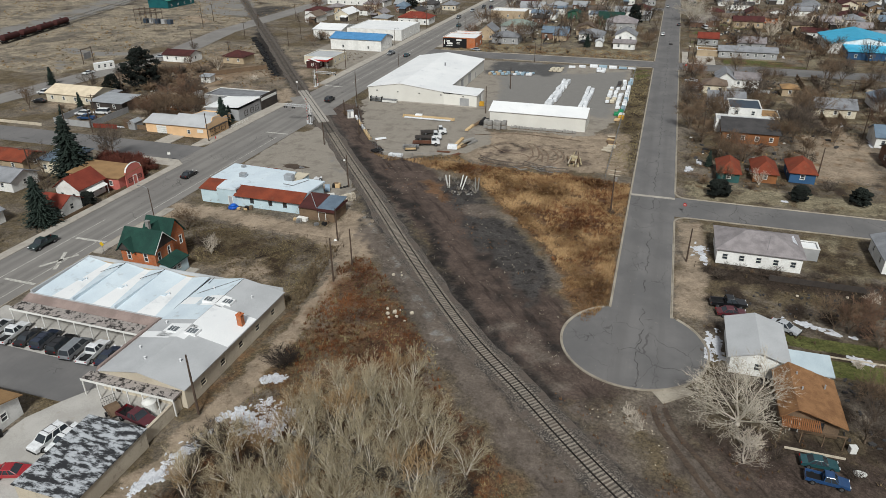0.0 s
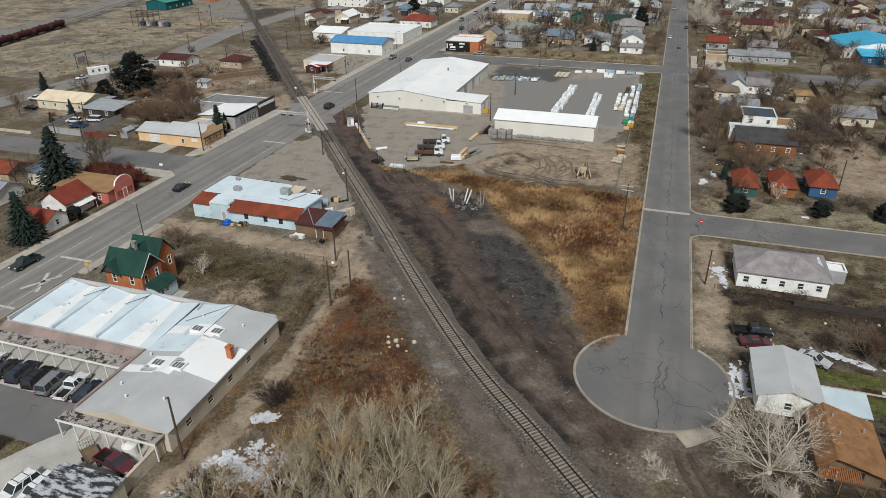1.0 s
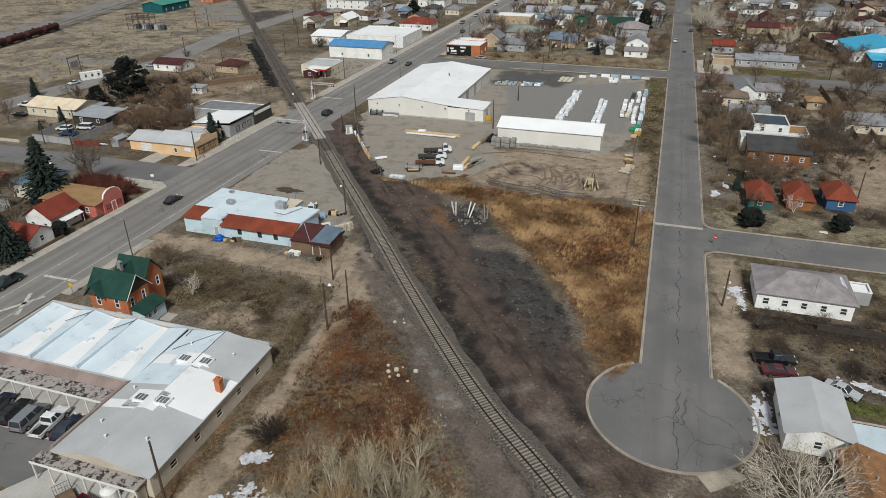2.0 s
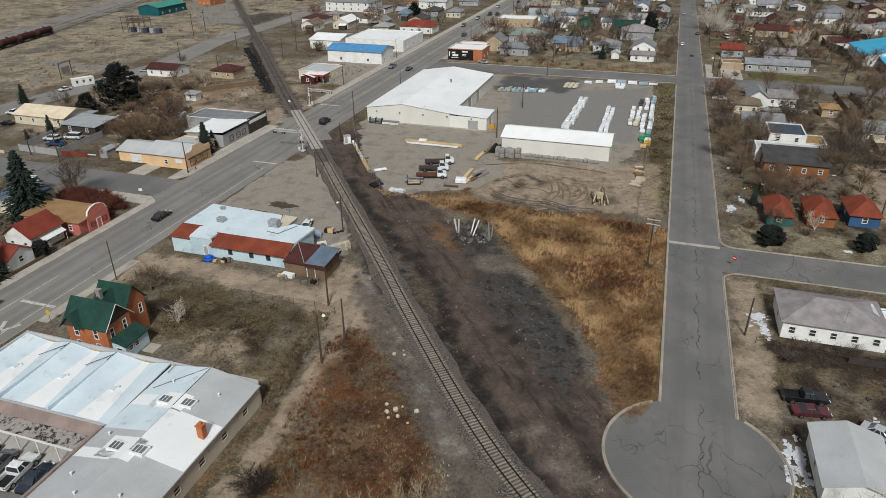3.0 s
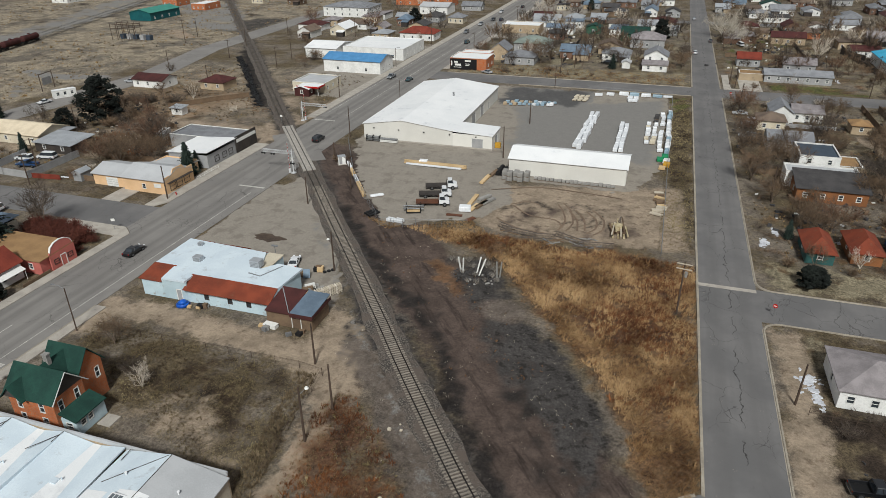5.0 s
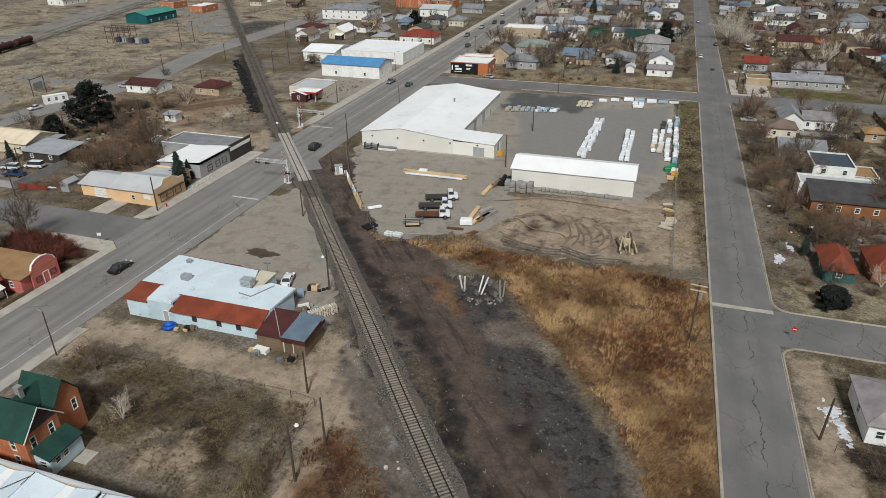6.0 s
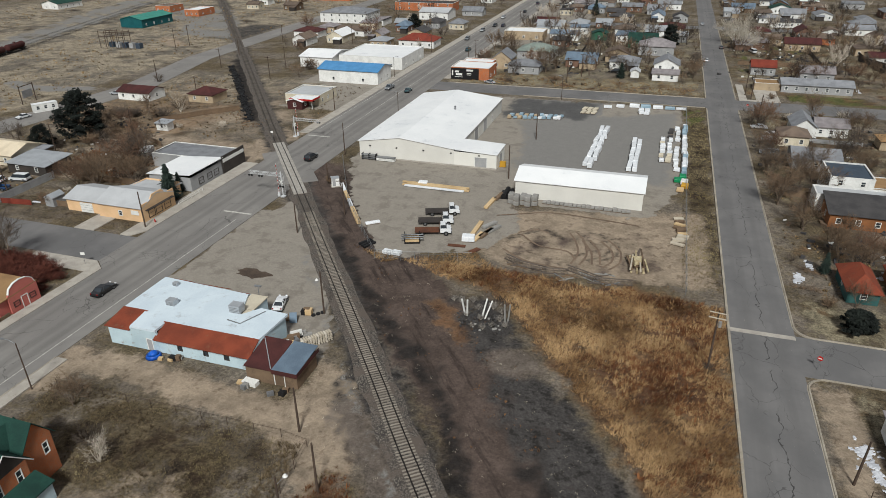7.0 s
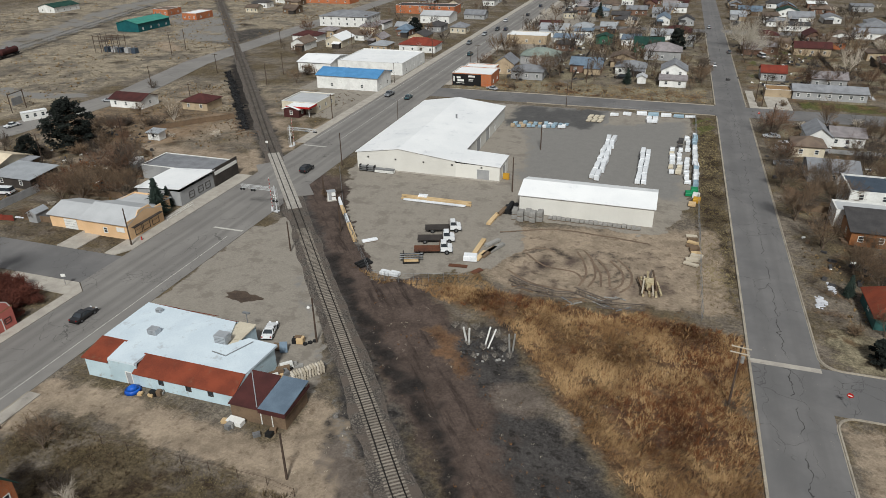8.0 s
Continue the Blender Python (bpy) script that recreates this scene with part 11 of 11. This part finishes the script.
# ---- rail yard and substation ----
yard = thing("yard_track", "distant rail yard tracks on dark cinders", "railway track", kind="structure")
s = Shape()
for off in (0, 5.5, 11):
    for e in (-0.75, 0.75):
        s.rod((-286 - off + e, 40, 0.12), (-303 - off + e, 104, 0.12), 0.05, n=4).rod((-303 - off + e, 104, 0.12), (-318.5 - off + e, 160, 0.12), 0.05, n=4).rod((-318.5 - off + e, 160, 0.12), (-374 - off + e, 330, 0.12), 0.05, n=4)
part("rail", s, "rail", yard)


def tank_wagon(x, y, turn):
    root = thing("tank_wagon", "dark red railway tank wagon in the yard", "rail wagon", pose(x, y, 0.12, 0, 0, turn), "tank wagons")
    part("tank", Shape().rod((0, -6, 2.5), (0, 6, 2.5), 1.45, n=16).rod((0, 6, 2.5), (0, 6.5, 2.5), 1.45, 0.7, 16).rod((0, -6, 2.5), (0, -6.5, 2.5), 1.45, 0.7, 16), "roof_maroon", root)
    part("dome", Shape().rod((0, 0, 3.8), (0, 0, 4.4), 0.6, n=10), "roof_maroon", root)
    part("underframe", Shape().box(-1.2, -7, 0.8, 1.2, 7, 1.1), "black", root)
    for y0 in (-5, 5):
        b = part("bogie", Shape().box(-1.0, y0 - 1.2, 0.35, 1.0, y0 + 1.2, 0.798), "black", root)
        for dy in (-0.85, 0.85):
            for e in (-0.75, 0.75):
                part("wheel", Shape().rod((e - 0.07, y0 + dy, 0.42), (e + 0.07, y0 + dy, 0.42), 0.42, n=12), "rail", b)
    part("walkway", Shape().box(-0.5, -3, 3.98, 0.5, 3, 4.05), "steel", root)


for k in range(4):
    tank_wagon(-304.9 - 4.1 * k, 111 + 14.8 * k, 15.5)
r = random.Random(51)
sub = thing("substation", "small fenced electrical substation with poles", "substation", pose(-272, 178, 0))
for k in range(10):
    part("pole", Shape().rod((-10 + 3.6 * (k % 5), -5 + 5 * (k // 5), 0), (-10 + 3.6 * (k % 5), -5 + 5 * (k // 5), 8.5), 0.14, n=6), "pole", sub)
for k in range(2):
    part("beam", Shape().box(-10.2, -5.1 + 5 * k, 7.6, 4.6, -4.9 + 5 * k, 7.9).box(-10.2, -5.1 + 5 * k, 5.6, 4.6, -4.9 + 5 * k, 5.8), "pole", sub)
for k in range(5):
    t = part("transformer", Shape().box(-8 + 4 * k, -1.5, 0, -5.6 + 4 * k, 0.9, 2.4), "wall_grey" if k % 2 else "roof_navy", sub)
    part("bushing", Shape().rod((-7 + 4 * k, -0.3, 2.4), (-7 + 4 * k, -0.3, 3.4), 0.15, n=6), "stone", t)
def chunks(name, label, line, wide, count, size, mat, seed):
    """Loose broken pieces heaped along a line."""
    q, way = smooth_line(line, 0.5)
    rr = random.Random(seed)
    s = Shape()
    for _ in range(count):
        k = rr.randrange(len(q))
        off = rr.gauss(0, wide / 2.5)
        m = pose(q[k][0] - way[k][1] * off, q[k][1] + way[k][0] * off, 0, rr.uniform(-12, 12), rr.uniform(-12, 12), rr.uniform(0, 180))
        a, b, c = (size * rr.uniform(0.4, 1.3) for _ in range(3))
        s.box(-a, -b * 0.5, -0.15, a, b * 0.5, c * 0.7, m)
    solid(name, s, mat, label, "rubble", kind="stuff")


chunks("black_rubble", "heaped black sleepers and scrap beside the track", [(-194, 153), (-180, 135), (-171.4, 124.1), (-155, 102), (-139, 81.2)], 1.5, 620, 0.5, "black", 5)
chunks("brown_rubble", "scattered brown scrap beside the track", [(-150, 92), (-141, 82), (-134, 76)], 5.0, 70, 0.32, "wall_wood", 6)
chunks("yard_scrap", "scrap and litter in west side yards", [(-168, 58), (-155, 52), (-146, 48), (-140, 50)], 7.0, 60, 0.35, "wall_wood", 7)
chunks("field_rubble", "dark rubble and brush stems in the vacant field", [(-42, -7), (-38, -9.5), (-34, -10)], 3.4, 90, 0.2, "roof_dark", 8)
chunks("alley_litter", "small pale litter beside the street", [(1, -79), (4, -76), (7, -80), (10, -86)], 4.0, 26, 0.09, "block", 9)
bb = sits("empty_billboard", "empty billboard frame beside the far street", "billboard", -229, 80.5, turn=-80)
for e in (-3.5, 3.5):
    part("post", Shape().rod((e, 0, -0.1), (e, 0, 6.5), 0.16, n=8), "pole", bb)
part("board", Shape().box(-2.4, -0.1, 2.0, 2.4, 0.1, 4.6), "wall_grey", bb)
part("crossbeam", Shape().box(-3.6, -0.08, 6.0, 3.6, 0.08, 6.2), "pole", bb)

# ---- more houses of the town ----
r = random.Random(91)
TAKEN = list(BUILT) + [(12, 62, 200, 238), (54, 78, 150, 187), (46, 64, 96, 134), (52, 72, 190, 222)]


def infill(x0, x1, y0, y1, count):
    made = tries = 0
    while made < count and tries < count * 40:
        tries += 1
        w, d = r.uniform(8, 15), r.uniform(7, 10.5)
        if r.random() < 0.35:
            w, d = d, w
        x, y = r.uniform(x0 + w / 2, x1 - w / 2), r.uniform(y0 + d / 2, y1 - d / 2)
        if any(a - 3.5 < x + w / 2 and x - w / 2 < b + 3.5 and c - 4 < y + d / 2 and y - d / 2 < e + 4 for a, b, c, e in TAKEN) or not (free_spot(x - w / 2, y, 0) and free_spot(x + w / 2, y, 0) and free_spot(x, y - d / 2, 0) and free_spot(x, y + d / 2, 0)):
            continue
        TAKEN.append((x - w / 2, x + w / 2, y - d / 2, y + d / 2))
        form = r.choice(("gable", "gable", "gable", "hip", "hip", "shed"))
        wall = r.choice(("wall_white", "wall_white", "wall_cream", "wall_tan", "wall_grey", "wall_umber", "wall_wood"))
        top, tone = r.choice((("roof_slate", "grey"), ("roof_slate", "grey"), ("roof_brown", "brown"), ("roof_brown", "brown"), ("roof_mauve", "pale grey"), ("roof_tin", "sheet metal"), ("roof_dark", "dark"), ("roof_white", "white"), ("roof_maroon", "maroon"), ("roof_bluetin", "blue-grey")))
        home = house("town_house", "modest " + {"wall_umber": "brown", "wall_wood": "board"}.get(wall, "painted") + " house under a " + tone + " roof", x, y, w, d, r.uniform(2.7, 3.6), form, "x" if w > d else "y", r.uniform(0.5, 0.8) if form == "shed" else r.uniform(1.3, 2.4), wall=wall, top=top, wins="S3E1W1")
        if r.random() < 0.7 and form != "shed":
            e, ww, dd, hh = r.choice((-1, 1)), w * r.uniform(0.35, 0.5), r.uniform(2.2, 3.4), r.uniform(2.2, 2.6)
            mid_x = e * (w / 2 - ww / 2 - 0.3)
            part("porch_wall", Shape().box(mid_x - ww / 2, -d / 2 - dd, 0, mid_x + ww / 2, -d / 2 - 0.01, hh), r.choice((wall, "wall_tan", "trim_dark")), home)
            q = [(mid_x - ww / 2 - 0.3, -d / 2 - dd - 0.4, hh + 0.01), (mid_x + ww / 2 + 0.3, -d / 2 - dd - 0.4, hh + 0.01), (mid_x + ww / 2 + 0.3, -d / 2 - 0.02, hh + 0.6), (mid_x - ww / 2 - 0.3, -d / 2 - 0.02, hh + 0.6)]
            part("porch_roof", Shape().add(q + [(a, b, c + 0.12) for a, b, c in q], [(3, 2, 1, 0), (4, 5, 6, 7), (0, 1, 5, 4), (1, 2, 6, 5), (2, 3, 7, 6), (3, 0, 4, 7)]), top, home)
        made += 1


infill(46, 130, 14, 134, 14)
infill(14, 130, 154, 300, 26)
infill(12, 140, 316, 430, 22)
infill(-94, -3, 180, 300, 14)
infill(-94, -3, 316, 430, 20)
infill(-206, -121, 198, 300, 12)
infill(-300, -121, 310, 440, 16)
infill(-200, -122, -60, -14, 6)

gd = sits("garage_door", "white overhead door in a buff stucco garage", "door", -136.4, 7.78)
part("door_leaf", Shape().box(0, -0.06, 0, 3.4, -0.004, 2.3), "trim_white", gd)
for k in range(1, 4):
    part("rib", Shape().box(0.05, -0.08, 0.57 * k, 3.35, -0.062, 0.57 * k + 0.06), "wall_grey", gd)
rail_row = thing("hand_rail", "pale pipe rail beside the highway pavement", "rail", pose(-117.2, 16.8, 0))
for k in range(7):
    part("post", Shape().rod((0, 1.5 * k, 0), (0, 1.5 * k, 1.0), 0.035, n=6), "trim_white", rail_row)
part("bar", Shape().rod((0, 0, 1.0), (0, 9, 1.0), 0.035, n=6).rod((0, 0, 0.55), (0, 9, 0.55), 0.03, n=6), "trim_white", rail_row)
r = random.Random(83)
wood = thing("firewood_stack", "stack of pale split logs behind the tavern", "firewood", pose(-62.6, -25.0, 0, 0, 0, 52))
for k in range(60):
    a, z = (k % 12) * 0.42, 0.2 + (k // 12) * 0.34
    part("log", Shape().rod((a + r.uniform(-0.05, 0.05), -0.5 + r.uniform(-0.1, 0.1), z), (a, 0.5 + r.uniform(-0.1, 0.1), z), r.uniform(0.13, 0.19), n=6), "block" if k % 3 else "bark", wood)

for line, high, mat, label in (([(14, 62), (44, 62)], 1.5, "wall_wood", "weathered fence between town yards"), ([(14, 106), (40, 106)], 1.2, "wall_grey", "grey fence between town yards"), ([(52, 70), (52, 134)], 1.7, "wall_wood", "weathered fence along an alley"), ([(57, 70), (57, 134)], 1.7, "wall_wood", "weathered fence along an alley"),
                               ([(14, 212), (44, 212)], 1.5, "wall_wood", "weathered fence between town yards"), ([(46, 176), (46, 290)], 1.7, "trim_dark", "dark fence along an alley"), ([(-47, 178), (-47, 296)], 1.7, "wall_wood", "weathered fence along an alley"), ([(-52, 178), (-52, 240)], 1.6, "trim_dark", "dark fence along an alley"), ([(65.4, 257), (65.2, 220), (69.4, 183)], 1.9, "trim_dark", "dark fence beside a blue hall"),
                               ([(26, -33.4), (60, -33.4)], 1.1, "trim_dark", "dark wire-and-post fence behind a white house"), ([(-171, 62), (-150, 52)], 1.4, "wall_wood", "brown fence in a west side yard")):
    board_fence("yard_fence", label, line, high, mat)
for k, (line, wide, n, size, mat) in enumerate((([(16, 30), (40, 60), (20, 100), (44, 125)], 16, 22, 0.35, "wall_white"), ([(18, 26), (44, 64), (18, 96), (46, 128)], 18, 150, 0.6, "roof_dark"), ([(16, 40), (42, 70), (24, 90), (48, 120)], 18, 110, 0.6, "wall_wood"), ([(16, 180), (40, 220), (20, 260), (44, 290)], 18, 40, 0.6, "wall_white"), ([(18, 180), (44, 215), (18, 262), (40, 295)], 20, 150, 0.8, "roof_dark"),
                                               ([(-84, 180), (-30, 200), (-70, 240), (-20, 280)], 22, 140, 0.8, "roof_dark"), ([(-84, 190), (-30, 206), (-66, 246), (-24, 290)], 22, 40, 0.6, "wall_white"), ([(-150, 30), (-165, 50), (-172, 70), (-190, 60)], 14, 110, 0.5, "roof_dark"), ([(-146, 34), (-168, 44), (-180, 66)], 12, 18, 0.4, "wall_white"), ([(-132, -20), (-150, -40), (-136, -60)], 12, 60, 0.5, "roof_dark"), ([(18, -40), (44, -42), (30, -38)], 5, 60, 0.25, "roof_dark"), ([(22, -66), (34, -62), (33, -76)], 5, 46, 0.3, "roof_dark"))):
    chunks("yard_clutter", "small scattered clutter in back yards", line, wide, n, size, mat, 70 + k)

for line in ([(-114.6, -51), (-114.6, -41.6)], [(-114.5, -37.2), (-114.5, -31)]):
    board_fence("picket_fence", "low weathered picket fence beside the pavement", line, 0.7, "wall_wood")

# ---- railway sleepers ----
tie_mesh = Shape().box(-1.3, -0.12, -0.1, 1.3, 0.12, 0.1).mesh("tie", "tie")
placed, rest, dark = 0, Shape(), Shape()
for k in [*range(near, len(RAIL)), *range(near)]:
    q, w = RAIL[k], RAIL_WAY[k]
    if crossing(q) and crossing(q + w * 2):
        continue
    m = Matrix.Translation((q[0] + random.uniform(-0.03, 0.03), q[1], 0.0 + random.uniform(-0.008, 0.008))) @ Matrix.Rotation(math.atan2(w[1], w[0]) - math.pi / 2 + random.uniform(-0.03, 0.03), 4, "Z")
    if placed < 300:
        ob = new("tie", tie_mesh)
        ob.parent = railway
        ob.matrix_local = m
        placed += 1
    else:
        (rest if q[1] < 22 else dark).box(-1.3, -0.12, -0.1, 1.3, 0.12, 0.1, m)
if rest.v:
    tagged(part("far_ties", rest, "tie", railway), kind="stuff")
tagged(part("oily_ties", dark, "tie_dark", railway, "dark oily sleepers beyond the crossing"), kind="stuff")
